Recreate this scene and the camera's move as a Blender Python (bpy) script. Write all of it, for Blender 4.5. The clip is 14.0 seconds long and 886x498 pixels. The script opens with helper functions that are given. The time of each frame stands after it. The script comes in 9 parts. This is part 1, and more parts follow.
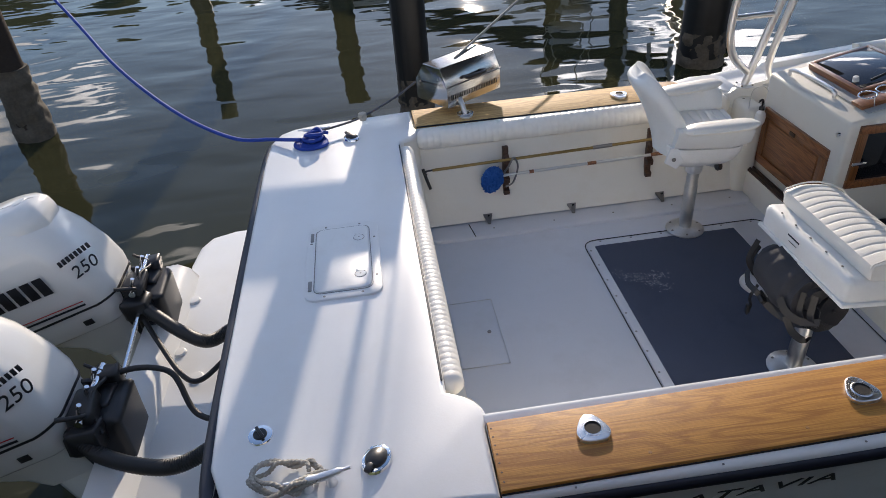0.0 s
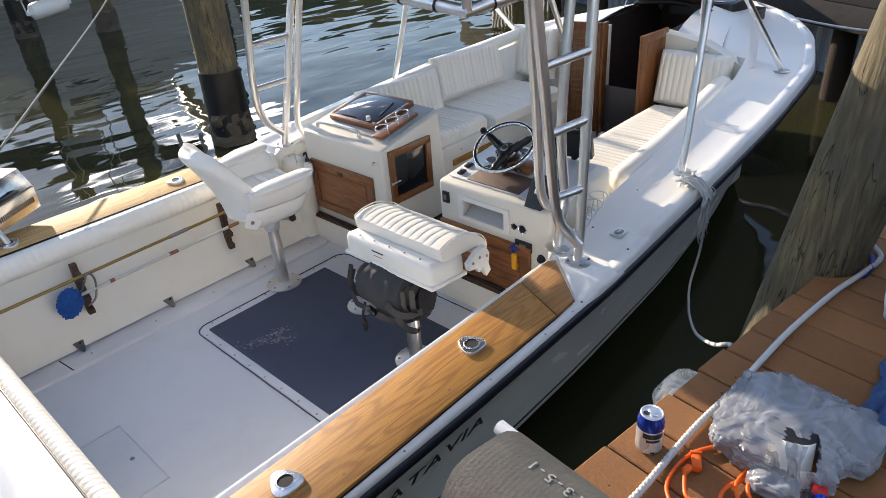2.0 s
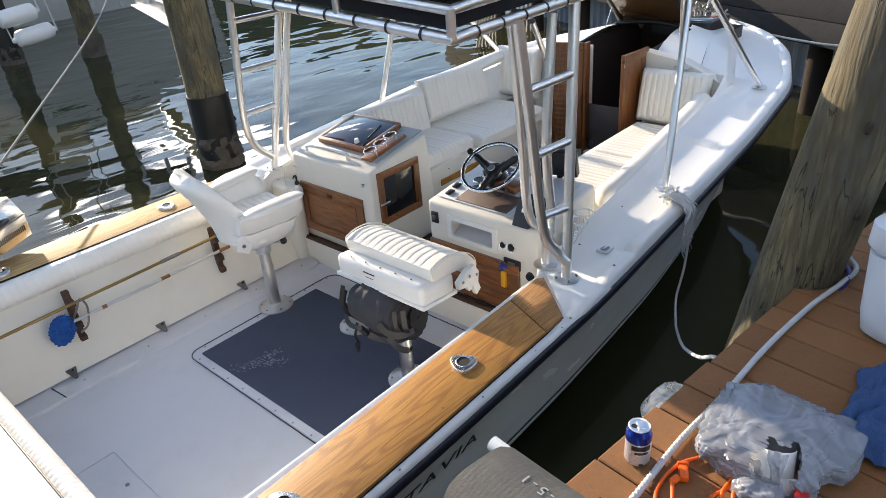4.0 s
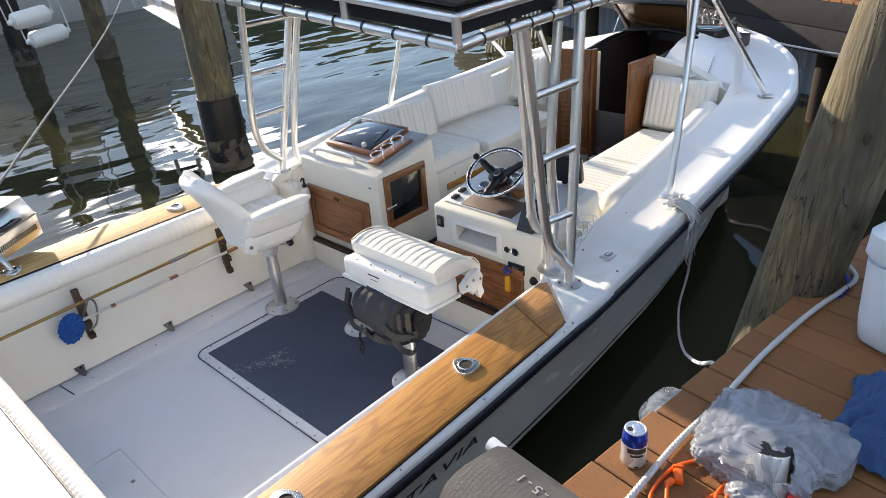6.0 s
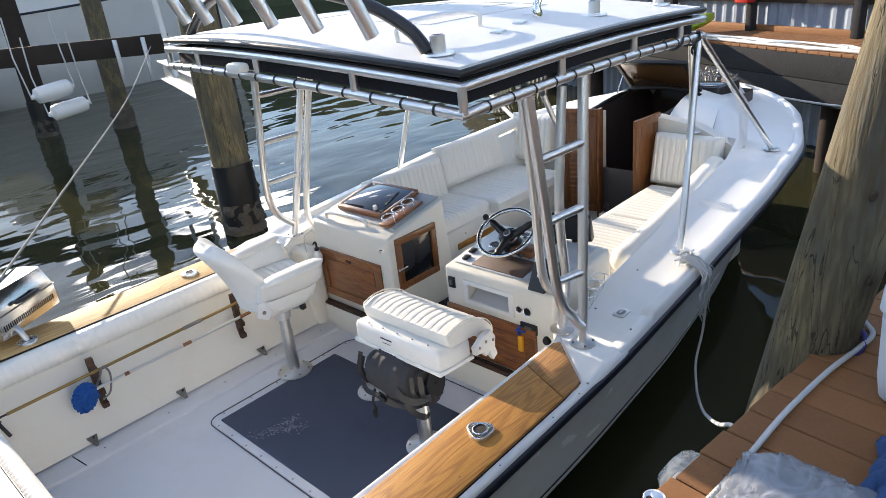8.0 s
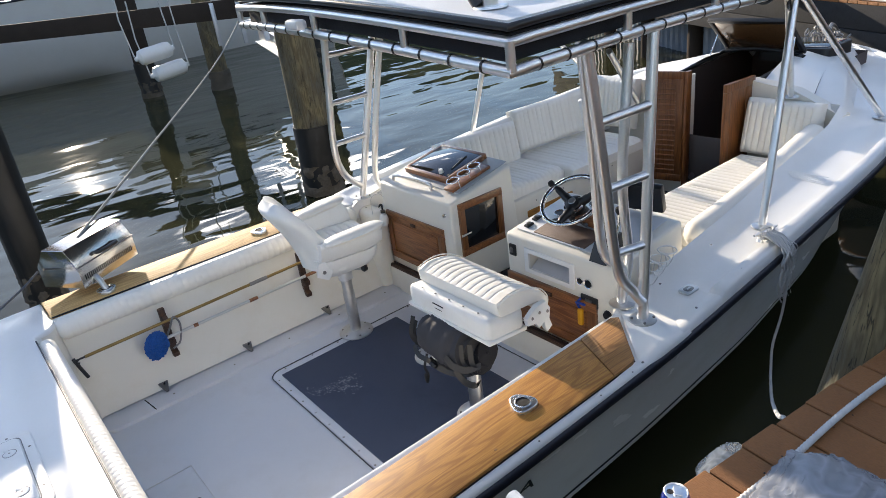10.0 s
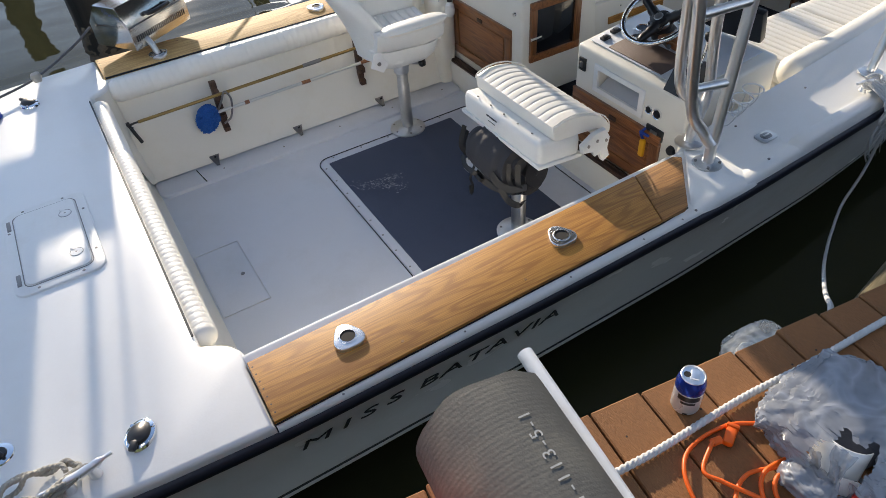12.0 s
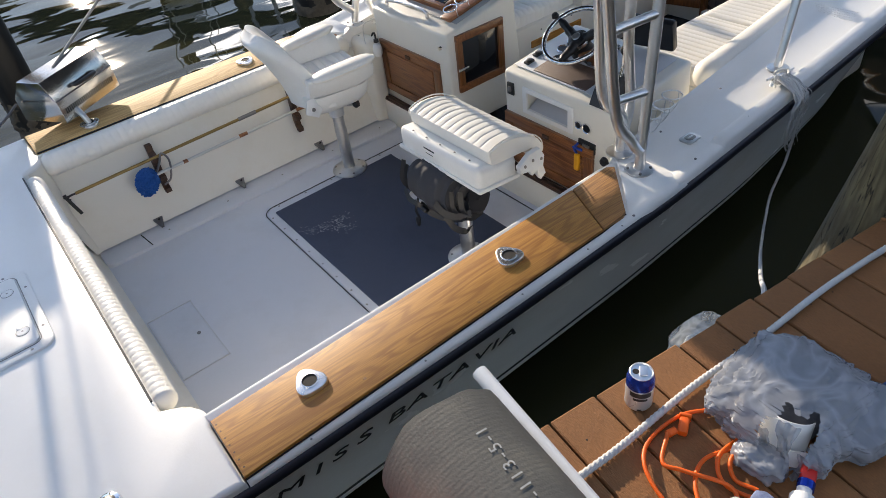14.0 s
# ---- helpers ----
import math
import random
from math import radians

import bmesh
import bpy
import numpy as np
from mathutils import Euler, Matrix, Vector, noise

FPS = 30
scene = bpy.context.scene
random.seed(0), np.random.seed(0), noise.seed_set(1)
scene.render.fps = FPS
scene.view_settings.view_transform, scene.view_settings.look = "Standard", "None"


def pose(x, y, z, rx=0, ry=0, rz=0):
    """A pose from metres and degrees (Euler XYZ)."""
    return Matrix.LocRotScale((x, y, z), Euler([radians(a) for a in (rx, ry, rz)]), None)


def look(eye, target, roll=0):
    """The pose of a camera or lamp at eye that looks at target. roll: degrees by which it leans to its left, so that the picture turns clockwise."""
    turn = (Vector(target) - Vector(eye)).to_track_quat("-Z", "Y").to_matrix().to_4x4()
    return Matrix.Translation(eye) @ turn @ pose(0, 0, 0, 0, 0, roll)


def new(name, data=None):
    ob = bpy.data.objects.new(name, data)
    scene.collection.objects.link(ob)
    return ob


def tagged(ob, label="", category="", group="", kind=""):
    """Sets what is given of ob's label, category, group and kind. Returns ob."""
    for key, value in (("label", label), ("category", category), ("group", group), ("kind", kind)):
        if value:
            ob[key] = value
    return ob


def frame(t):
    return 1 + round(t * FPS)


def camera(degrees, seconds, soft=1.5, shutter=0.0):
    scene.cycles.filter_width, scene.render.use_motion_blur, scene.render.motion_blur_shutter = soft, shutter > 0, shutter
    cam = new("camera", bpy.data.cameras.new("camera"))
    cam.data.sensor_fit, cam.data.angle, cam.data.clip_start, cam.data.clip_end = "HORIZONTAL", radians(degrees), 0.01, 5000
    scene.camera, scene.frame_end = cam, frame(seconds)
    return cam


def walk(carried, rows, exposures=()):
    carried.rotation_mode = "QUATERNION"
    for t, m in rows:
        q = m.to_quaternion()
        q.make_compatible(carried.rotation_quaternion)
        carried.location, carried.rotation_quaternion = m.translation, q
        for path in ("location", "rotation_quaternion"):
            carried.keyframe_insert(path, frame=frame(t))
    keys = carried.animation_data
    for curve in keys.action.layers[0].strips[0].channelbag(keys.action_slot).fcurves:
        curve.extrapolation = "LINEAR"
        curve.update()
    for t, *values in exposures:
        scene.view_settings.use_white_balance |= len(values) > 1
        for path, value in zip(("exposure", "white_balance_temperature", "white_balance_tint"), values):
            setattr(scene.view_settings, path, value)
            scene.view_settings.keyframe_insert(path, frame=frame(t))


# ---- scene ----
cam = camera(66.7, 14.0, soft=0.6)
PATH = [
    (0, (-1.181, -2.658, 2.328), (-1.043, -1.01, 1.203), -4.8),
    (0.5, (-1.205, -2.684, 2.308), (-0.583, -1.139, 1.2), -6.0),
    (1, (-1.322, -2.695, 2.23), (-0.271, -1.361, 1.174), -3.5),
    (1.5, (-1.306, -2.712, 2.244), (-0.133, -1.445, 1.234), -4.4),
    (2, (-1.315, -2.723, 2.288), (-0.082, -1.501, 1.295), -4.3),
    (2.5, (-1.33, -2.733, 2.314), (-0.07, -1.526, 1.336), -4.5),
    (3, (-1.345, -2.731, 2.325), (-0.068, -1.531, 1.361), -4.4),
    (3.5, (-1.346, -2.738, 2.326), (-0.07, -1.531, 1.37), -4.9),
    (6, (-1.36, -2.779, 2.34), (-0.094, -1.548, 1.401), -4.5),
    (6.5, (-1.363, -2.752, 2.385), (-0.026, -1.553, 1.503), -4.0),
    (7, (-1.355, -2.768, 2.398), (0.009, -1.551, 1.588), -4.5),
    (7.5, (-1.362, -2.776, 2.384), (-0.023, -1.518, 1.595), -5.5),
    (10, (-1.178, -2.84, 2.307), (-0.102, -1.382, 1.461), -7.5),
    (10.5, (-1.126, -2.716, 2.283), (-0.159, -1.285, 1.276), -7.7),
    (11, (-1.096, -2.657, 2.285), (-0.196, -1.255, 1.178), -6.6),
    (11.5, (-1.034, -2.739, 2.312), (-0.262, -1.349, 1.098), -6.1),
    (12, (-1.044, -2.738, 2.339), (-0.343, -1.439, 0.99), -4.6),
    (12.5, (-1.056, -2.742, 2.329), (-0.316, -1.486, 0.96), -4.7),
    (13, (-1.077, -2.744, 2.342), (-0.312, -1.508, 0.969), -3.8),
    (13.5, (-1.074, -2.766, 2.351), (-0.284, -1.524, 0.997), -4.8),
    (14, (-1.034, -2.788, 2.355), (-0.192, -1.508, 1.069), -8.3),
]
walk(cam, [(t, look(eye, target, roll)) for t, eye, target, roll in PATH], [(0.0, 0.16, 6450, 15), (0.6, 0.30, 6600, 14), (1.2, 0.50, 6900, 14), (2.5, 0.86, 6900, 13), (7.5, 0.96, 6750, 12), (10.5, 0.62, 6600, 12), (12.0, 0.47, 6650, 11), (14.0, 0.48, 6750, 12)])

# ---- world and sun ----
SUN_ELEV, SUN_AZ = 16.2, 8.7          # degrees; azimuth from +y towards +x
world = bpy.data.worlds.new("sky")
scene.world = world
world.use_nodes = True
wn, wl = world.node_tree.nodes, world.node_tree.links
wn.clear()
sky = wn.new("ShaderNodeTexSky")
sky.sky_type, sky.sun_disc = "NISHITA", False
sky.sun_elevation, sky.sun_rotation = radians(SUN_ELEV + 11), radians(SUN_AZ)
sky.air_density, sky.dust_density, sky.ozone_density = 1.0, 0.15, 1.6
wtc = wn.new("ShaderNodeTexCoord")
wmap = wn.new("ShaderNodeMapping")
wmap.inputs["Scale"].default_value = (1.0, 1.0, 3.2)
cloud = wn.new("ShaderNodeTexNoise")
cloud.inputs["Scale"].default_value, cloud.inputs["Detail"].default_value, cloud.inputs["Roughness"].default_value = 2.6, 6.0, 0.52
cramp = wn.new("ShaderNodeValToRGB")
cramp.color_ramp.elements[0].position, cramp.color_ramp.elements[1].position = 0.585, 0.615
wmix = wn.new("ShaderNodeMix")
wmix.data_type = "RGBA"
wbg = wn.new("ShaderNodeBackground")
wbg.inputs["Strength"].default_value = 0.14
wout = wn.new("ShaderNodeOutputWorld")
wl.new(wtc.outputs["Generated"], wmap.inputs["Vector"])
wl.new(wmap.outputs["Vector"], cloud.inputs["Vector"])
wl.new(cloud.outputs["Fac"], cramp.inputs["Fac"])
wl.new(cramp.outputs["Color"], wmix.inputs["Factor"])
wl.new(sky.outputs["Color"], wmix.inputs["A"])
# clouds shine where the sun stands behind them
az, el = radians(SUN_AZ), radians(SUN_ELEV)
sunward = Vector((math.sin(az) * math.cos(el), math.cos(az) * math.cos(el), math.sin(el)))
wdot = wn.new("ShaderNodeVectorMath")
wdot.operation = "DOT_PRODUCT"
wdot.inputs[1].default_value = sunward
wl.new(wtc.outputs["Generated"], wdot.inputs[0])
wglow = wn.new("ShaderNodeMapRange")
wglow.interpolation_type = "SMOOTHERSTEP"
wglow.inputs["From Min"].default_value, wglow.inputs["From Max"].default_value = 0.80, 1.0
wglow.inputs["To Min"].default_value, wglow.inputs["To Max"].default_value = 1.0, 5.0
wl.new(wdot.outputs["Value"], wglow.inputs["Value"])
wlit = wn.new("ShaderNodeVectorMath")
wlit.operation = "SCALE"
wlit.inputs[0].default_value = (13.0, 12.8, 12.6)
wl.new(wglow.outputs["Result"], wlit.inputs["Scale"])
wl.new(wlit.outputs["Vector"], wmix.inputs["B"])
wl.new(wmix.outputs["Result"], wbg.inputs["Color"])
wl.new(wbg.outputs["Background"], wout.inputs["Surface"])
sun_data = bpy.data.lights.new("sun", "SUN")
sun_data.energy, sun_data.angle, sun_data.color = 5.0, radians(0.53), (1.0, 0.87, 0.69)
sun = new("sun", sun_data)
sun.matrix_world = look(sunward * 40, (0, 0, 0))

# ---- materials ----


def mat(name, color, rough=0.5, metal=0.0, var=0.06, vscale=3.0, grain=0.03, gscale=90.0, bump=0.05, bscale=120.0, stretch=(1, 1, 1), spec=0.5, rvar=0.08, tint=(0.7, 0.66, 0.58), dirt=0.0, dscale=7.0, coat=0.0, rand=0.0, trans=0.0, alpha=1.0, ior=1.5):
    m = bpy.data.materials.new(name)
    m.use_nodes = True
    n, l = m.node_tree.nodes, m.node_tree.links
    b = n["Principled BSDF"]
    tc = n.new("ShaderNodeTexCoord")
    mp = n.new("ShaderNodeMapping")
    mp.inputs["Scale"].default_value = stretch
    l.new(tc.outputs["Object"], mp.inputs["Vector"])
    n1 = n.new("ShaderNodeTexNoise")
    n1.inputs["Scale"].default_value, n1.inputs["Detail"].default_value = vscale, 5
    n2 = n.new("ShaderNodeTexNoise")
    n2.inputs["Scale"].default_value, n2.inputs["Detail"].default_value = gscale, 4
    for q in (n1, n2):
        l.new(mp.outputs["Vector"], q.inputs["Vector"])
    # value = 1 + var*(n1-.5)*2 + grain*(n2-.5)*2 (+ random per object)
    a1 = n.new("ShaderNodeMath")
    a1.operation = "MULTIPLY_ADD"
    a1.inputs[1].default_value, a1.inputs[2].default_value = 2 * var, 1 - var - grain
    l.new(n1.outputs["Fac"], a1.inputs[0])
    a2 = n.new("ShaderNodeMath")
    a2.operation = "MULTIPLY_ADD"
    a2.inputs[1].default_value = 2 * grain
    l.new(n2.outputs["Fac"], a2.inputs[0])
    l.new(a1.outputs[0], a2.inputs[2])
    val = a2.outputs[0]
    if rand:
        oi = n.new("ShaderNodeObjectInfo")
        a3 = n.new("ShaderNodeMath")
        a3.operation = "MULTIPLY_ADD"
        a3.inputs[1].default_value = 2 * rand
        l.new(oi.outputs["Random"], a3.inputs[0])
        a4 = n.new("ShaderNodeMath")
        a4.operation = "SUBTRACT"
        a4.inputs[1].default_value = rand
        l.new(val, a4.inputs[0])
        l.new(a4.outputs[0], a3.inputs[2])
        val = a3.outputs[0]
    base = n.new("ShaderNodeRGB")
    base.outputs[0].default_value = (*color, 1)
    vm = n.new("ShaderNodeVectorMath")
    vm.operation = "SCALE"
    l.new(base.outputs[0], vm.inputs[0])
    l.new(val, vm.inputs["Scale"])
    col = vm.outputs["Vector"]
    if dirt:
        n3 = n.new("ShaderNodeTexNoise")
        n3.inputs["Scale"].default_value, n3.inputs["Detail"].default_value, n3.inputs["Roughness"].default_value = dscale, 8, 0.7
        l.new(mp.outputs["Vector"], n3.inputs["Vector"])
        r3 = n.new("ShaderNodeMapRange")
        r3.inputs["From Min"].default_value, r3.inputs["From Max"].default_value, r3.inputs["To Max"].default_value = 0.5, 0.75, dirt
        l.new(n3.outputs["Fac"], r3.inputs["Value"])
        mx = n.new("ShaderNodeMix")
        mx.data_type = "RGBA"
        mx.inputs["B"].default_value = (color[0] * tint[0], color[1] * tint[1], color[2] * tint[2], 1)
        l.new(r3.outputs["Result"], mx.inputs["Factor"])
        l.new(col, mx.inputs["A"])
        col = mx.outputs["Result"]
    l.new(col, b.inputs["Base Color"])
    rr = n.new("ShaderNodeMapRange")
    rr.inputs["To Min"].default_value, rr.inputs["To Max"].default_value = max(0.02, rough - rvar), min(1, rough + rvar)
    l.new(n1.outputs["Fac"], rr.inputs["Value"])
    l.new(rr.outputs["Result"], b.inputs["Roughness"])
    b.inputs["Metallic"].default_value = metal
    b.inputs["Specular IOR Level"].default_value = spec
    b.inputs["Coat Weight"].default_value = coat
    b.inputs["Transmission Weight"].default_value = trans
    b.inputs["Alpha"].default_value = alpha
    b.inputs["IOR"].default_value = ior
    if bump:
        n4 = n.new("ShaderNodeTexNoise")
        n4.inputs["Scale"].default_value, n4.inputs["Detail"].default_value = bscale, 3
        l.new(mp.outputs["Vector"], n4.inputs["Vector"])
        bp = n.new("ShaderNodeBump")
        bp.inputs["Strength"].default_value, bp.inputs["Distance"].default_value = bump, 0.004
        l.new(n4.outputs["Fac"], bp.inputs["Height"])
        l.new(bp.outputs["Normal"], b.inputs["Normal"])
    return m


def wood(name, dark, light, along=0, scale=1.0, rough=0.45, coat=0.1, rand=0.0, lines=26.0, fine=14.0, ring=0.16):
    """Long-grained wood: growth lines stretched along one axis, with pores."""
    m = bpy.data.materials.new(name)
    m.use_nodes = True
    n, l = m.node_tree.nodes, m.node_tree.links
    b = n["Principled BSDF"]
    tc = n.new("ShaderNodeTexCoord")
    mp = n.new("ShaderNodeMapping")
    st = [9.0 * scale] * 3
    st[along] = 1.1 * scale
    mp.inputs["Scale"].default_value = st
    l.new(tc.outputs["Object"], mp.inputs["Vector"])
    if rand:
        oi = n.new("ShaderNodeObjectInfo")
        ad = n.new("ShaderNodeVectorMath")
        ad.operation = "MULTIPLY_ADD"
        ad.inputs[1].default_value = (7, 5, 9)
        cx = n.new("ShaderNodeCombineXYZ")
        for k in range(3):
            l.new(oi.outputs["Random"], cx.inputs[k])
        l.new(cx.outputs[0], ad.inputs[0])
        l.new(mp.outputs["Vector"], ad.inputs[2])
        vec = ad.outputs[0]
    else:
        vec = mp.outputs["Vector"]
    big = n.new("ShaderNodeTexNoise")
    big.inputs["Scale"].default_value, big.inputs["Detail"].default_value, big.inputs["Distortion"].default_value = 0.9, 2, 0.3
    l.new(vec, big.inputs["Vector"])
    rings = n.new("ShaderNodeMath")
    rings.operation = "MULTIPLY"
    rings.inputs[1].default_value = lines
    l.new(big.outputs["Fac"], rings.inputs[0])
    sn = n.new("ShaderNodeMath")
    sn.operation = "SINE"
    l.new(rings.outputs[0], sn.inputs[0])
    ab = n.new("ShaderNodeMath")
    ab.operation = "ABSOLUTE"
    l.new(sn.outputs[0], ab.inputs[0])
    thin = n.new("ShaderNodeMath")
    thin.operation = "POWER"
    thin.inputs[1].default_value = 5.0
    l.new(ab.outputs[0], thin.inputs[0])
    pores = n.new("ShaderNodeTexNoise")
    pores.inputs["Scale"].default_value, pores.inputs["Detail"].default_value = fine, 6
    squeeze = n.new("ShaderNodeMapping")
    sq = [1.4, 1.4, 1.4]
    sq[along] = 0.22
    squeeze.inputs["Scale"].default_value = sq
    l.new(vec, squeeze.inputs["Vector"])
    l.new(squeeze.outputs["Vector"], pores.inputs["Vector"])
    f = n.new("ShaderNodeMath")
    f.operation = "MULTIPLY_ADD"
    f.inputs[1].default_value = -ring
    l.new(thin.outputs[0], f.inputs[0])
    l.new(pores.outputs["Fac"], f.inputs[2])
    rp = n.new("ShaderNodeValToRGB")
    rp.color_ramp.elements[0].position, rp.color_ramp.elements[1].position = 0.28, 0.68
    rp.color_ramp.elements[0].color, rp.color_ramp.elements[1].color = (*dark, 1), (*light, 1)
    l.new(f.outputs[0], rp.inputs["Fac"])
    l.new(rp.outputs["Color"], b.inputs["Base Color"])
    b.inputs["Roughness"].default_value, b.inputs["Coat Weight"].default_value, b.inputs["Coat Roughness"].default_value = rough, coat, 0.25
    bp = n.new("ShaderNodeBump")
    bp.inputs["Strength"].default_value, bp.inputs["Distance"].default_value = 0.18, 0.002
    l.new(f.outputs[0], bp.inputs["Height"])
    l.new(bp.outputs["Normal"], b.inputs["Normal"])
    return m


GEL = mat("white_gelcoat", (0.80, 0.80, 0.78), 0.32, var=0.03, grain=0.012, bump=0.06, bscale=160, dirt=0.35, dscale=2.5, tint=(0.9, 0.88, 0.82), coat=0.15)
CREAM = mat("cream_gelcoat", (0.76, 0.73, 0.65), 0.38, var=0.04, grain=0.012, bump=0.05, bscale=140, dirt=0.4, dscale=4, tint=(0.86, 0.8, 0.68))
SOLE = mat("nonskid_sole", (0.64, 0.655, 0.69), 0.55, var=0.04, grain=0.04, gscale=260, bump=0.35, bscale=420, dirt=0.5, dscale=3.5, tint=(0.84, 0.83, 0.8))
TOPM = mat("nonskid_top", (0.80, 0.80, 0.79), 0.6, var=0.04, grain=0.06, gscale=220, bump=0.5, bscale=160, dirt=0.4, dscale=3, tint=(0.86, 0.86, 0.85))
HULLM = mat("hull_paint", (0.84, 0.85, 0.84), 0.25, var=0.04, grain=0.01, bump=0.02, dirt=0.5, dscale=2.0, tint=(0.82, 0.8, 0.74), stretch=(1, 1, 2.2))
BOTTOM = mat("bottom_paint", (0.012, 0.012, 0.014), 0.6, var=0.3, bump=0.2)
VINYL = mat("white_vinyl", (0.847, 0.816, 0.743), 0.42, var=0.03, grain=0.02, gscale=300, bump=0.12, bscale=500, dirt=0.3, dscale=6, tint=(0.88, 0.84, 0.74))
SEATSHELL = mat("seat_plastic", (0.84, 0.83, 0.79), 0.36, var=0.03, bump=0.05, dirt=0.25, dscale=8, tint=(0.85, 0.8, 0.7))
NAVY = mat("navy_rubber", (0.012, 0.014, 0.026), 0.42, var=0.25, grain=0.1, bump=0.12, dirt=0.3, dscale=9, tint=(2.6, 2.6, 2.4))
BLACK = mat("black_plastic", (0.015, 0.015, 0.016), 0.38, var=0.2, bump=0.08, rvar=0.12)
HOSE = mat("black_hose", (0.018, 0.018, 0.018), 0.5, var=0.2, bump=0.1)
CANVAS = mat("black_canvas", (0.012, 0.012, 0.016), 0.85, var=0.2, grain=0.2, gscale=400, bump=0.4, bscale=500)
ALU = mat("polished_aluminium", (0.84, 0.84, 0.84), 0.36, 1.0, var=0.05, grain=0.04, gscale=60, bump=0.04, bscale=200, rvar=0.09, dirt=0.25, dscale=14, tint=(0.7, 0.68, 0.64))
ALUD = mat("brushed_aluminium", (0.62, 0.62, 0.61), 0.36, 1.0, var=0.07, grain=0.06, bump=0.08, rvar=0.1, dirt=0.4, dscale=16, tint=(0.6, 0.58, 0.55))
SATIN = mat("satin_chrome", (0.80, 0.80, 0.80), 0.27, 1.0, var=0.05, grain=0.04, bump=0.03, rvar=0.08, dirt=0.2, dscale=20, tint=(0.75, 0.73, 0.7))
CHROME = mat("chrome", (0.82, 0.82, 0.82), 0.07, 1.0, var=0.03, bump=0.0, rvar=0.03)
STEEL = mat("stainless_sheet", (0.66, 0.65, 0.63), 0.16, 1.0, var=0.06, grain=0.02, bump=0.1, bscale=14, rvar=0.07, dirt=0.5, dscale=8, tint=(0.72, 0.62, 0.5))
SCREW = mat("screw_metal", (0.25, 0.24, 0.23), 0.4, 0.9, bump=0)
TEAK = wood("oiled_teak", (0.300, 0.122, 0.021), (0.525, 0.255, 0.046), 0, 0.8, 0.55, 0.08, lines=60.0, fine=34.0, ring=0.24)
# port board: a bleached tone, with the sunlight on it also in the colour
TEAKPALE = wood("sunlit_bleached_teak", (0.40, 0.235, 0.085), (0.66, 0.43, 0.17), 0, 1.0, 0.72, 0.0, lines=46.0, fine=24.0, ring=0.18)
# same teak as the boards, with the shade forward put into its colour
TEAKDK = wood("shade_toned_teak", (0.20, 0.09, 0.026), (0.40, 0.20, 0.06), 0, 1.0, 0.55, 0.05, lines=46.0, fine=24.0, ring=0.20)
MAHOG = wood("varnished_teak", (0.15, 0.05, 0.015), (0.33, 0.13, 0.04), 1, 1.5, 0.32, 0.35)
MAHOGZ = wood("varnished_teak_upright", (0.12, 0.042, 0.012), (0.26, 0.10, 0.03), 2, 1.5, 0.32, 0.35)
DARKTEAK = wood("dark_teak", (0.03, 0.014, 0.008), (0.11, 0.05, 0.024), 1, 1.6, 0.55, 0.05)
MATM = mat("navy_mat", (0.050, 0.064, 0.104), 0.7, var=0.12, grain=0.12, gscale=350, bump=0.3, bscale=600, dirt=0.5, dscale=3.2, tint=(0.5, 0.52, 0.55))
SMOKED = mat("smoked_acrylic", (0.012, 0.012, 0.014), 0.06, var=0.05, bump=0.0, spec=0.7, rvar=0.03, dirt=0.2, dscale=5, tint=(4, 3.6, 3))
BROWNGLASS = mat("bronze_acrylic", (0.10, 0.055, 0.025), 0.12, var=0.2, grain=0.3, gscale=60, bump=0.1, spec=0.6)
DARKIN = mat("dark_inside", (0.01, 0.009, 0.009), 0.8, var=0.2)
BLUE = mat("blue_rope", (0.012, 0.05, 0.32), 0.7, var=0.15, grain=0.2, gscale=120, bump=0.5, bscale=220)
BLUEBRUSH = mat("blue_bristles", (0.008, 0.085, 0.32), 0.85, var=0.3, grain=0.3, gscale=160, bump=0.6, bscale=220)
ROPE = mat("white_rope", (0.58, 0.58, 0.57), 0.8, var=0.08, grain=0.1, gscale=200, bump=0.4, bscale=400, dirt=0.4, dscale=12, tint=(0.75, 0.7, 0.6))
OLDROPE = mat("weathered_rope", (0.42, 0.39, 0.33), 0.9, var=0.2, grain=0.25, gscale=160, bump=0.6, bscale=300)
ROPEDK = mat("thin_dark_line", (0.10, 0.10, 0.11), 0.8, var=0.3, bump=0.3)
YELLOW = mat("yellow_float", (0.75, 0.36, 0.01), 0.5, bump=0.05)
ORANGE = mat("orange_cord", (0.86, 0.125, 0.006), 0.45, var=0.08, bump=0.06)
BUCKET = mat("orange_bucket", (0.88, 0.085, 0.010), 0.35, var=0.05, bump=0.04)
RED = mat("red_plastic", (0.5, 0.02, 0.015), 0.4)
GOLD = mat("gold_pole", (0.27, 0.18, 0.06), 0.35, 0.7, var=0.1, bump=0.05)
SILVERPOLE = mat("painted_pole", (0.6, 0.6, 0.58), 0.35, 0.5, var=0.1, bump=0.05)
DOCKW = mat("composite_board", (0.25, 0.108, 0.036), 0.78, var=0.10, vscale=5, grain=0.28, gscale=420, bump=0.5, bscale=300, stretch=(1, 0.35, 1), dirt=0.35, dscale=6, tint=(0.72, 0.70, 0.68), rand=0.09)
GLOVE = mat("grey_knit", (0.55, 0.54, 0.52), 0.9, grain=0.25, gscale=140, bump=0.5, bscale=260)
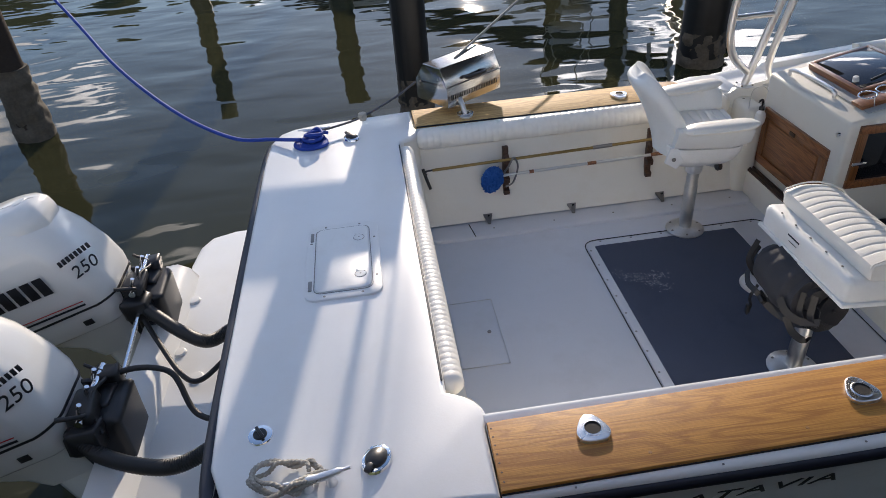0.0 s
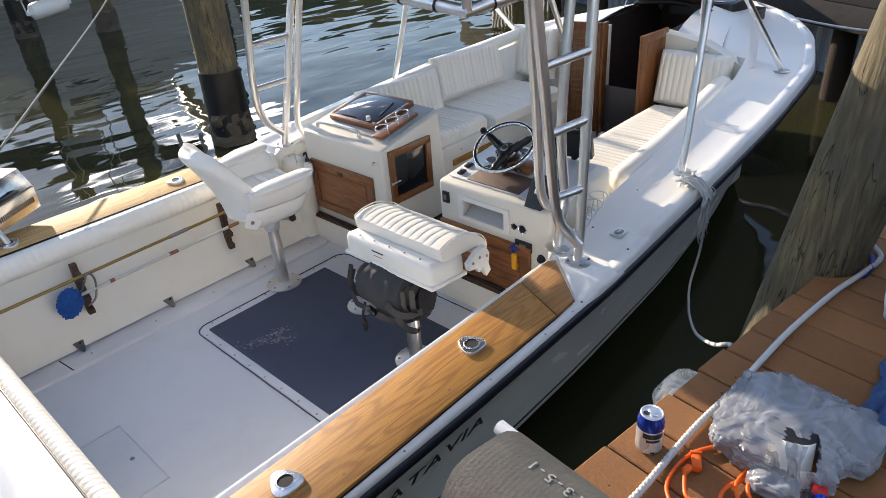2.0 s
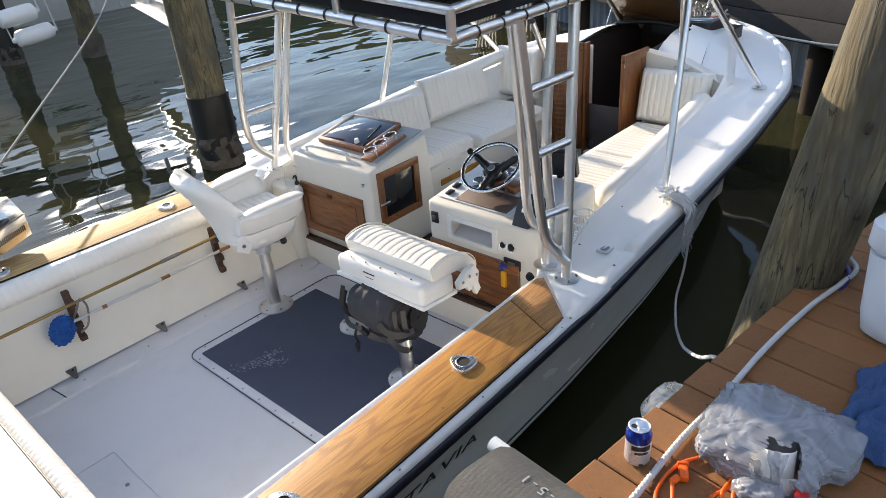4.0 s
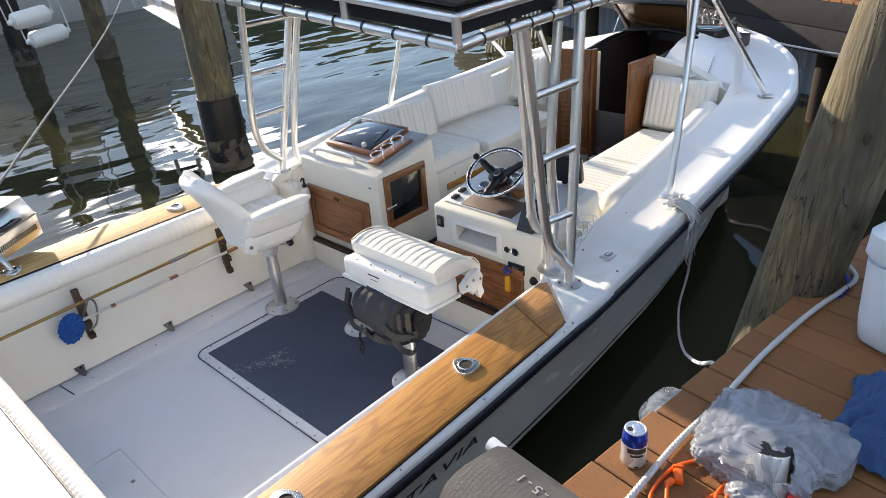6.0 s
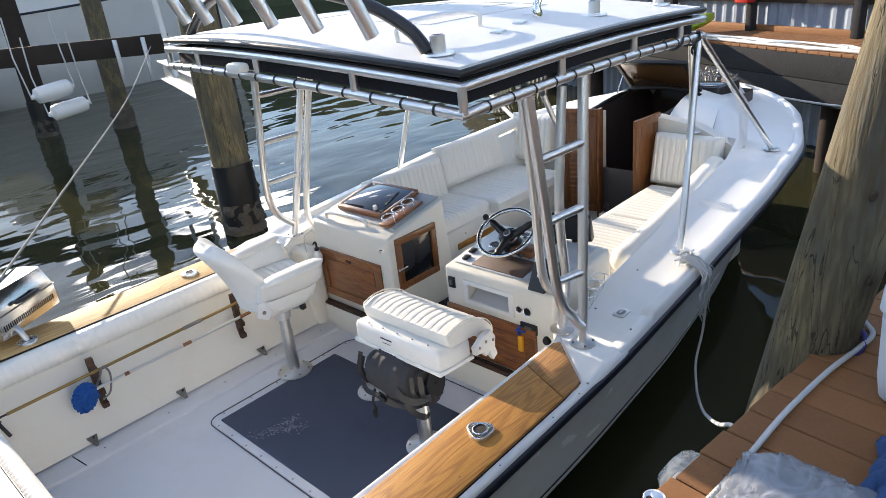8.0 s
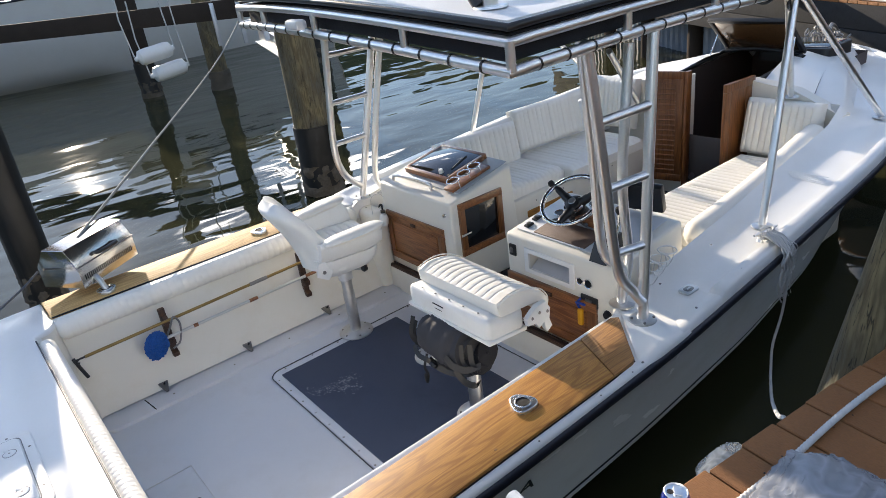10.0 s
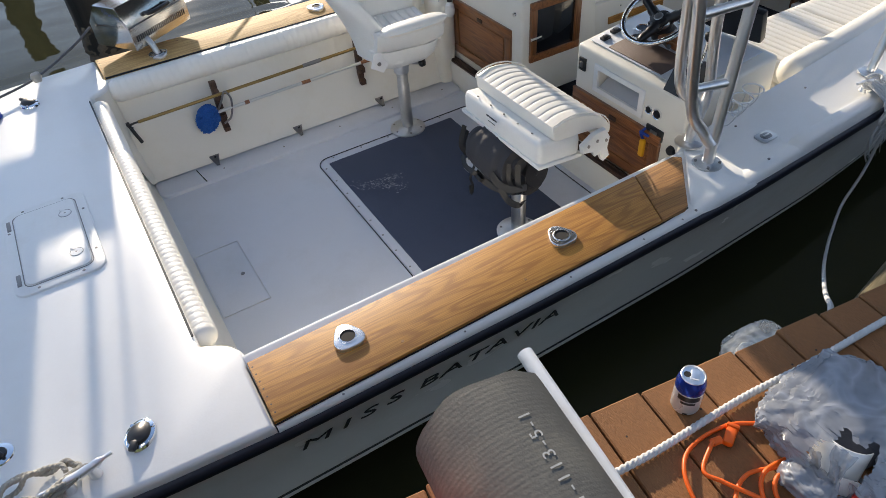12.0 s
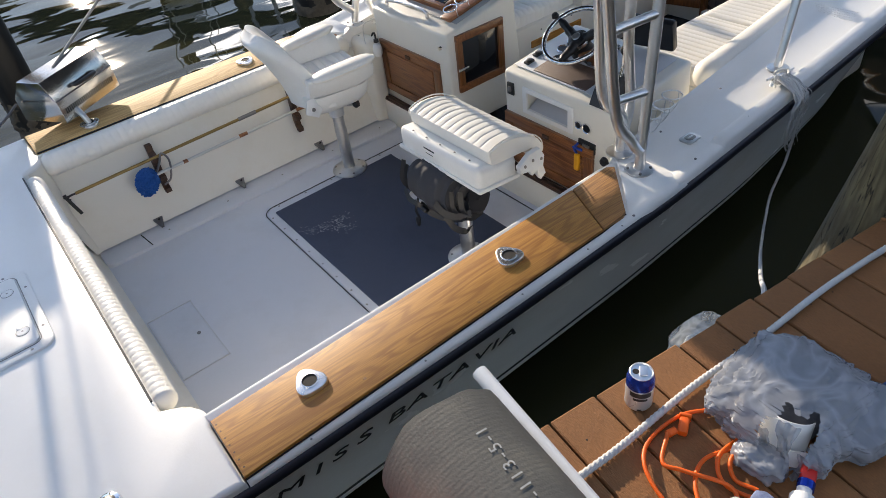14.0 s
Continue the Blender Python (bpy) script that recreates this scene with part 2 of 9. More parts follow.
COOLER = mat("cooler_plastic", (0.72, 0.76, 0.80), 0.4, var=0.03, bump=0.08, bscale=200, dirt=0.25, dscale=6, tint=(0.85, 0.85, 0.83))
TOWEL = mat("blue_terry", (0.04, 0.095, 0.23), 0.95, var=0.3, grain=0.3, gscale=220, bump=0.9, bscale=380, dirt=0.5, dscale=4, tint=(2.2, 1.9, 1.5))
TUBEM = mat("grey_hose_rubber", (0.085, 0.082, 0.072), 0.72, var=0.2, grain=0.2, gscale=120, bump=0.15, bscale=240, dirt=0.7, dscale=6, tint=(2.0, 1.9, 1.7))
PVC = mat("white_pvc", (0.78, 0.78, 0.76), 0.35, var=0.03, bump=0.03, dirt=0.3, dscale=9, tint=(0.8, 0.77, 0.7))
COWL = mat("white_cowl", (0.76, 0.75, 0.71), 0.22, var=0.03, grain=0.01, bump=0.03, bscale=60, coat=0.5, dirt=0.25, dscale=3, tint=(0.88, 0.85, 0.78))
INK = mat("black_lettering", (0.01, 0.01, 0.013), 0.4, var=0.1, bump=0)
GREYINK = mat("grey_lettering", (0.36, 0.36, 0.34), 0.7, var=0.25, grain=0.3, gscale=90, bump=0)
CANBLUE = mat("can_blue", (0.012, 0.055, 0.42), 0.25, 0.7, bump=0.02)
CANWHITE = mat("can_white", (0.72, 0.73, 0.75), 0.28, 0.5, bump=0.02)
PURPLE = mat("purple_strap", (0.035, 0.03, 0.22), 0.7, bump=0.4, bscale=300)
BOARDGREY = mat("grey_timber", (0.040, 0.041, 0.044), 0.85, var=0.2, grain=0.2, gscale=60, bump=0.6, bscale=40, stretch=(0.3, 1, 1), dirt=0.5, tint=(0.5, 0.48, 0.45), spec=0.1)
DARKTIMBER = mat("dark_timber", (0.045, 0.036, 0.030), 0.85, var=0.3, grain=0.25, gscale=60, bump=0.6, bscale=40, stretch=(0.3, 1, 1), spec=0.1)
CORRUG = mat("corrugated_vinyl", (0.24, 0.30, 0.38), 0.55, var=0.12, bump=0.1, dirt=0.5, tint=(0.6, 0.6, 0.6))
IBEAM = mat("aluminium_beam", (0.60, 0.62, 0.66), 0.42, 0.75, var=0.08, bump=0.06, dirt=0.35, tint=(0.75, 0.75, 0.75))
FARHULL = mat("far_hull_white", (0.62, 0.62, 0.60), 0.35, var=0.05, bump=0.02, dirt=0.4, dscale=1.5, tint=(0.8, 0.78, 0.72))
LIMECLOTH = mat("lime_kayak_plastic", (0.30, 0.42, 0.03), 0.45, var=0.08, bump=0.05)


def pile_material(name, sap, grey, crack=0.045):
    """Round timber: streaks up the trunk, greyed patches, long thin drying cracks and knots."""
    m = bpy.data.materials.new(name)
    m.use_nodes = True
    n, l = m.node_tree.nodes, m.node_tree.links
    b = n["Principled BSDF"]
    tc = n.new("ShaderNodeTexCoord")

    def tex(stretch, scale, detail=4, dist=0.0):
        mp = n.new("ShaderNodeMapping")
        mp.inputs["Scale"].default_value = stretch
        l.new(tc.outputs["Object"], mp.inputs["Vector"])
        q = n.new("ShaderNodeTexNoise")
        q.inputs["Scale"].default_value, q.inputs["Detail"].default_value, q.inputs["Distortion"].default_value = scale, detail, dist
        l.new(mp.outputs["Vector"], q.inputs["Vector"])
        return q.outputs["Fac"]

    def ramp(src, a, c, lo, hi):
        q = n.new("ShaderNodeMapRange")
        q.inputs["From Min"].default_value, q.inputs["From Max"].default_value = a, c
        q.inputs["To Min"].default_value, q.inputs["To Max"].default_value = lo, hi
        l.new(src, q.inputs["Value"])
        return q.outputs["Result"]

    def blend(fac, a, c):
        q = n.new("ShaderNodeMix")
        q.data_type = "RGBA"
        l.new(fac, q.inputs["Factor"])
        for k, v in (("A", a), ("B", c)):
            if isinstance(v, tuple):
                q.inputs[k].default_value = (*v, 1)
            else:
                l.new(v, q.inputs[k])
        return q.outputs["Result"]

    streak = tex((1, 1, 0.14), 60, 9)
    patch = tex((1, 1, 0.45), 6.0, 7)
    col = blend(ramp(patch, 0.4, 0.62, 0, 1), sap, grey)
    col = blend(ramp(streak, 0.40, 0.60, 0.75, 0), col, (sap[0] * 0.42, sap[1] * 0.40, sap[2] * 0.40))
    # cracks lie where a stretched noise crosses its mean
    split = tex((1, 1, 0.10), 13, 4, 0.3)
    d = n.new("ShaderNodeMath")
    d.operation = "SUBTRACT"
    d.inputs[1].default_value = 0.5
    l.new(split, d.inputs[0])
    ab = n.new("ShaderNodeMath")
    ab.operation = "ABSOLUTE"
    l.new(d.outputs[0], ab.inputs[0])
    line = ramp(ab.outputs[0], 0.001, crack * 0.3, 0.8, 0)
    col = blend(line, col, (0.018, 0.015, 0.012))
    knot = tex((1, 1, 0.8), 5.5, 1)
    col = blend(ramp(knot, 0.72, 0.78, 0, 0.8), col, (0.04, 0.03, 0.02))
    l.new(col, b.inputs["Base Color"])
    b.inputs["Roughness"].default_value = 0.88
    h = n.new("ShaderNodeMath")
    h.operation = "MULTIPLY_ADD"
    h.inputs[1].default_value = -1.4
    l.new(line, h.inputs[0])
    l.new(streak, h.inputs[2])
    bp = n.new("ShaderNodeBump")
    bp.inputs["Strength"].default_value, bp.inputs["Distance"].default_value = 0.9, 0.007
    l.new(h.outputs[0], bp.inputs["Height"])
    l.new(bp.outputs["Normal"], b.inputs["Normal"])
    return m


PILE = pile_material("weathered_pile", (0.205, 0.165, 0.085), (0.095, 0.09, 0.068), 0.020)
TAR = mat("tarred_pile_wrap", (0.010, 0.010, 0.011), 0.4, var=0.3, bump=0.3, bscale=20, dirt=0.4, dscale=5, tint=(3, 2.6, 2.2))
BARN = mat("barnacle_crust", (0.10, 0.085, 0.065), 0.95, var=0.4, grain=0.4, gscale=40, bump=1.0, bscale=50)


def water_material():
    m = bpy.data.materials.new("harbour_water")
    m.use_nodes = True
    n, l = m.node_tree.nodes, m.node_tree.links
    b = n["Principled BSDF"]
    b.inputs["Base Color"].default_value = (0.034, 0.034, 0.016, 1)
    b.inputs["Roughness"].default_value, b.inputs["IOR"].default_value, b.inputs["Specular IOR Level"].default_value = 0.03, 1.333, 0.27
    tc = n.new("ShaderNodeTexCoord")
    last = None
    for sc, st, dist, stretch in ((0.9, 0.55, 0.065, (0.55, 1.0, 1)), (2.4, 0.5, 0.018, (0.5, 1.0, 1)), (7.0, 0.2, 0.0008, (0.6, 1.0, 1))):
        mp = n.new("ShaderNodeMapping")
        mp.inputs["Scale"].default_value = stretch
        mp.inputs["Rotation"].default_value = (0, 0, radians(20))
        l.new(tc.outputs["Object"], mp.inputs["Vector"])
        nz = n.new("ShaderNodeTexNoise")
        nz.inputs["Scale"].default_value, nz.inputs["Detail"].default_value, nz.inputs["Distortion"].default_value = sc, 1.5, 0.4
        l.new(mp.outputs["Vector"], nz.inputs["Vector"])
        bp = n.new("ShaderNodeBump")
        bp.inputs["Strength"].default_value, bp.inputs["Distance"].default_value = st, dist
        l.new(nz.outputs["Fac"], bp.inputs["Height"])
        if last:
            l.new(last.outputs["Normal"], bp.inputs["Normal"])
        last = bp
    l.new(last.outputs["Normal"], b.inputs["Normal"])
    return m


WATER = water_material()


def film_material(name, color, alpha, rough):
    """Thin crumpled plastic film: sharp creases at two sizes, partly see-through."""
    m = mat(name, color, rough, var=0.12, vscale=9, grain=0.05, bump=0.0, rvar=0.1)
    n, l = m.node_tree.nodes, m.node_tree.links
    b = n["Principled BSDF"]
    tc = n["Texture Coordinate"]
    last = None
    for sc, dist in ((9.0, 0.0022), (30.0, 0.0010)):
        q = n.new("ShaderNodeTexNoise")
        q.inputs["Scale"].default_value, q.inputs["Detail"].default_value, q.inputs["Distortion"].default_value = sc, 2, 0.9
        l.new(tc.outputs["Object"], q.inputs["Vector"])
        d = n.new("ShaderNodeMath")
        d.operation = "SUBTRACT"
        d.inputs[1].default_value = 0.5
        ab = n.new("ShaderNodeMath")
        ab.operation = "ABSOLUTE"
        l.new(q.outputs["Fac"], d.inputs[0])
        l.new(d.outputs[0], ab.inputs[0])
        bp = n.new("ShaderNodeBump")
        bp.inputs["Strength"].default_value, bp.inputs["Distance"].default_value = 0.35, dist
        l.new(ab.outputs[0], bp.inputs["Height"])
        if last:
            l.new(last.outputs["Normal"], bp.inputs["Normal"])
        last = bp
        first = ab if sc < 20 else first
    l.new(last.outputs["Normal"], b.inputs["Normal"])
    # doubled film along the creases lets less through
    r = n.new("ShaderNodeMapRange")
    r.inputs["From Min"].default_value, r.inputs["From Max"].default_value = 0.0, 0.09
    r.inputs["To Min"].default_value, r.inputs["To Max"].default_value = min(1.0, alpha + 0.25), alpha
    l.new(first.outputs[0], r.inputs["Value"])
    l.new(r.outputs["Result"], b.inputs["Alpha"])
    return m


BAG = film_material("grey_bin_liner", (0.29, 0.31, 0.345), 0.64, 0.20)
CLEARBAG = film_material("clear_plastic_film", (0.62, 0.64, 0.63), 0.34, 0.15)

# ---- building helpers ----


def part(name, bm, material, parent, label=""):
    """Links a bmesh, given in world metres, as one mesh under a thing or part."""
    at = parent.matrix_world.translation.copy() if parent.parent is None else parent.parent.matrix_world.translation.copy()
    bm.transform(Matrix.Translation(-at))
    me = bpy.data.meshes.new(name)
    bm.to_mesh(me)
    bm.free()
    if material:
        me.materials.append(material)
    ob = new(name, me)
    ob.parent = parent
    if label:
        tagged(ob, label)
    return ob


def thing(name, at, label, category, group="", kind=""):
    ob = new(name)
    ob.empty_display_size = 0.1
    ob.matrix_world = Matrix.Translation(at)
    bpy.context.view_layer.update()
    return tagged(ob, label, category, group, kind)


def solo(name, bm, material, at, label, category, group="", kind=""):
    """A thing of one mesh, given in world metres."""
    bm.transform(Matrix.Translation(-Vector(at)))
    me = bpy.data.meshes.new(name)
    bm.to_mesh(me)
    bm.free()
    me.materials.append(material)
    ob = new(name, me)
    ob.matrix_world = Matrix.Translation(at)
    return tagged(ob, label, category, group, kind)


def smooth(bm, deg=40):
    bm.normal_update()
    lim = radians(deg)
    for f in bm.faces:
        f.smooth = True
    for e in bm.edges:
        if len(e.link_faces) == 2 and e.calc_face_angle(0) > lim:
            e.smooth = False
    return bm


def box(c, s, bev=0.004, rot=None, seg=2, bm=None):
    """A bevelled box with centre c and size s; rot is a 4x4 turn about its centre."""
    b = bmesh.new()
    bmesh.ops.create_cube(b, size=1.0)
    bmesh.ops.scale(b, vec=s, verts=b.verts)
    if bev:
        bmesh.ops.bevel(b, geom=b.edges[:] , offset=min(bev, min(s) * 0.45), segments=seg, profile=0.5, affect="EDGES")
    m = Matrix.Translation(c) @ (rot if rot else Matrix())
    b.transform(m)
    smooth(b, 30)
    return merge(bm, b)


def merge(bm, b):
    if bm is None:
        return b
    me = bpy.data.meshes.new("tmp")
    b.to_mesh(me)
    b.free()
    bm.from_mesh(me)
    bpy.data.meshes.remove(me)
    return bm


def curve_points(pts, n=6, closed=False):
    """Catmull-Rom points through pts."""
    P = [Vector(p) for p in pts]
    if len(P) < 3:
        return P
    out = []
    cnt = len(P) if closed else len(P) - 1
    for i in range(cnt):
        p0 = P[(i - 1) % len(P)] if closed or i > 0 else P[0] * 2 - P[1]
        p1, p2 = P[i], P[(i + 1) % len(P)]
        p3 = P[(i + 2) % len(P)] if closed or i + 2 < len(P) else P[-1] * 2 - P[-2]
        for k in range(n):
            t = k / n
            out.append(0.5 * ((2 * p1) + (p2 - p0) * t + (2 * p0 - 5 * p1 + 4 * p2 - p3) * t * t + (3 * p1 - p0 - 3 * p2 + p3) * t ** 3))
    if not closed:
        out.append(P[-1])
    return out


def tube(pts, r, seg=10, n=0, closed=False, bm=None, twist=None):
    """A round tube along points (n > 0 smooths them). r: a number or one radius a point. twist: (lobes, turns a metre, depth) of a laid rope."""
    P = curve_points(pts, n, closed) if n else [Vector(p) for p in pts]
    b = bmesh.new()
    rings, nrm, run = [], None, 0.0
    for i, p in enumerate(P):
        a = P[i - 1] if i > 0 else (P[-1] if closed else p)
        c = P[i + 1] if i + 1 < len(P) else (P[0] if closed else p)
        d = (c - a).normalized()
        if nrm is None:
            nrm = d.cross(Vector((0, 0, 1)))
            if nrm.length < 1e-3:
                nrm = d.cross(Vector((1, 0, 0)))
        nrm = (nrm - d * nrm.dot(d)).normalized()
        bi = d.cross(nrm)
        if i:
            run += (p - P[i - 1]).length
        rr = r if isinstance(r, (int, float)) else r[min(len(r) - 1, round(i * (len(r) - 1) / max(1, len(P) - 1)))]
        ring = []
        for k in range(seg):
            an = 2 * math.pi * k / seg
            q = rr
            if twist:
                q = rr * (1 - twist[2] * (0.5 + 0.5 * math.cos(twist[0] * an + 2 * math.pi * twist[1] * run)))
            ring.append(b.verts.new(p + nrm * math.cos(an) * q + bi * math.sin(an) * q))
        rings.append(ring)
    m = len(rings)
    for i in range(m if closed else m - 1):
        A, B = rings[i], rings[(i + 1) % m]
        for k in range(seg):
            b.faces.new((A[k], A[(k + 1) % seg], B[(k + 1) % seg], B[k]))
    if not closed:
        b.faces.new(list(reversed(rings[0])))
        b.faces.new(rings[-1])
    bmesh.ops.recalc_face_normals(b, faces=b.faces)
    smooth(b, 50)
    return merge(bm, b)


def lathe(profile, m=None, seg=24, bm=None):
    """Turns (radius, height) points about z, then places it by m."""
    b = bmesh.new()
    rings = []
    for r, z in profile:
        if r < 1e-5:
            rings.append([b.verts.new((0, 0, z))])
        else:
            rings.append([b.verts.new((r * math.cos(2 * math.pi * k / seg), r * math.sin(2 * math.pi * k / seg), z)) for k in range(seg)])
    for A, B in zip(rings, rings[1:]):
        for k in range(seg):
            q = [A[k % len(A)], A[(k + 1) % len(A)], B[(k + 1) % len(B)], B[k % len(B)]]
            q = list(dict.fromkeys(q))
            if len(q) > 2:
                b.faces.new(q)
    bmesh.ops.recalc_face_normals(b, faces=b.faces)
    smooth(b, 35)
    if m:
        b.transform(m)
    return merge(bm, b)


def prism(outline, z0, z1, bev=0.0, bm=None, m=None, seg=2):
    """An outline (x, y) raised from z0 to z1, with a rounded top edge."""
    b = bmesh.new()
    lo = [b.verts.new((x, y, z0)) for x, y in outline]
    hi = [b.verts.new((x, y, z1)) for x, y in outline]
    k = len(outline)
    b.faces.new(list(reversed(lo)))
    top = b.faces.new(hi)
    for i in range(k):
        b.faces.new((lo[i], lo[(i + 1) % k], hi[(i + 1) % k], hi[i]))
    bmesh.ops.recalc_face_normals(b, faces=b.faces)
    if bev:
        bmesh.ops.bevel(b, geom=list(top.edges), offset=bev, segments=seg, profile=0.5, affect="EDGES")
    smooth(b, 40)
    if m:
        b.transform(m)
    return merge(bm, b)


def rounded(x0, y0, x1, y1, r, n=5):
    """A rounded rectangle as an outline."""
    out = []
    for cx, cy, a0 in ((x1 - r, y1 - r, 0), (x0 + r, y1 - r, 90), (x0 + r, y0 + r, 180), (x1 - r, y0 + r, 270)):
        for k in range(n + 1):
            a = radians(a0 + 90 * k / n)
            out.append((cx + r * math.cos(a), cy + r * math.sin(a)))
    return out


def loft(sections, bm=None, closed=False, caps=False, deg=40):
    b = bmesh.new()
    R = [[b.verts.new(p) for p in s] for s in sections]
    k = len(R[0])
    for A, B in zip(R, R[1:]):
        for i in range(k if closed else k - 1):
            b.faces.new((A[i], A[(i + 1) % k], B[(i + 1) % k], B[i]))
    if caps:
        b.faces.new(list(reversed(R[0])))
        b.faces.new(R[-1])
    bmesh.ops.recalc_face_normals(b, faces=b.faces)
    smooth(b, deg)
    return merge(bm, b)


def cushion(c, s, pleats=0, along=0, puff=0.25, m=None, bm=None, r=0.35, depth=0.008, nu=None):
    """A soft pad of size s: rounded edges, with sewn pleats running across one axis."""
    sx, sy, sz = s
    b = bmesh.new()
    n = nu or 28
    gx = max(10, min(90, pleats * 6)) if pleats and along == 0 else n // 2
    gy = max(10, min(90, pleats * 6)) if pleats and along == 1 else n // 2
    e = min(sx, sy) * 0.5

    def height(u, v):
        # u, v in -1..1
        du, dv = (1 - abs(u)) * sx / 2, (1 - abs(v)) * sy / 2
        rr = r * min(sz, e)
        edge = 1.0
        for d in (du, dv):
            if d < rr:
                edge = min(edge, math.sqrt(max(0.0, 1 - (1 - d / rr) ** 2)))
        h = sz * (1 - r) + sz * r * edge
        h += puff * 0.12 * sz * (1 - u * u) * (1 - v * v)
        if pleats:
            w = (u if along == 0 else v) * 0.5 + 0.5
            h -= depth * edge ** 3 * min(1.0, min(du, dv) / (0.6 * rr + 0.02)) * (1 - abs(math.sin(math.pi * w * pleats))) ** 3
        return h
    V = [[None] * (gy + 1) for _ in range(gx + 1)]
    for i in range(gx + 1):
        for j in range(gy + 1):
            u, v = 2 * i / gx - 1, 2 * j / gy - 1
            V[i][j] = b.verts.new((u * sx / 2, v * sy / 2, height(u, v) - sz / 2))
    for i in range(gx):
        for j in range(gy):
            b.faces.new((V[i][j], V[i + 1][j], V[i + 1][j + 1], V[i][j + 1]))
    edge = [V[i][0] for i in range(gx + 1)] + [V[gx][j] for j in range(1, gy + 1)] + [V[i][gy] for i in range(gx - 1, -1, -1)] + [V[0][j] for j in range(gy - 1, 0, -1)]
    low = [b.verts.new((q.co.x, q.co.y, -sz / 2)) for q in edge]
    k = len(edge)
    for i in range(k):
        b.faces.new((edge[(i + 1) % k], edge[i], low[i], low[(i + 1) % k]))
    b.faces.new(list(reversed(low)))
    bmesh.ops.recalc_face_normals(b, faces=b.faces)
    smooth(b, 55)
    b.transform(Matrix.Translation(c) @ (m if m else Matrix()))
    return merge(bm, b)


def bolster(pts, r, pleat=0.055, seg=14, bm=None, depth=0.07, flat=1.0):
    """A padded roll along points, pinched at even pleats."""
    P = curve_points(pts, 12)
    # resample evenly
    L = [0.0]
    for a, c in zip(P, P[1:]):
        L.append(L[-1] + (c - a).length)
    total, per = L[-1], 6
    n = max(8, int(total / pleat)) * per
    Q, R = [], []
    j = 0
    for i in range(n + 1):
        s = total * i / n
        while j < len(L) - 2 and L[j + 1] < s:
            j += 1
        t = (s - L[j]) / max(1e-9, L[j + 1] - L[j])
        Q.append(P[j].lerp(P[j + 1], t))
        end = min(1.0, math.sqrt(max(0.05, min(s, total - s) / (r * 0.7)))) if min(s, total - s) < r * 0.7 else 1.0
        R.append(r * end * (1 - depth * (1 - abs(math.sin(math.pi * i / per))) ** 2))
    return tube(Q, R, seg, 0, bm=bm)


def screws(points, r=0.006, h=0.003, m=None):
    b = None
    for p in points:
        b = lathe([(0, h), (r * 0.6, h), (r, h * 0.3), (r, -0.002)], Matrix.Translation(p) @ (m if m else Matrix()), 8, b)
    return b


def lettering(name, text, size, m, material, parent, depth=0.001, shear=0.0, space=1.0):
    cu = bpy.data.curves.new("type", "FONT")
    cu.body, cu.size, cu.extrude, cu.shear, cu.space_character = text, size, depth, shear, space
    cu.align_x, cu.align_y = "CENTER", "CENTER"
    cu.resolution_u = 3
    tmp = new("tmp_type", cu)
    bpy.context.view_layer.update()
    me = bpy.data.meshes.new_from_object(tmp.evaluated_get(bpy.context.evaluated_depsgraph_get()))
    bpy.data.objects.remove(tmp)
    b = bmesh.new()
    b.from_mesh(me)
    bpy.data.meshes.remove(me)
    b.transform(m)
    return part(name, b, material, parent)


def settle(things, k, a, b):
    """Enlarges things k times and moves them so that the point a falls on b."""
    for t in things:
        t.matrix_world = Matrix.Translation(Vector(b) + (t.matrix_world.translation - Vector(a)) * k)
        for ob in t.children_recursive:
            ob.data.transform(Matrix.Scale(k, 4))
    bpy.context.view_layer.update()


def frame_m(o, ax, ay):
    """A placing matrix with origin o and the first two axes along ax and ay."""
    x = Vector(ax).normalized()
    z = x.cross(Vector(ay)).normalized()
    y = z.cross(x)
    return Matrix(((x.x, y.x, z.x, o[0]), (x.y, y.y, z.y, o[1]), (x.z, y.z, z.z, o[2]), (0, 0, 0, 1)))


def crumple(bm, amp, scale, seed=0.0):
    bm.normal_update()
    for v in bm.verts:
        p = v.co * scale + Vector((seed, seed * 1.7, -seed))
        v.co += v.normal * amp * (noise.noise(p) + 0.5 * noise.noise(p * 2.3) + 0.3 * noise.noise(p * 5.1))
    bm.normal_update()
    return bm

# ---- water ----
WZ = -0.24
b = bmesh.new()
bmesh.ops.create_grid(b, x_segments=8, y_segments=8, size=400)
b.transform(Matrix.Translation((0, 0, WZ)))
water = solo("water", b, WATER, (0, 0, WZ), "dark green rippled harbour water reflecting the sky", "water", kind="structure")

# ---- motorboat: hull and decks ----
boat = thing("motorboat", (0, 0, WZ), "white sport fishing boat with teak covering boards, moored", "boat")
SX = (-1.84, -1.6, -1.0, 0.0, 1.0, 2.0, 3.0, 4.0, 4.8, 5.4, 5.72, 5.90, 5.98)
SB = (1.32, 1.43, 1.475, 1.485, 1.485, 1.47, 1.445, 1.36, 1.10, 0.76, 0.45, 0.20, 0.03)
SZ = (0.61, 0.61, 0.61, 0.61, 0.622, 0.695, 0.77, 0.828, 0.855, 0.870, 0.880, 0.885, 0.885)
CB = (1.30, 1.32, 1.33, 1.33, 1.32, 1.27, 1.16, 0.95, 0.70, 0.38, 0.17, 0.06, 0.01)
CZ = (0.01, 0.01, 0.01, 0.01, 0.015, 0.02, 0.04, 0.08, 0.13, 0.24, 0.36, 0.46, 0.52)
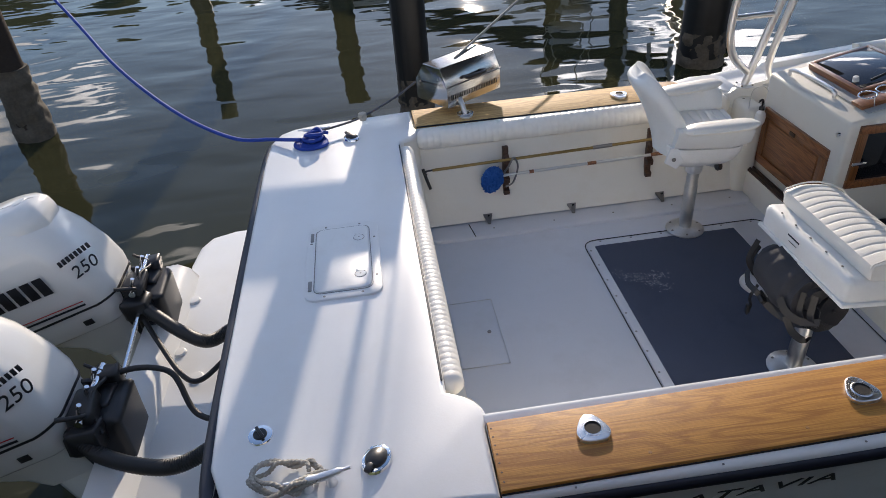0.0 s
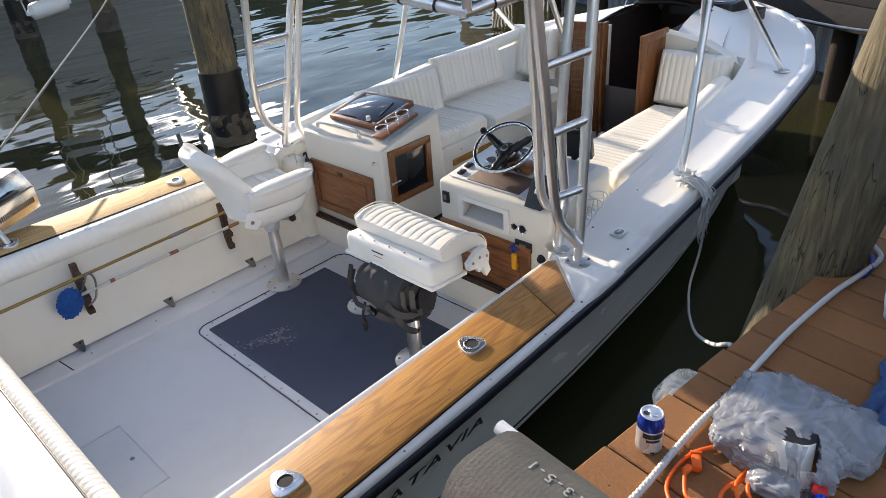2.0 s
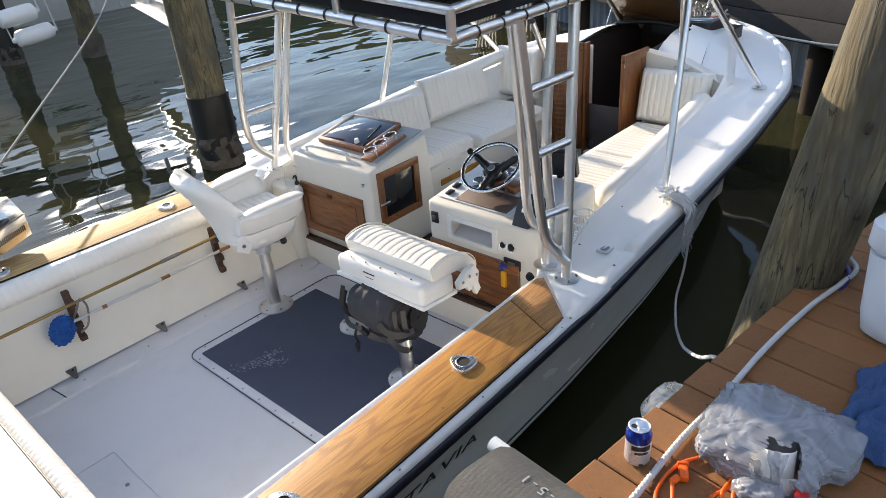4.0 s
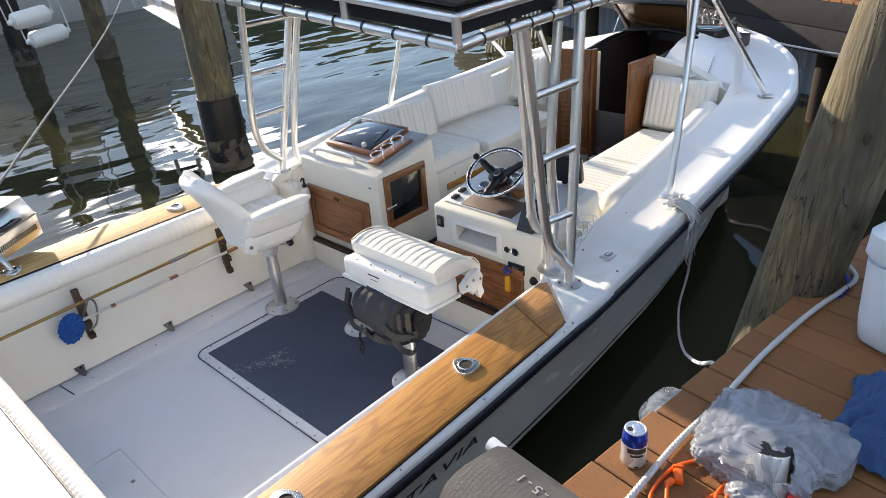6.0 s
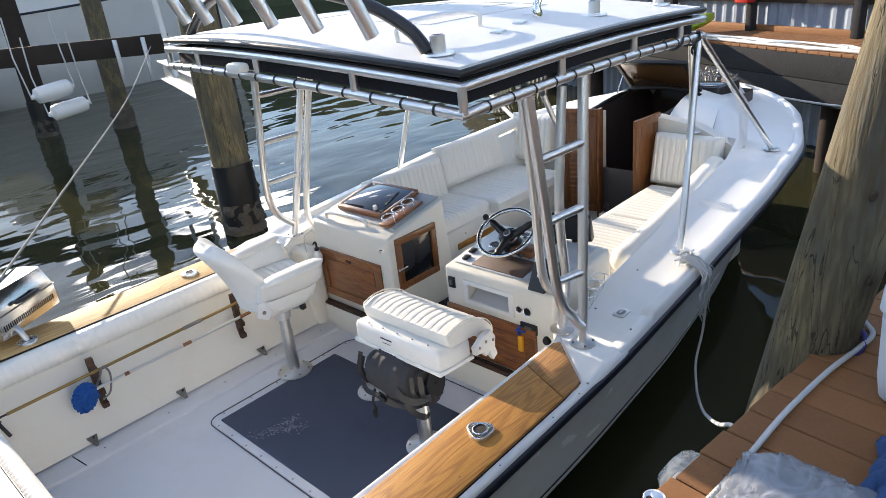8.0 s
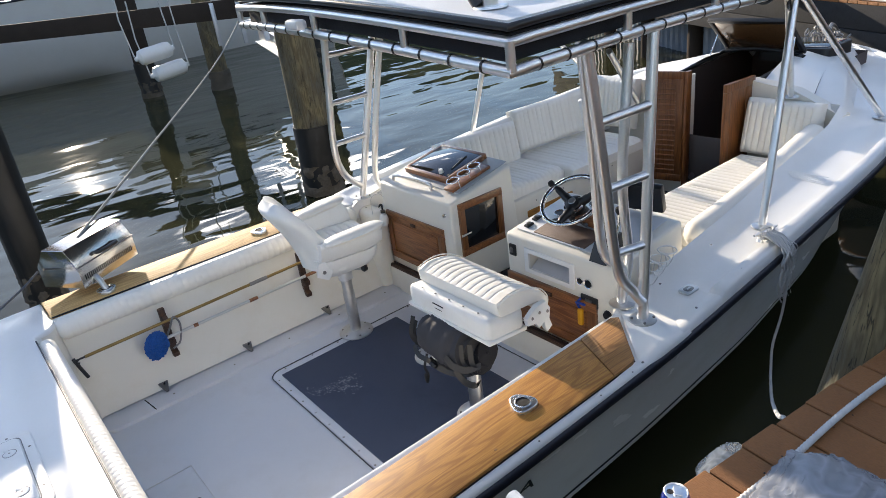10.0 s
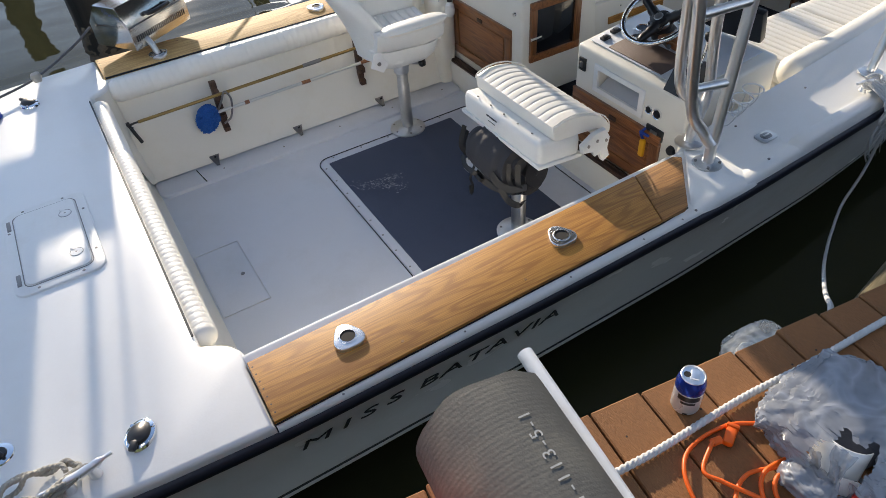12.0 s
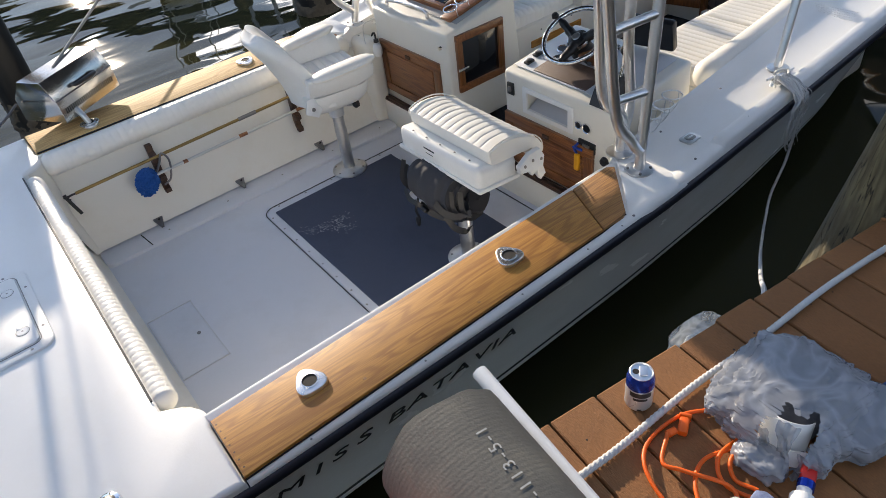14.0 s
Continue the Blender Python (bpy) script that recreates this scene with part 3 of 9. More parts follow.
KZ = (-0.75, -0.78, -0.8, -0.8, -0.8, -0.8, -0.78, -0.72, -0.6, -0.35, -0.02, 0.3, 0.5)


XD = np.linspace(SX[0], SX[-1], 783)


def eased(tab):
    """A table of the lines along the hull, with its corners faired."""
    v = np.interp(XD, SX, tab)
    for _ in range(2):
        wide = np.concatenate((2 * v[0] - v[15:0:-1], v, 2 * v[-1] - v[-2:-17:-1]))
        v = np.convolve(wide, np.ones(31) / 31, "valid")
    return v


SB, SZ, CB, CZ, KZ = (eased(t) for t in (SB, SZ, CB, CZ, KZ))


def at_x(x, tab):
    return float(np.interp(x, XD, tab))


XS = [-1.84 + 0.1 * i for i in range(71)] + [5.4, 5.55, 5.65, 5.72, 5.77, 5.82, 5.87, 5.90, 5.93, 5.96, 5.98]
XS += [1.37, 1.385]
XS = sorted(set(round(x, 3) for x in XS if x <= 5.98))
sec_top, sec_bot = [], []
for x in XS:
    B, z, c, cz, kz = (at_x(x, t) for t in (SB, SZ, CB, CZ, KZ))
    side = []
    for f in (0.0, 0.12, 0.35, 0.6, 0.85, 1.0):
        g = f ** 0.8
        side.append((B - 0.03 + (c - B + 0.03) * g, z - 0.03 + (cz - z + 0.03) * f))
    sec_top.append(([(x, -y, q) for y, q in side], [(x, y, q) for y, q in side]))
    sec_bot.append(([(x, -c, cz), (x, -c * 0.5, (cz + kz) / 2), (x, 0, kz)], [(x, c, cz), (x, c * 0.5, (cz + kz) / 2), (x, 0, kz)]))
b = None
for k in (0, 1):
    b = loft([s[k] for s in sec_top], b, deg=50)
tr = [(-1.84, p[1], p[2]) for p in sec_top[0][0]] + [(-1.84, p[1], p[2]) for p in reversed(sec_top[0][1])]
vs = [b.verts.new(p) for p in tr]
b.faces.new(vs)
hull = part("hull", b, HULLM, boat, "pale grey-white hull side in shade")
b = None
for k in (0, 1):
    b = loft([s[k] for s in sec_bot], b, deg=50)
part("hull_bottom", b, BOTTOM, boat, "black bottom paint")
for k, sgn in ((0, -1), (1, 1)):
    pts = []
    for x in XS[::2]:
        c, cz, B, z = at_x(x, CB), at_x(x, CZ), at_x(x, SB), at_x(x, SZ)
        pts.append((x, sgn * (c + 0.007), cz + 0.045))
    part("boot_stripe", tube(pts, 0.007, 6), INK, boat)
    sec = []
    for x in XS:
        y, z = at_x(x, SB), at_x(x, SZ)
        sec.append([(x, sgn * (y - 0.03), z - 0.016), (x, sgn * (y + 0.003), z - 0.019), (x, sgn * (y + 0.011), z - 0.030), (x, sgn * (y + 0.011), z - 0.056), (x, sgn * (y + 0.003), z - 0.067), (x, sgn * (y - 0.03), z - 0.070)])
    part("rub_rail", loft(sec, closed=True, caps=True, deg=60), NAVY, boat, "navy blue rubber rub rail")
part("stern_rail", tube([(-1.80, -1.37, 0.55), (-1.868, -1.22, 0.55), (-1.885, -0.6, 0.55), (-1.885, 0.6, 0.55), (-1.868, 1.22, 0.55), (-1.80, 1.37, 0.55)], 0.032, 8, 5), NAVY, boat)

# gunwales beside the cockpit: white lip, teak board, inner coaming
GH = 0.615                                  # top of the white gunwale
for sgn in (-1, 1):
    sec = []
    for x in np.linspace(-0.968, 1.06, 24):
        B = at_x(x, SB)
        sec.append([(x, sgn * (B - 0.01), GH - 0.055), (x, sgn * (B - 0.002), GH - 0.022), (x, sgn * (B - 0.010), GH - 0.005), (x, sgn * (B - 0.028), GH), (x, sgn * 1.185, GH),
                    (x, sgn * 1.165, GH + 0.012), (x, sgn * 1.15, GH + 0.01), (x, sgn * 1.14, GH - 0.01), (x, sgn * 1.14, GH - 0.06), (x, sgn * 1.10, GH - 0.20), (x, sgn * 1.02, 0.16), (x, sgn * 0.985, 0.05), (x, sgn * 0.97, 0.028)])
    part("gunwale", loft(sec, deg=50), CREAM if sgn > 0 else GEL, boat)
    yo, yi = 1.45, 1.19
    fwd = [(0.735, yi - 0.022), (0.955, yi - 0.03), (0.985, yi - 0.005), (0.765, yo - 0.02), (0.74, yo - 0.01), (0.62, yo - 0.009)]
    ol = [(-0.965, yi), (0.731, yi - 0.022), (0.616, yo - 0.009), (-0.97, yo + 0.005)]
    if sgn < 0:
        ol, fwd = [(x, -y) for x, y in ol], [(x, -y) for x, y in fwd]
    board = part("covering_board", prism(ol, GH - 0.004, GH + 0.017, 0.006), TEAK if sgn < 0 else TEAKPALE, boat, "oiled teak covering board with worn aft end and shade-toned forward end")
    part("board_end", prism(fwd, GH - 0.004, GH + 0.0165, 0.006), TEAKDK, board, "forward piece of the board, same teak with shade in its colour")
    part("caulk_line", tube([(-0.97, sgn * (yo + 0.007), GH + 0.002), (0.62, sgn * (yo - 0.007), GH + 0.002), (0.765, sgn * (yo - 0.018), GH + 0.002)], 0.0032, 6), DARKIN, board)
    for x in (-0.75, -0.3, 0.15, 0.5, 0.7):
        part("lip_screw", lathe([(0, 0.001), (0.0035, 0.0006), (0.004, -0.001)], pose(x, sgn * 1.468, GH + 0.0005), 8), SCREW, boat)
    # bungs and a worn row of screw holes at the aft end
    for q in range(7):
        y = yi + 0.03 + 0.034 * q
        part("bung", lathe([(0, 0.0008), (0.0035, 0.0006), (0.004, -0.002)], pose(-0.955, sgn * y, GH + 0.0168), 8), DARKTEAK, board)
    for x in (-0.5, 0.0, 0.5, 0.9):
        part("bung", lathe([(0, 0.0008), (0.006, 0.0006), (0.0065, -0.002)], pose(x, sgn * (yo - 0.05 - 0.05 * (x > 0.8)), GH + 0.0168), 10), TEAKDK, board)

# aft deck: one moulded sheet with a rounded notch at each cockpit corner
DZ = 0.625
half = [(-1.865, 0.0), (-1.865, 0.9), (-1.85, 1.2), (-1.80, 1.33), (-1.72, 1.385), (-1.6, 1.415), (-1.3, 1.445), (-1.0, 1.466), (-0.972, 1.467), (-0.970, 1.20), (-0.958, 1.175), (-0.956, 1.15), (-0.964, 1.115), (-0.985, 1.08), (-1.012, 1.055), (-1.045, 1.035), (-1.075, 1.02), (-1.075, 0.0)]
ol = half + [(x, -y) for x, y in reversed(half[1:-1])]
part("aft_deck", prism(ol, DZ - 0.06, DZ, 0.018, seg=3), GEL, boat, "glossy white moulded aft deck with streaks of shadow")
sec = []
for y in np.linspace(-1.04, 1.04, 30):
    sec.append([(-1.078, y, DZ - 0.03), (-1.062, y, DZ - 0.14), (-1.025, y, 0.26), (-0.990, y, 0.08), (-0.972, y, 0.03), (-0.945, y, 0.0)])
part("aft_coaming", loft(sec, deg=60), CREAM, boat)
for sgn in (-1, 1):
    sec = []
    for k in range(9):
        a = radians(90 * k / 8)
        x, y = -1.06 + 0.095 * math.sin(a), 1.03 + 0.10 * (1 - math.cos(a))
        sec.append([(x, sgn * y, DZ - 0.02), (x + 0.02, sgn * (y - 0.01), 0.3), (x + 0.07 * math.cos(a) + 0.03, sgn * (y - 0.06), 0.02)])
    part("corner_coaming", loft(sec, deg=60), CREAM, boat)
part("coaming_pad", bolster([(-1.048, -0.985, DZ - 0.050), (-1.048, 0, DZ - 0.050), (-1.048, 0.985, DZ - 0.046)], 0.047, 0.031, depth=0.035), VINYL, boat, "pleated white vinyl coaming pad")
part("pad_groove", tube([(-1.083, -0.97, DZ + 0.001), (-1.083, 0.97, DZ + 0.001)], 0.004, 6), BLACK, boat)
part("gunwale_bolster", bolster([(-0.985, 1.130, 0.566), (0.0, 1.130, 0.566), (1.02, 1.120, 0.570)], 0.066, 0.040, depth=0.05), VINYL, boat, "pleated white vinyl bolster under the gunwale")
# near-black strip drawn for the shadow line between board and bolster
part("board_shadow_gap", tube([(-0.96, 1.187, GH + 0.012), (0.95, 1.158, GH + 0.012)], 0.005, 6), DARKIN, boat)
part("gunwale_bolster", bolster([(-0.94, -1.155, 0.535), (0.0, -1.155, 0.535), (1.02, -1.145, 0.54)], 0.060, 1.2, depth=0.0), VINYL, boat)

# cockpit sole with its ledges, hatches and seams
part("sole", box((0.07, 0, -0.03), (2.14, 2.02, 0.06), 0.0), SOLE, boat, "pale grey non-skid cockpit sole")
for sgn in (-1, 1):
    ol = rounded(-0.95, 0.805, 1.12, 1.0, 0.05) if sgn > 0 else rounded(-0.95, -1.0, 1.12, -0.805, 0.05)
    part("sole_ledge", prism(ol, -0.01, 0.022, 0.010), SOLE, boat)
part("ledge_seam", tube([(-0.68, 0.808, 0.0235), (-0.70, 0.955, 0.0235)], 0.0035, 6), DARKIN, boat)
ol = rounded(-0.935, -0.30, -0.705, 0.20, 0.012)
part("sole_hatch", prism(ol, -0.01, 0.004, 0.002), SOLE, boat)
part("hatch_seam", tube([(-0.938, 0.204, 0.003), (-0.938, -0.304, 0.003), (-0.701, -0.304, 0.003), (-0.701, 0.204, 0.003), (-0.938, 0.204, 0.003)], 0.0028, 6), ALUD, boat)
part("lift_ring", lathe([(0, 0.006), (0.008, 0.006), (0.011, 0.002), (0.011, 0)], pose(-0.76, -0.06, 0.003), 12), SCREW, boat)
hl = rounded(-0.05, -0.86, 1.07, 0.62, 0.07)
part("well_hatch", prism(hl, -0.01, 0.006, 0.003), SOLE, boat)
part("well_seam", tube([(x, y, 0.004) for x, y in rounded(-0.057, -0.867, 1.08, 0.627, 0.075)], 0.003, 6, closed=True), BLACK, boat)
pts = [(-0.035, y, 0.006) for y in np.linspace(-0.8, 0.52, 10)] + [(x, 0.605, 0.006) for x in np.linspace(0.05, 1.0, 6)] + [(x, 0.88, 0.022) for x in np.linspace(-0.55, 1.0, 5)]
tagged(part("sole_screws", screws(pts), SCREW, boat), kind="stuff")
b = prism(rounded(0.0, -0.83, 0.865, 0.555, 0.006), 0.0, 0.014, 0.004)
fmat = thing("floor_mat", (0.43, -0.1, 0.006), "dark navy rubber floor mat with scuffs on cockpit sole", "floor mat")
part("mat_sheet", b, MATM, fmat)
rnd = random.Random(21)
b = None
for k in range(230):
    t = rnd.random()
    x, y = 0.04 + 0.22 * t + 0.016 * rnd.gauss(0, 1), 0.275 - 0.20 * t + 0.022 * rnd.gauss(0, 1)
    if k % 3 == 0:
        x, y = 0.245 + 0.035 * rnd.gauss(0, 1), 0.195 + 0.028 * rnd.gauss(0, 1)
    b = box((x, y, 0.0146), (0.0012 + 0.0025 * rnd.random(), 0.003 + 0.009 * rnd.random(), 0.0006), 0, rot=pose(0, 0, 0, 0, 0, 40 + 15 * rnd.gauss(0, 1)), bm=b)
tagged(part("scuff", b, mat("dried_salt", (0.34, 0.34, 0.36), 0.9, var=0.3, bump=0), fmat, "pale dried scuff marks"), kind="stuff")

# rounded panels closing the corners between the coaming and the consoles
part("corner_panel", box((1.115, 1.055, 0.29), (0.13, 0.23, 0.62), 0.045, seg=4), CREAM, boat)
part("corner_panel", box((1.135, -1.115, 0.29), (0.10, 0.11, 0.62), 0.03, seg=4), CREAM, boat)

# forward riser with its louvred teak vent
part("riser", box((1.155, 0, 0.07), (0.07, 2.0, 0.20), 0.012), CREAM, boat)
part("riser_shelf", box((1.20, 0, 0.155), (0.14, 2.06, 0.03), 0.006), CREAM, boat)
for y0, y1 in ((0.08, 1.02), (-1.0, -0.10)):
    v = part("vent_strip", box((1.150, (y0 + y1) / 2, 0.176), (0.052, y1 - y0, 0.016), 0.004), DARKTEAK, boat, "dark slatted teak vent strip")
    for k in range(2):
        part("vent_slat", box((1.137 + 0.026 * k, (y0 + y1) / 2, 0.187), (0.012, y1 - y0 - 0.02, 0.008), 0.002), DARKTEAK, v)

# forward side decks and foredeck, as one moulding
XF = [1.0] + [x for x in XS if x > 1.01]
TOE = 1.37
for sgn in (-1, 1):
    sec = []
    for x in XF:
        B, z = at_x(x, SB), at_x(x, SZ)
        inner = float(np.interp(x, (1.0, 1.3, 2.0, 3.4, 3.75, 4.2, 5.0, 5.4, 5.75, 5.98), (1.14, 1.13, 1.09, 1.00, 0.94, 0.78, 0.50, 0.36, 0.15, 0.0)))
        inner = min(inner, B * 0.8)
        rim = min(0.07, B * 0.4)
        z -= float(np.interp(x, (1.0, 1.04, 1.2), (0.035, 0.012, 0.0)))
        toe = float(np.interp(x, (TOE, TOE + 0.015, 4.6, 5.6), (0.0, 0.020, 0.018, 0.0)))
        up = float(np.interp(x, (1.0, 1.25, 2.0, 3.5, 4.2, 5.2, 5.6, 5.98), (0.03, 0.05, 0.045, 0.06, 0.17, 0.13, 0.05, 0.03)))
        tr = float(np.interp(x, (3.7, 3.95, 4.4, 5.3, 5.7), (0.0, 0.06, 0.06, 0.02, 0.0)))
        sec.append([(x, sgn * (B - 0.01), z - 0.075), (x, sgn * (B - 0.002), z - 0.03), (x, sgn * (B - 0.012), z + 0.012 + toe * 0.7), (x, sgn * (B - rim * 0.35), z + 0.020 + toe), (x, sgn * (B - rim * 1.1), z + 0.014 + toe),
                    (x, sgn * (B - rim * 1.1 - 0.012 * min(1, B)), z + 0.002), (x, sgn * (inner * 0.35 + (B - rim) * 0.65), z + 0.006), (x, sgn * (inner + 0.08 * min(1, B)), z + 0.012), (x, sgn * (inner + 0.03 * min(1, B)), z + up * 0.75), (x, sgn * inner, z + up)] + ([(x, sgn * inner * 0.8, z + up + tr * 0.5)] if x >= 3.7 else [(x, sgn * (inner - 0.015), max(0.2, z - 0.28))]))
    part("side_deck", loft(sec, deg=60), GEL, boat, "white moulded side deck running to the bow")
# trunk over the cuddy
sec = []
for x in [q for q in XF if q >= 3.7]:
    z = at_x(x, SZ)
    inner = float(np.interp(x, (3.75, 4.2, 5.0, 5.4, 5.75, 5.98), (0.94, 0.78, 0.50, 0.36, 0.15, 0.0))) * 0.8
    inner = min(inner, at_x(x, SB) * 0.64)
    up = float(np.interp(x, (3.5, 4.2, 5.2, 5.6, 5.98), (0.09, 0.17, 0.13, 0.05, 0.03)))
    tr = float(np.interp(x, (3.7, 3.95, 4.4, 5.3, 5.7), (0.0, 0.06, 0.06, 0.02, 0.0)))
    sec.append([(x, inner * t, z + up + tr * 0.5 + 0.09 * (1 - t * t) * min(1, inner * 2)) for t in np.linspace(-1, 1, 13)])
b = loft(sec, deg=60)
# the hatchway over the cabin entrance goes right through the trunk
bmesh.ops.delete(b, geom=[f for f in b.faces if f.calc_center_median().x < 4.45 and abs(f.calc_center_median().y) < 0.33], context="FACES")
part("trunk_cabin", b, GEL, boat, "white rounded cabin trunk")
# white wedge between the covering board and the side deck
for sgn in (-1, 1):
    sec = []
    for x in (0.775, 0.82, 0.86, 0.90, 0.95, 1.0, 1.035, 1.07, 1.10):
        yi = float(np.interp(x, (0.785, 1.0, 1.035, 1.07), (1.43, 1.19, 1.148, 1.14)))
        h = float(np.interp(x, (0.775, 0.90), (0.612, 0.6355)))
        sec.append([(x, sgn * yi, 0.58), (x, sgn * yi, h - 0.003), (x, sgn * (yi + 0.003), h), (x, sgn * max(yi + 0.006, 1.43), h + 0.001), (x, sgn * 1.458, h), (x, sgn * 1.476, h - 0.010), (x, sgn * 1.486, h - 0.028), (x, sgn * 1.486, h - 0.055), (x, sgn * 1.45, h - 0.060)])
    part("deck_wedge", loft(sec, closed=True, caps=True, deg=50), GEL, boat)
# cabin bulkhead with its opening, and the dark cuddy behind it
XB = 3.68
for ol in ([(-1.0, 0.02), (-0.33, 0.02), (-0.33, 1.06), (-0.66, 1.01), (-1.0, 0.86)], [(0.18, 0.02), (1.1, 0.02), (1.1, 0.80), (0.72, 0.97), (0.18, 1.05)]):
    part("bulkhead", prism(ol, -0.02, 0.10, 0.006, m=frame_m((XB, 0, 0), (0, 1, 0), (0, 0, 1))), CREAM, boat)
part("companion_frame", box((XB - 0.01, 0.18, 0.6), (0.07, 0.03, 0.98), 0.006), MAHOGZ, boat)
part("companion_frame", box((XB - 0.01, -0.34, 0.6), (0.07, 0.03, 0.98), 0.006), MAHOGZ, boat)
part("companion_sill", box((XB - 0.02, -0.08, 0.13), (0.08, 0.50, 0.05), 0.006), GEL, boat)
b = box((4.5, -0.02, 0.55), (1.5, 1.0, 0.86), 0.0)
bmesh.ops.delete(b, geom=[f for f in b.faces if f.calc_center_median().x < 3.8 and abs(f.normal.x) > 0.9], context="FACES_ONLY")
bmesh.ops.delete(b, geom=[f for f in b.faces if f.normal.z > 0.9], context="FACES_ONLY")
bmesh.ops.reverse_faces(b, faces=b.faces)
# the dimness inside the cuddy is put into the lining's dark colour
part("cuddy_lining", b, mat("dim_cabin_lining", (0.075, 0.055, 0.05), 0.6, var=0.2, bump=0.1), boat, "cabin interior with its shade in the lining colour")
part("drop_board", box((XB + 0.015, -0.08, 0.36), (0.012, 0.48, 0.42), 0.003), mat("grey_acrylic", (0.07, 0.062, 0.06), 0.25, var=0.1, bump=0.0, dirt=0.4, dscale=4, tint=(1.6, 1.5, 1.4)), boat, "smoked acrylic lower drop board")


def door_leaf(hinge, along, label, louvres):
    """A cabin door leaf standing from its hinge along a level direction."""
    m = frame_m((hinge[0], hinge[1], 0.17), along, (0, 0, 1))
    b = box((0.15, 0.46, 0.0), (0.29, 0.92, 0.018), 0.003)
    b.transform(m)
    leaf = part("cabin_door", b, MAHOGZ, boat, label)
    for c, s in (((0.15, 0.03, 0), (0.30, 0.06, 0.03)), ((0.15, 0.89, 0), (0.30, 0.06, 0.03)), ((0.03, 0.46, 0), (0.06, 0.80, 0.0302)), ((0.27, 0.46, 0), (0.06, 0.80, 0.0302))):
        b = box(c, s, 0.004)
        b.transform(m)
        part("door_rail", b, MAHOGZ, leaf)
    for k in range(18 if louvres else 0):
        b = box((0.15, 0.09 + 0.043 * k, 0.0), (0.18, 0.012, 0.030), 0.003, rot=pose(0, 0, 0, 35))
        b.transform(m)
        part("louvre", b, MAHOGZ, leaf)
    b = tube([(0.0, 0.02, 0.012), (0.0, 0.90, 0.012)], 0.006, 8)
    b.transform(m)
    part("piano_hinge", b, GOLD, leaf, "brass piano hinge")
    return leaf


door_leaf((XB - 0.04, 0.195, 0), (-0.25, 1, 0), "louvred varnished teak door leaf, folded back", True)
door_leaf((XB - 0.03, -0.345, 0), (-1, 0.10, 0), "panelled varnished teak door leaf, standing open", False)

# benches in the forward cockpit: moulded bases, cushions and backrests
part("forward_sole", box((2.45, 0, 0.02), (2.5, 2.0, 0.05), 0.0), mat("dark_carpet", (0.016, 0.016, 0.02), 0.95, grain=0.3, gscale=300, bump=0.6, bscale=400), boat, "dark carpet in the aisle")
b = box((2.72, 0.79, 0.25), (1.92, 0.60, 0.46), 0.03)
part("bench_base", b, CREAM, boat, "cream moulded bench base")
b = box((2.85, -0.70, 0.25), (1.65, 0.74, 0.46), 0.03)
part("bench_base", b, CREAM, boat)
part("bench_trim", box((2.35, 0.486, 0.34), (0.5, 0.012, 0.05), 0.004), TEAK, boat, "teak pull rail")
tagged(part("bench_screws", screws([(x, 0.487, 0.42) for x in (1.95, 2.2, 2.5, 2.8, 3.1)], m=pose(0, 0, 0, 90)), SCREW, boat), kind="stuff")

# cushions along the benches
for x0, x1, y, w in ((1.80, 2.55, 0.80, 0.56), (2.56, 3.45, 0.76, 0.64)):
    part("seat_cushion", cushion(((x0 + x1) / 2, y, 0.525), (x1 - x0, w, 0.10), 16, 0, r=0.3, depth=0.009), VINYL, boat, "pleated white vinyl seat cushion")
for x0, x1 in ((2.05, 2.72), (2.73, 3.45)):
    part("seat_cushion", cushion(((x0 + x1) / 2, -0.66, 0.525), (x1 - x0, 0.54, 0.10), 14, 0, r=0.3, depth=0.009), VINYL, boat)
for x0, x1, z0 in ((1.78, 2.55, 0.70), (2.56, 3.30, 0.77)):
    m = pose(0, 0, 0, 78, 0, -3.5) @ pose(0, 0, 0, 0, 0, 0)
    part("backrest", cushion(((x0 + x1) / 2, 1.05 - 0.03 * (x1 - 2.5), z0), (x1 - x0, 0.34, 0.10), 16, 0, m=m, r=0.35, depth=0.009), VINYL, boat, "pleated white vinyl backrest")
part("backrest", cushion((3.58, 0.83, 0.80), (0.44, 0.42, 0.11), 9, 0, m=pose(0, 0, 0, 0, -80, 0) @ pose(0, 0, 0, 0, 0, 90), r=0.35, depth=0.009), VINYL, boat)
part("backrest", cushion((3.55, -0.64, 0.76), (0.52, 0.40, 0.12), 11, 0, m=pose(0, 0, 0, 0, -78, 0) @ pose(0, 0, 0, 0, 0, 90), r=0.4, depth=0.011), VINYL, boat)
part("side_bolster", bolster([(1.80, -1.035, 0.665), (2.5, -1.005, 0.71), (3.5, -0.915, 0.79)], 0.082, 1.2, depth=0.0, seg=16), VINYL, boat, "smooth white vinyl side bolster")
part("side_bolster", bolster([(1.8, 1.13, 0.79), (2.6, 1.09, 0.85), (3.6, 1.0, 0.93)], 0.05, 1.2, depth=0.0, seg=12), VINYL, boat)

# ---- consoles ----


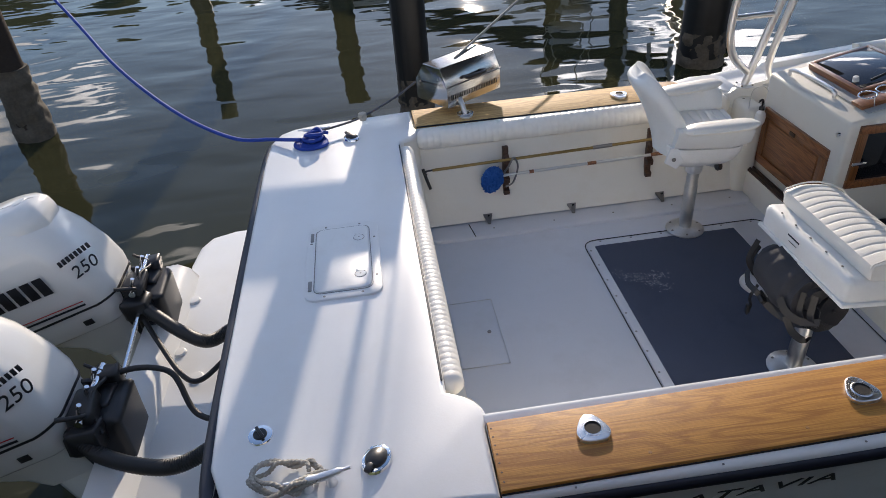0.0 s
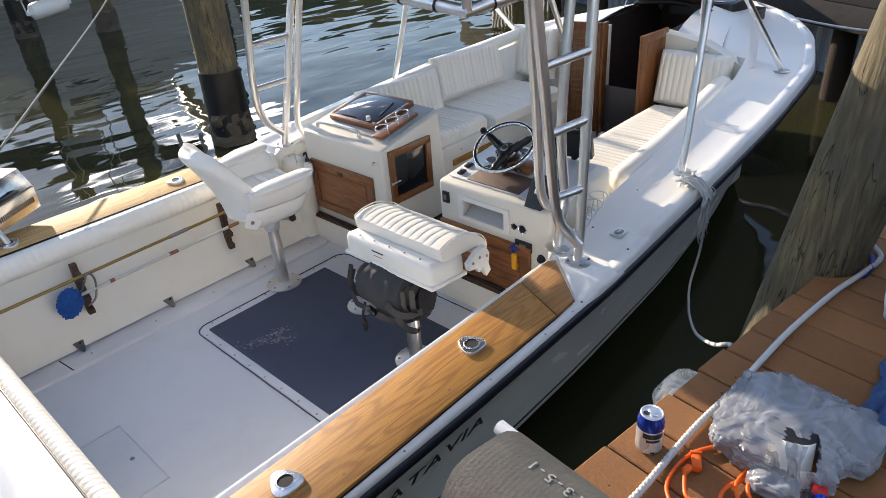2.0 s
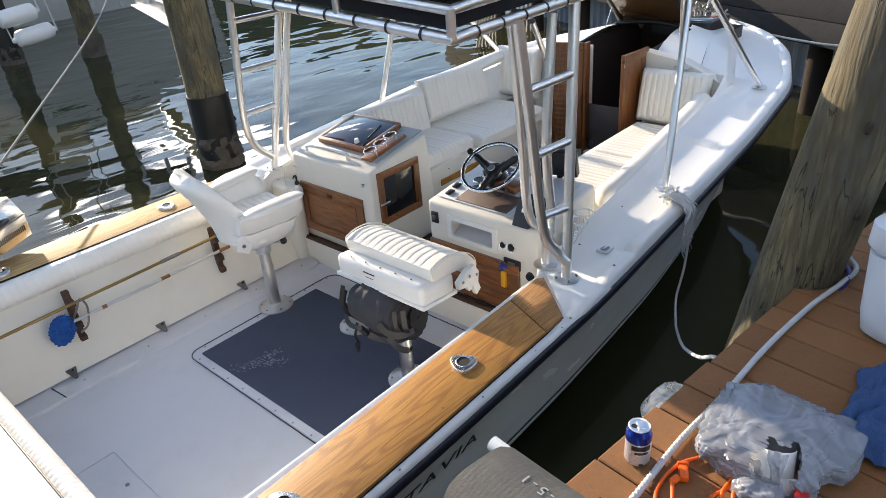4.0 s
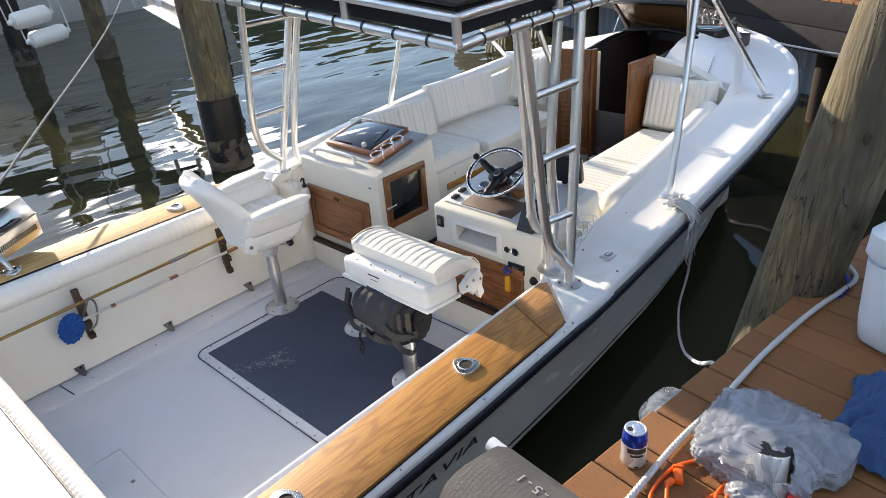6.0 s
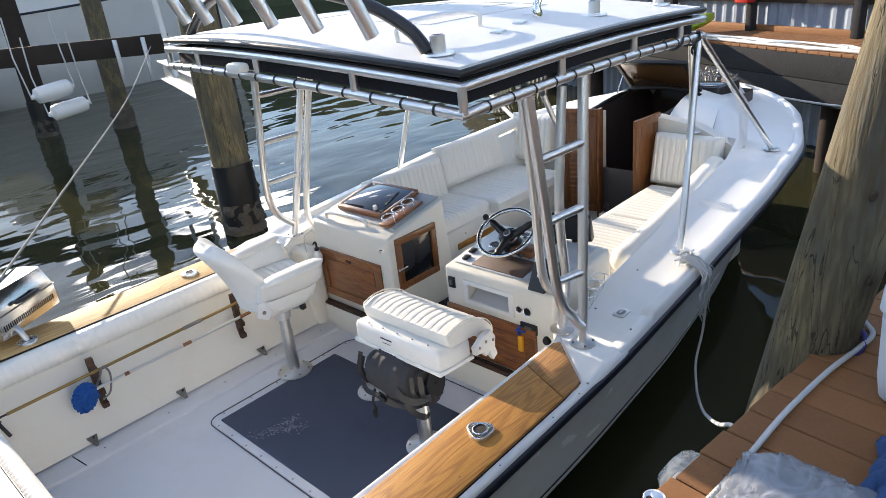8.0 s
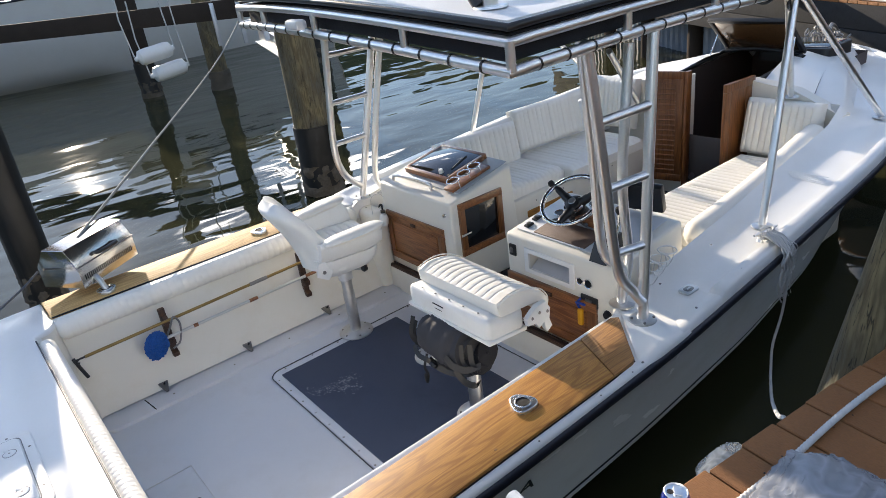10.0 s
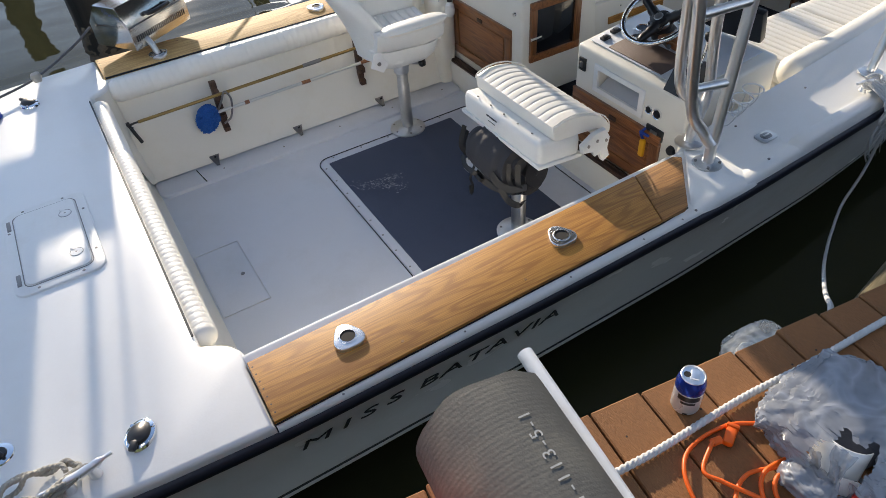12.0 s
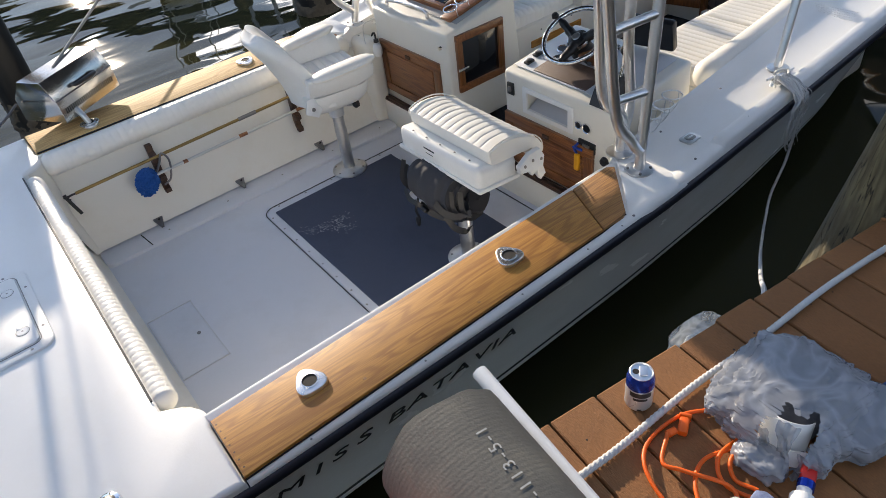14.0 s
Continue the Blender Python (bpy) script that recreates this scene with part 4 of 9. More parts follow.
def console_shell(name, y0, y1, x0, x1, zb, za, zf, bev=0.028):
    b = bmesh.new()
    v = [b.verts.new(p) for p in ((x0, y0, zb), (x1, y0, zb), (x1, y1, zb), (x0, y1, zb), (x0, y0, za), (x1 - 0.06, y0, zf), (x1 - 0.06, y1, zf), (x0, y1, za))]
    for q in ((3, 2, 1, 0), (4, 5, 6, 7), (0, 1, 5, 4), (1, 2, 6, 5), (2, 3, 7, 6), (3, 0, 4, 7)):
        b.faces.new([v[i] for i in q])
    bmesh.ops.recalc_face_normals(b, faces=b.faces)
    bmesh.ops.bevel(b, geom=b.edges[:], offset=bev, segments=4, profile=0.5, affect="EDGES")
    return smooth(b, 35)


def teak_door(parent, o, ax, ay, w, h, glass=False):
    """A framed door on the plane with origin o (lower corner) and axes ax, ay."""
    m = frame_m(o, ax, ay)
    up = MAHOG if not glass else MAHOGZ
    st = 0.055 if not glass else 0.045
    leaf = part("door", box((w / 2, h / 2, 0.006), (w - 0.02, h - 0.02, 0.012), 0.003) if not glass else box((w / 2, h / 2, 0.004), (w - 2 * st + 0.01, h - 2 * st + 0.01, 0.008), 0.002), up if not glass else SMOKED, parent, "varnished teak panel door" if not glass else "smoked acrylic door in a teak frame")
    leaf.data.transform(Matrix.Translation(-(parent.matrix_world.translation)) @ m @ Matrix.Translation(parent.matrix_world.translation))
    pieces = [((w / 2, st / 2, 0.010), (w, st, 0.020)), ((w / 2, h - st / 2, 0.010), (w, st, 0.020)), ((st / 2, h / 2, 0.0101), (st, h - 2 * st, 0.0198)), ((w - st / 2, h / 2, 0.0101), (st, h - 2 * st, 0.0198))]
    for c, s in pieces:
        b = box(c, s, 0.003)
        b.transform(m)
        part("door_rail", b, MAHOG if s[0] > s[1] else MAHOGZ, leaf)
    if not glass:
        b = box((w / 2, h / 2, 0.014), (w - 2 * st - 0.03, h - 2 * st - 0.03, 0.008), 0.006)
        b.transform(m)
        part("door_panel", b, MAHOG, leaf)
    b = box((w * 0.5, h - st * 0.8, 0.022), (0.05, 0.022, 0.012), 0.004) if not glass else box((st * 0.8, h * 0.42, 0.024), (0.075, 0.02, 0.014), 0.004)
    b.transform(m)
    part("latch", b, DARKTEAK if not glass else CHROME, leaf)
    return leaf


pc = thing("console", (1.45, 0.64, 0.17), "cream port console with teak locker doors", "console")
part("body", console_shell("c", 0.232, 1.01, 1.185, 1.78, 0.16, 0.785, 0.895, 0.018), CREAM, pc)
teak_door(pc, (1.186, 0.955, 0.235), (0, -1, 0), (0, 0, 1), 0.63, 0.36)
teak_door(pc, (1.24, 0.234, 0.41), (1, 0, 0), (0, 0, 1), 0.37, 0.36, True)
part("drain_cap", lathe([(0, 0.014), (0.012, 0.012), (0.016, 0.0)], pose(1.187, 0.30, 0.70, 0, -90), 12), CHROME, pc)
part("grab_bar", tube([(1.24, 0.90, 0.805), (1.24, 0.88, 0.84), (1.26, 0.70, 0.85), (1.27, 0.54, 0.84), (1.27, 0.52, 0.805)], 0.011, 10, 5), ALU, pc)
top_m = frame_m((1.22, 0.255, 0.795), (0.54, 0, 0.108), (0, 1, 0))
b = box((0.30, 0.35, 0.004), (0.44, 0.66, 0.006), 0.002)
b.transform(top_m)
part("top_panel", b, mat("grey_textured_panel", (0.42, 0.43, 0.44), 0.45, var=0.1, grain=0.15, gscale=300, bump=0.2, bscale=400), pc)
cd = thing("instrument_tray", (1.55, 0.70, 0.79), "teak tray with tinted lid and cup rings on console", "tray")
b = None
for c, s in (((0.15, 0.42, 0.024), (0.03, 0.46, 0.038)), ((0.49, 0.42, 0.024), (0.03, 0.46, 0.038)), ((0.32, 0.20, 0.024), (0.31, 0.03, 0.038)), ((0.32, 0.64, 0.024), (0.31, 0.03, 0.038))):
    q = box(c, s, 0.005)
    q.transform(top_m)
    part("tray_side", q, MAHOG, cd)
q = box((0.32, 0.42, 0.036), (0.31, 0.41, 0.012), 0.003)
q.transform(top_m)
part("lid", q, SMOKED, cd, "dark tinted lid")
q = tube([top_m @ Vector((0.25, 0.26, 0.045)), top_m @ Vector((0.42, 0.30, 0.045))], 0.006, 8)
part("lid_handle", q, BLACK, cd)
q = box((0.24, 0.105, 0.016), (0.34, 0.09, 0.022), 0.005)
q.transform(top_m)
part("ring_base", q, MAHOG, cd)
q = lathe([(0, 0.03), (0.014, 0.028), (0.018, 0.0)], top_m @ Matrix.Translation((0.19, 0.30, 0.040)), 12)
part("knob", q, PVC, cd)
for k in range(3):
    cx, cy = 0.125 + 0.10 * k, 0.105 + 0.006 * k
    ring = tube([top_m @ Vector((cx + 0.042 * math.cos(a), cy + 0.042 * math.sin(a), 0.058)) for a in np.linspace(0, 2 * math.pi, 24, endpoint=False)], 0.0045, 8, closed=True)
    part("cup_ring", ring, CHROME, cd)
    part("ring_stem", tube([top_m @ Vector((cx + 0.01, cy - 0.041, 0.056)), top_m @ Vector((cx + 0.01, cy - 0.044, 0.012))], 0.004, 8), CHROME, cd)

hc = thing("console", (1.45, -0.60, 0.17), "cream helm console with teak locker and switch panels", "console")


def hollow(shell, tool):
    """The shell with the tool's volume taken out of it."""
    obs = []
    for q in (shell, tool):
        me = bpy.data.meshes.new("hollow")
        q.to_mesh(me)
        q.free()
        obs.append(new("tmp_hollow", me))
    mod = obs[0].modifiers.new("cut", "BOOLEAN")
    mod.operation, mod.object, mod.solver = "DIFFERENCE", obs[1], "EXACT"
    bpy.context.view_layer.update()
    me = bpy.data.meshes.new_from_object(obs[0].evaluated_get(bpy.context.evaluated_depsgraph_get()))
    b = bmesh.new()
    b.from_mesh(me)
    for ob in obs:
        bpy.data.objects.remove(ob)
    return smooth(b, 35)


part("body", hollow(console_shell("h", -1.02, -0.25, 1.185, 1.80, 0.16, 0.735, 0.80, 0.020), box((1.21, -0.575, 0.607), (0.18, 0.30, 0.100), 0.0)), CREAM, hc)
teak_door(hc, (1.186, -0.26, 0.20), (0, -1, 0), (0, 0, 1), 0.64, 0.30)
cub = part("cubby_frame", hollow(box((1.183, -0.575, 0.606), (0.012, 0.36, 0.150), 0.005), box((1.183, -0.575, 0.607), (0.10, 0.292, 0.096), 0.0)), GEL, hc, "white framed open cubby")
slope = frame_m((1.192, -0.43, 0.560), (0, -0.29, 0), (0.100, 0, 0.058))
b = box((0.145, 0.056, -0.003), (0.288, 0.112, 0.004), 0.0)
b.transform(slope)
PLATE = mat("grey_tread_plate", (0.55, 0.56, 0.58), 0.45, 0.25, bump=0.1)
tread = part("cubby_floor", b, PLATE, cub, "diamond plate cubby floor")
for k in range(22):
    for q in range(8):
        b = box((0.010 + 0.0128 * k + 0.0064 * (q % 2), 0.010 + 0.0130 * q, 0.0), (0.0024, 0.011, 0.0024), 0.0, rot=pose(0, 0, 0, 0, 0, 45 if (k + q) % 2 else -45))
        b.transform(slope)
        part("tread", b, PVC, tread)
for k in range(7):
    part("toggle", box((1.286 - 0.002 * k, -0.452 - 0.036 * k, 0.632 - 0.002 * (k % 3)), (0.030, 0.016, 0.016), 0.004, rot=pose(0, 0, 0, 0, 20)), BLACK, cub)
part("wiring", tube([(1.290, -0.44 - 0.03 * k, 0.642 + 0.006 * math.sin(2.4 * k)) for k in range(9)], 0.004, 6, 4), HOSE, cub)
for y, z, sy, sz in ((-0.305, 0.64, 0.05, 0.07), (-0.85, 0.50, 0.11, 0.06)):
    p = part("switch_plate", box((1.181, y, z), (0.012, sy, sz), 0.004), BLACK, hc)
    part("switch_key", box((1.173, y, z), (0.010, sy * 0.4, sz * 0.45), 0.003), SCREW, p)
for y, z, r in ((-0.79, 0.60, 0.020), (-0.845, 0.60, 0.026)):
    g = part("gauge", lathe([(0, 0.006), (r * 0.8, 0.006), (r, 0.010), (r * 1.1, 0.0)], pose(1.186, y, z, 0, -90), 18), CHROME, hc)
    part("gauge_face", lathe([(0, 0.009), (r * 0.75, 0.008)], pose(1.184, y, z, 0, -90), 16), BLACK, g)
part("knob", lathe([(0, 0.02), (0.02, 0.018), (0.026, 0.0)], pose(1.186, -0.965, 0.46, 0, -90), 14), BLACK, hc)
kf = thing("key_float", (1.165, -0.80, 0.36), "yellow foam key float hanging on helm console", "key float")
part("float_body", box((1.160, -0.805, 0.40), (0.022, 0.034, 0.10), 0.01), YELLOW, kf)
part("lanyard", tube([(1.165, -0.80, 0.445), (1.155, -0.79, 0.48), (1.172, -0.80, 0.505)], 0.007, 8, 4), BLUE, kf, "blue lanyard knot")
part("lanyard", tube([(1.165, -0.775, 0.475), (1.15, -0.80, 0.488), (1.165, -0.835, 0.478)], 0.007, 8, 4), BLUE, kf)
ht = frame_m((1.22, -0.99, 0.745), (0.52, 0, 0.062), (0, 1, 0))


def on_helm(b):
    b.transform(ht)
    return b


part("top_panel", on_helm(box((0.25, 0.37, 0.0005), (0.46, 0.68, 0.004), 0.002)), mat("pale_grey_panel", (0.58, 0.60, 0.63), 0.4, var=0.04, bump=0.05), hc, "pale grey dash sheet")
part("dash_panel", on_helm(box((0.115, 0.40, 0.003), (0.17, 0.36, 0.008), 0.003)), mat("brown_woven_panel", (0.12, 0.075, 0.055), 0.6, grain=0.3, gscale=240, bump=0.5, bscale=300), hc, "brown textured dash panel")
for x, y, r in ((0.26, 0.585, 0.036), (0.36, 0.60, 0.034), (0.185, 0.545, 0.022), (0.40, 0.36, 0.034), (0.43, 0.48, 0.03), (0.33, 0.49, 0.026)):
    g = part("gauge", on_helm(lathe([(0, 0.006), (r * 0.82, 0.006), (r * 0.9, 0.014), (r, 0.010), (r * 1.03, 0.0)], Matrix.Translation((x, y, 0.002)), 20)), CHROME, hc)
    part("gauge_face", on_helm(lathe([(0, 0.009), (r * 0.78, 0.0085)], Matrix.Translation((x, y, 0.003)), 18)), BLACK, g)
for x, y in ((0.075, 0.655), (0.155, 0.67)):
    p = part("rocker_switch", on_helm(box((x, y, 0.008), (0.05, 0.035, 0.014), 0.004)), BLACK, hc)
    part("switch_key", on_helm(box((x, y, 0.019), (0.02, 0.02, 0.012), 0.004)), SCREW, p)
part("wheel_block", on_helm(box((0.265, 0.40, 0.03), (0.10, 0.24, 0.045), 0.012, rot=pose(0, 0, 0, 0, 0, -6))), MAHOG, hc, "varnished wood block under the wheel")
# steering wheel
sw = thing("steering_wheel", (1.46, -0.555, 0.80), "chrome rimmed steering wheel with black spokes on helm console", "steering wheel")
wm = frame_m((1.43, -0.535, 0.910), (0, -1, 0), (0.76, 0, 0.44))
R = 0.172
part("rim", tube([wm @ Vector((R * math.cos(a), R * math.sin(a), 0)) for a in np.linspace(0, 2 * math.pi, 40, endpoint=False)], 0.013, 10, closed=True), CHROME, sw)
for a in (40, 160, 280):
    c, s = math.cos(radians(a)), math.sin(radians(a))
    part("spoke", tube([wm @ Vector((c * q, s * q, z)) for q, z in ((0.02, -0.045), (0.07, -0.030), (0.12, -0.012), (0.160, 0.0))], [0.032, 0.025, 0.020, 0.014], 10, 4), BLACK, sw)
hub = part("hub", lathe([(0, -0.004), (0.022, -0.006), (0.044, -0.016), (0.052, -0.034), (0.054, -0.070), (0.050, -0.085), (0, -0.088)], wm, 28), BLACK, sw, "round black wheel hub")
part("hub_ring", lathe([(0.047, -0.026), (0.056, -0.028), (0.058, -0.038), (0.056, -0.048), (0.052, -0.050)], wm, 28), CHROME, hub, "chrome hub ring")
part("hub_badge", lathe([(0, -0.002), (0.020, -0.0035), (0.023, -0.006)], wm, 22), ALUD, hub)
part("column", tube([wm @ Vector((0, 0, -0.08)), wm @ Vector((0, 0, -0.12)), wm @ Vector((0.004, -0.01, -0.19))], [0.050, 0.062, 0.080], 18), BLACK, sw, "black steering column housing")
part("tilt_lever", tube([wm @ Vector((0.04, -0.05, -0.11)), wm @ Vector((0.10, -0.075, -0.09)), wm @ Vector((0.125, -0.08, -0.075))], [0.007, 0.006, 0.011], 8, 3), BLACK, sw)
part("spinner_knob", lathe([(0, 0.05), (0.016, 0.045), (0.02, 0.03), (0.008, 0.012), (0.008, 0.0)], wm @ Matrix.Translation((-R * 0.96, R * 0.28, 0.0)), 14), BLACK, sw)
# engine control box with two levers
th = thing("throttle_control", (1.36, -0.90, 0.76), "black twin lever engine control on helm console", "throttle")
prof = [(-0.02, 0.0), (0.16, 0.0), (0.15, 0.10), (0.11, 0.128), (0.06, 0.118), (0.0, 0.03)]
part("housing", on_helm(prism(prof, -0.055, 0.055, 0.012, m=frame_m((-0.025, 0.075, 0.002), (1, 0, 0), (0, 0, 1)), seg=3)), BLACK, th)
for y in (0.035, 0.105):
    part("lever", on_helm(tube([(0.06, y, 0.10), (0.09, y, 0.17), (0.10, y, 0.22)], 0.008, 8, 3)), CHROME, th)
    part("lever_grip", on_helm(lathe([(0, 0.03), (0.016, 0.02), (0.018, 0.0), (0.01, -0.015), (0, -0.02)], Matrix.Translation((0.102, y, 0.235)), 12)), BLACK, th)
part("badge", on_helm(box((-0.002, 0.075, 0.080), (0.022, 0.026, 0.004), 0.001, rot=pose(0, 0, 0, 0, -55))), PVC, th, "small pale badge")
# loose things piled against the helm
cp = thing("chart_plotter", (1.72, -0.82, 0.79), "black plotter on a swivel bracket on helm console", "plotter")
part("screen_case", box((1.70, -0.80, 0.90), (0.05, 0.24, 0.17), 0.014, rot=pose(0, 0, 0, 0, -18, 12)), BLACK, cp)
part("bracket", tube([(1.73, -0.80, 0.80), (1.72, -0.80, 0.88)], 0.02, 10), BLACK, cp)
for k in range(3):
    c = (1.24 + 0.082 * k, -1.185 + 0.016 * k, 0.690 + 0.008 * k)
    hd = thing("drink_holder", c, "bare steel ring drink holder on side deck", "drink holder", group="drink holders")
    part("ring", tube([(c[0] + 0.045 * math.cos(a), c[1] + 0.045 * math.sin(a), c[2] + 0.09) for a in np.linspace(0, 2 * math.pi, 18, endpoint=False)], 0.0032, 6, closed=True), ALUD, hd)
    part("stem", tube([(c[0] + 0.045, c[1], c[2] + 0.09), (c[0] + 0.05, c[1], c[2] + 0.03), (c[0], c[1], c[2]), (c[0] - 0.05, c[1], c[2] + 0.03), (c[0] - 0.045, c[1], c[2] + 0.09)], 0.0028, 6, 4), ALUD, hd)

bs = thing("spray_bottle", (1.13, 0.93, 0.52), "white pump bottle with black nozzle hung in the port corner", "bottle")
part("bottle", lathe([(0, 0.0), (0.022, 0.002), (0.030, 0.018), (0.032, 0.050), (0.026, 0.078), (0.012, 0.090), (0.011, 0.100)], pose(1.118, 0.915, 0.500), 20), PVC, bs)
part("pump_collar", lathe([(0, 0.022), (0.015, 0.020), (0.017, 0.0), (0, 0)], pose(1.118, 0.915, 0.598), 14), BLACK, bs)
part("nozzle", tube([(1.118, 0.915, 0.618), (1.115, 0.912, 0.655), (1.100, 0.905, 0.665), (1.080, 0.897, 0.655)], [0.006, 0.007, 0.007, 0.004], 8, 4), BLACK, bs)
cw = thing("cable", (1.12, 1.0, 0.70), "thin grey cable looped down the port corner", "cable")
part("run", tube([(1.155, 0.935, 0.70), (1.130, 0.960, 0.725), (1.085, 0.985, 0.700), (1.070, 0.975, 0.60), (1.080, 0.960, 0.48), (1.090, 0.945, 0.36)], 0.0028, 8, 6), ALUD, cw)

# ---- pedestal seats ----


def pedestal(parent, x, y, z0, z1):
    part("base_plate", lathe([(0, 0.026), (0.05, 0.024), (0.10, 0.012), (0.112, 0.006), (0.112, 0.0)], pose(x, y, z0), 28), ALUD, parent)
    part("post", lathe([(0.037, 0.02), (0.037, (z1 - z0) * 0.62), (0.034, (z1 - z0) * 0.64), (0.034, z1 - z0)], pose(x, y, z0), 20), ALUD, parent)
    part("collar", lathe([(0.034, -0.03), (0.046, -0.03), (0.048, 0.0), (0.046, 0.03), (0.034, 0.03)], pose(x, y, z1 - 0.06), 20), ALU, parent)
    for k in range(6):
        a = radians(60 * k + 15)
        part("bolt", lathe([(0, 0.005), (0.006, 0.004), (0.007, 0)], pose(x + 0.09 * math.cos(a), y + 0.09 * math.sin(a), z0 + 0.013), 8), SCREW, parent)


ps = thing("boat_chair", (0.58, 0.612, 0.022), "white padded captain's chair with armrests on aluminium pedestal", "chair")
pedestal(ps, 0.58, 0.612, 0.014, 0.50)
part("lock_knob", lathe([(0, 0.03), (0.022, 0.028), (0.026, 0.01), (0.02, 0.0), (0, 0)], pose(0.66, 0.52, 0.475, 70, 0, 40), 12), BLACK, ps)
part("lock_arm", tube([(0.58, 0.612, 0.47), (0.655, 0.525, 0.475)], 0.009, 8), ALUD, ps)
sm = pose(0.565, 0.615, 0.0, 0, 0, -8)


def on_seat(b):
    b.transform(sm)
    return b


# bowl-shaped pan
pan = []
for z, q in ((0.500, 0.42), (0.512, 0.60), (0.535, 0.76), (0.575, 0.90), (0.625, 0.98), (0.66, 1.0)):
    pan.append([(0.005 + (x - 0.005) * q, y * q, z + 0.05 * max(0.0, x) * (1 - q) * 4) for x, y in rounded(-0.205, -0.235, 0.205, 0.235, 0.10, 7)])
part("seat_pan", on_seat(loft(pan, closed=True, caps=True, deg=50)), SEATSHELL, ps, "white moulded seat bowl")
# back: a curved padded slab leaning aft, narrower at the top
sec = []
for k in range(29):
    t = 1 - (1 - k / 28) ** 1.6
    z = 0.58 + 0.455 * t
    xb = -0.185 - 0.06 * t - 0.135 * t * t
    half_w = (0.222 - 0.012 * t) * (1 - 0.62 * (1 - math.sqrt(1 - max(0.0, (t - 0.66) / 0.345) ** 2)))
    th = 0.052 * math.sqrt(max(0.05, 1 - max(0.0, (t - 0.88) / 0.122) ** 2))
    wrap = 0.13 * (1 - 0.75 * t)
    ring = []
    for q in range(28):
        a = 2 * math.pi * q / 28
        u = math.copysign(abs(math.cos(a)) ** 0.6, math.cos(a))
        w = math.copysign(abs(math.sin(a)) ** 0.55, math.sin(a))
        ring.append((xb + wrap * u * u + th * w, half_w * u, z + 0.02 * w * t))
    sec.append(ring)
part("backrest", on_seat(loft(sec, closed=True, caps=True, deg=60)), SEATSHELL, ps, "tall white padded backrest")
seam = [(xz[0] + 0.012, y * (0.96 if xz[1] < 0.9 else 0.80), xz[1] - 0.012) for xz, y in (((-0.165, 0.66), -0.20), ((-0.205, 0.785), -0.205), ((-0.285, 0.952), -0.19), ((-0.335, 1.026), -0.15), ((-0.352, 1.050), 0.0), ((-0.335, 1.026), 0.15), ((-0.285, 0.952), 0.19), ((-0.205, 0.80), 0.205), ((-0.165, 0.66), 0.20))]
part("back_piping", on_seat(tube(seam, 0.006, 8, 6)), VINYL, ps)
part("seat_cushion", on_seat(cushion((0.03, 0, 0.68), (0.36, 0.37, 0.07), 8, 0, r=0.5, depth=0.008)), VINYL, ps, "white pleated seat cushion")
# arms: padded uprights with a rounded front, joined to the bowl
for s in (-1, 1):
    sec = []
    for k in range(15):
        t = k / 14
        x = -0.185 + 0.385 * t
        top = 0.790 + 0.035 * t - 0.05 * max(0.0, (t - 0.85) / 0.15) ** 2
        low = 0.66 + 0.03 * max(0.0, (t - 0.7) / 0.3)
        w = 0.045 * (1 - 0.6 * max(0.0, (t - 0.80) / 0.20) ** 2) * (0.75 + 0.25 * min(1, t / 0.3))
        ring = []
        for q in range(20):
            a = 2 * math.pi * q / 20
            u = math.copysign(abs(math.cos(a)) ** 0.7, math.cos(a))
            v = math.copysign(abs(math.sin(a)) ** 0.55, math.sin(a))
            z = (top + low) / 2 + (top - low) / 2 * v
            ring.append((x, s * (0.215 + 0.062 * (z - 0.66) / 0.15 - 0.03 * (1 - t) ** 3) + w * u, z))
        sec.append(ring)
    arm = part("armrest", on_seat(loft(sec, closed=True, caps=True, deg=60)), SEATSHELL, ps)
    rim = [(x, s * (0.277 + 0.064 * x) + s * dy, 0.806 + 0.090 * x) for x, dy in ((-0.13, -0.046), (0.0, -0.058), (0.13, -0.050), (0.188, -0.026), (0.204, 0.0), (0.188, 0.026), (0.13, 0.050), (0.0, 0.058), (-0.13, 0.046))]
    part("arm_piping", on_seat(tube(rim, 0.0042, 8, 6)), SEATSHELL, arm)
    sec = []
    for k in range(19):
        q = math.cos(math.pi * (1 - k / 18))
        x, g = 0.018 + 0.184 * q, max(0.12, 1 - abs(q) ** 5) ** 0.5
        sec.append([(x, s * (0.277 + 0.012 * q) + 0.057 * g * math.copysign(abs(math.cos(a)) ** 0.8, math.cos(a)), 0.804 + 0.090 * x + 0.026 * g * math.copysign(abs(math.sin(a)) ** 0.8, math.sin(a))) for a in np.linspace(0, 2 * math.pi, 22, endpoint=False)])
    part("arm_pad", on_seat(loft(sec, closed=True, caps=True, deg=60)), VINYL, arm, "rounded white vinyl arm pad")
part("hinge_plate", on_seat(prism([(-0.225, 0.585), (-0.160, 0.545), (-0.125, 0.590), (-0.160, 0.670), (-0.205, 0.665)], 0, 0.014, 0.004, m=Matrix.Translation((0, -0.205, 0)) @ pose(0, 0, 0, 90))), PVC, ps, "white hinge plate low on the back")
part("hinge_bolt", on_seat(lathe([(0, 0.006), (0.010, 0.005), (0.012, 0)], pose(-0.18, -0.222, 0.605, 90), 12)), SCREW, ps)

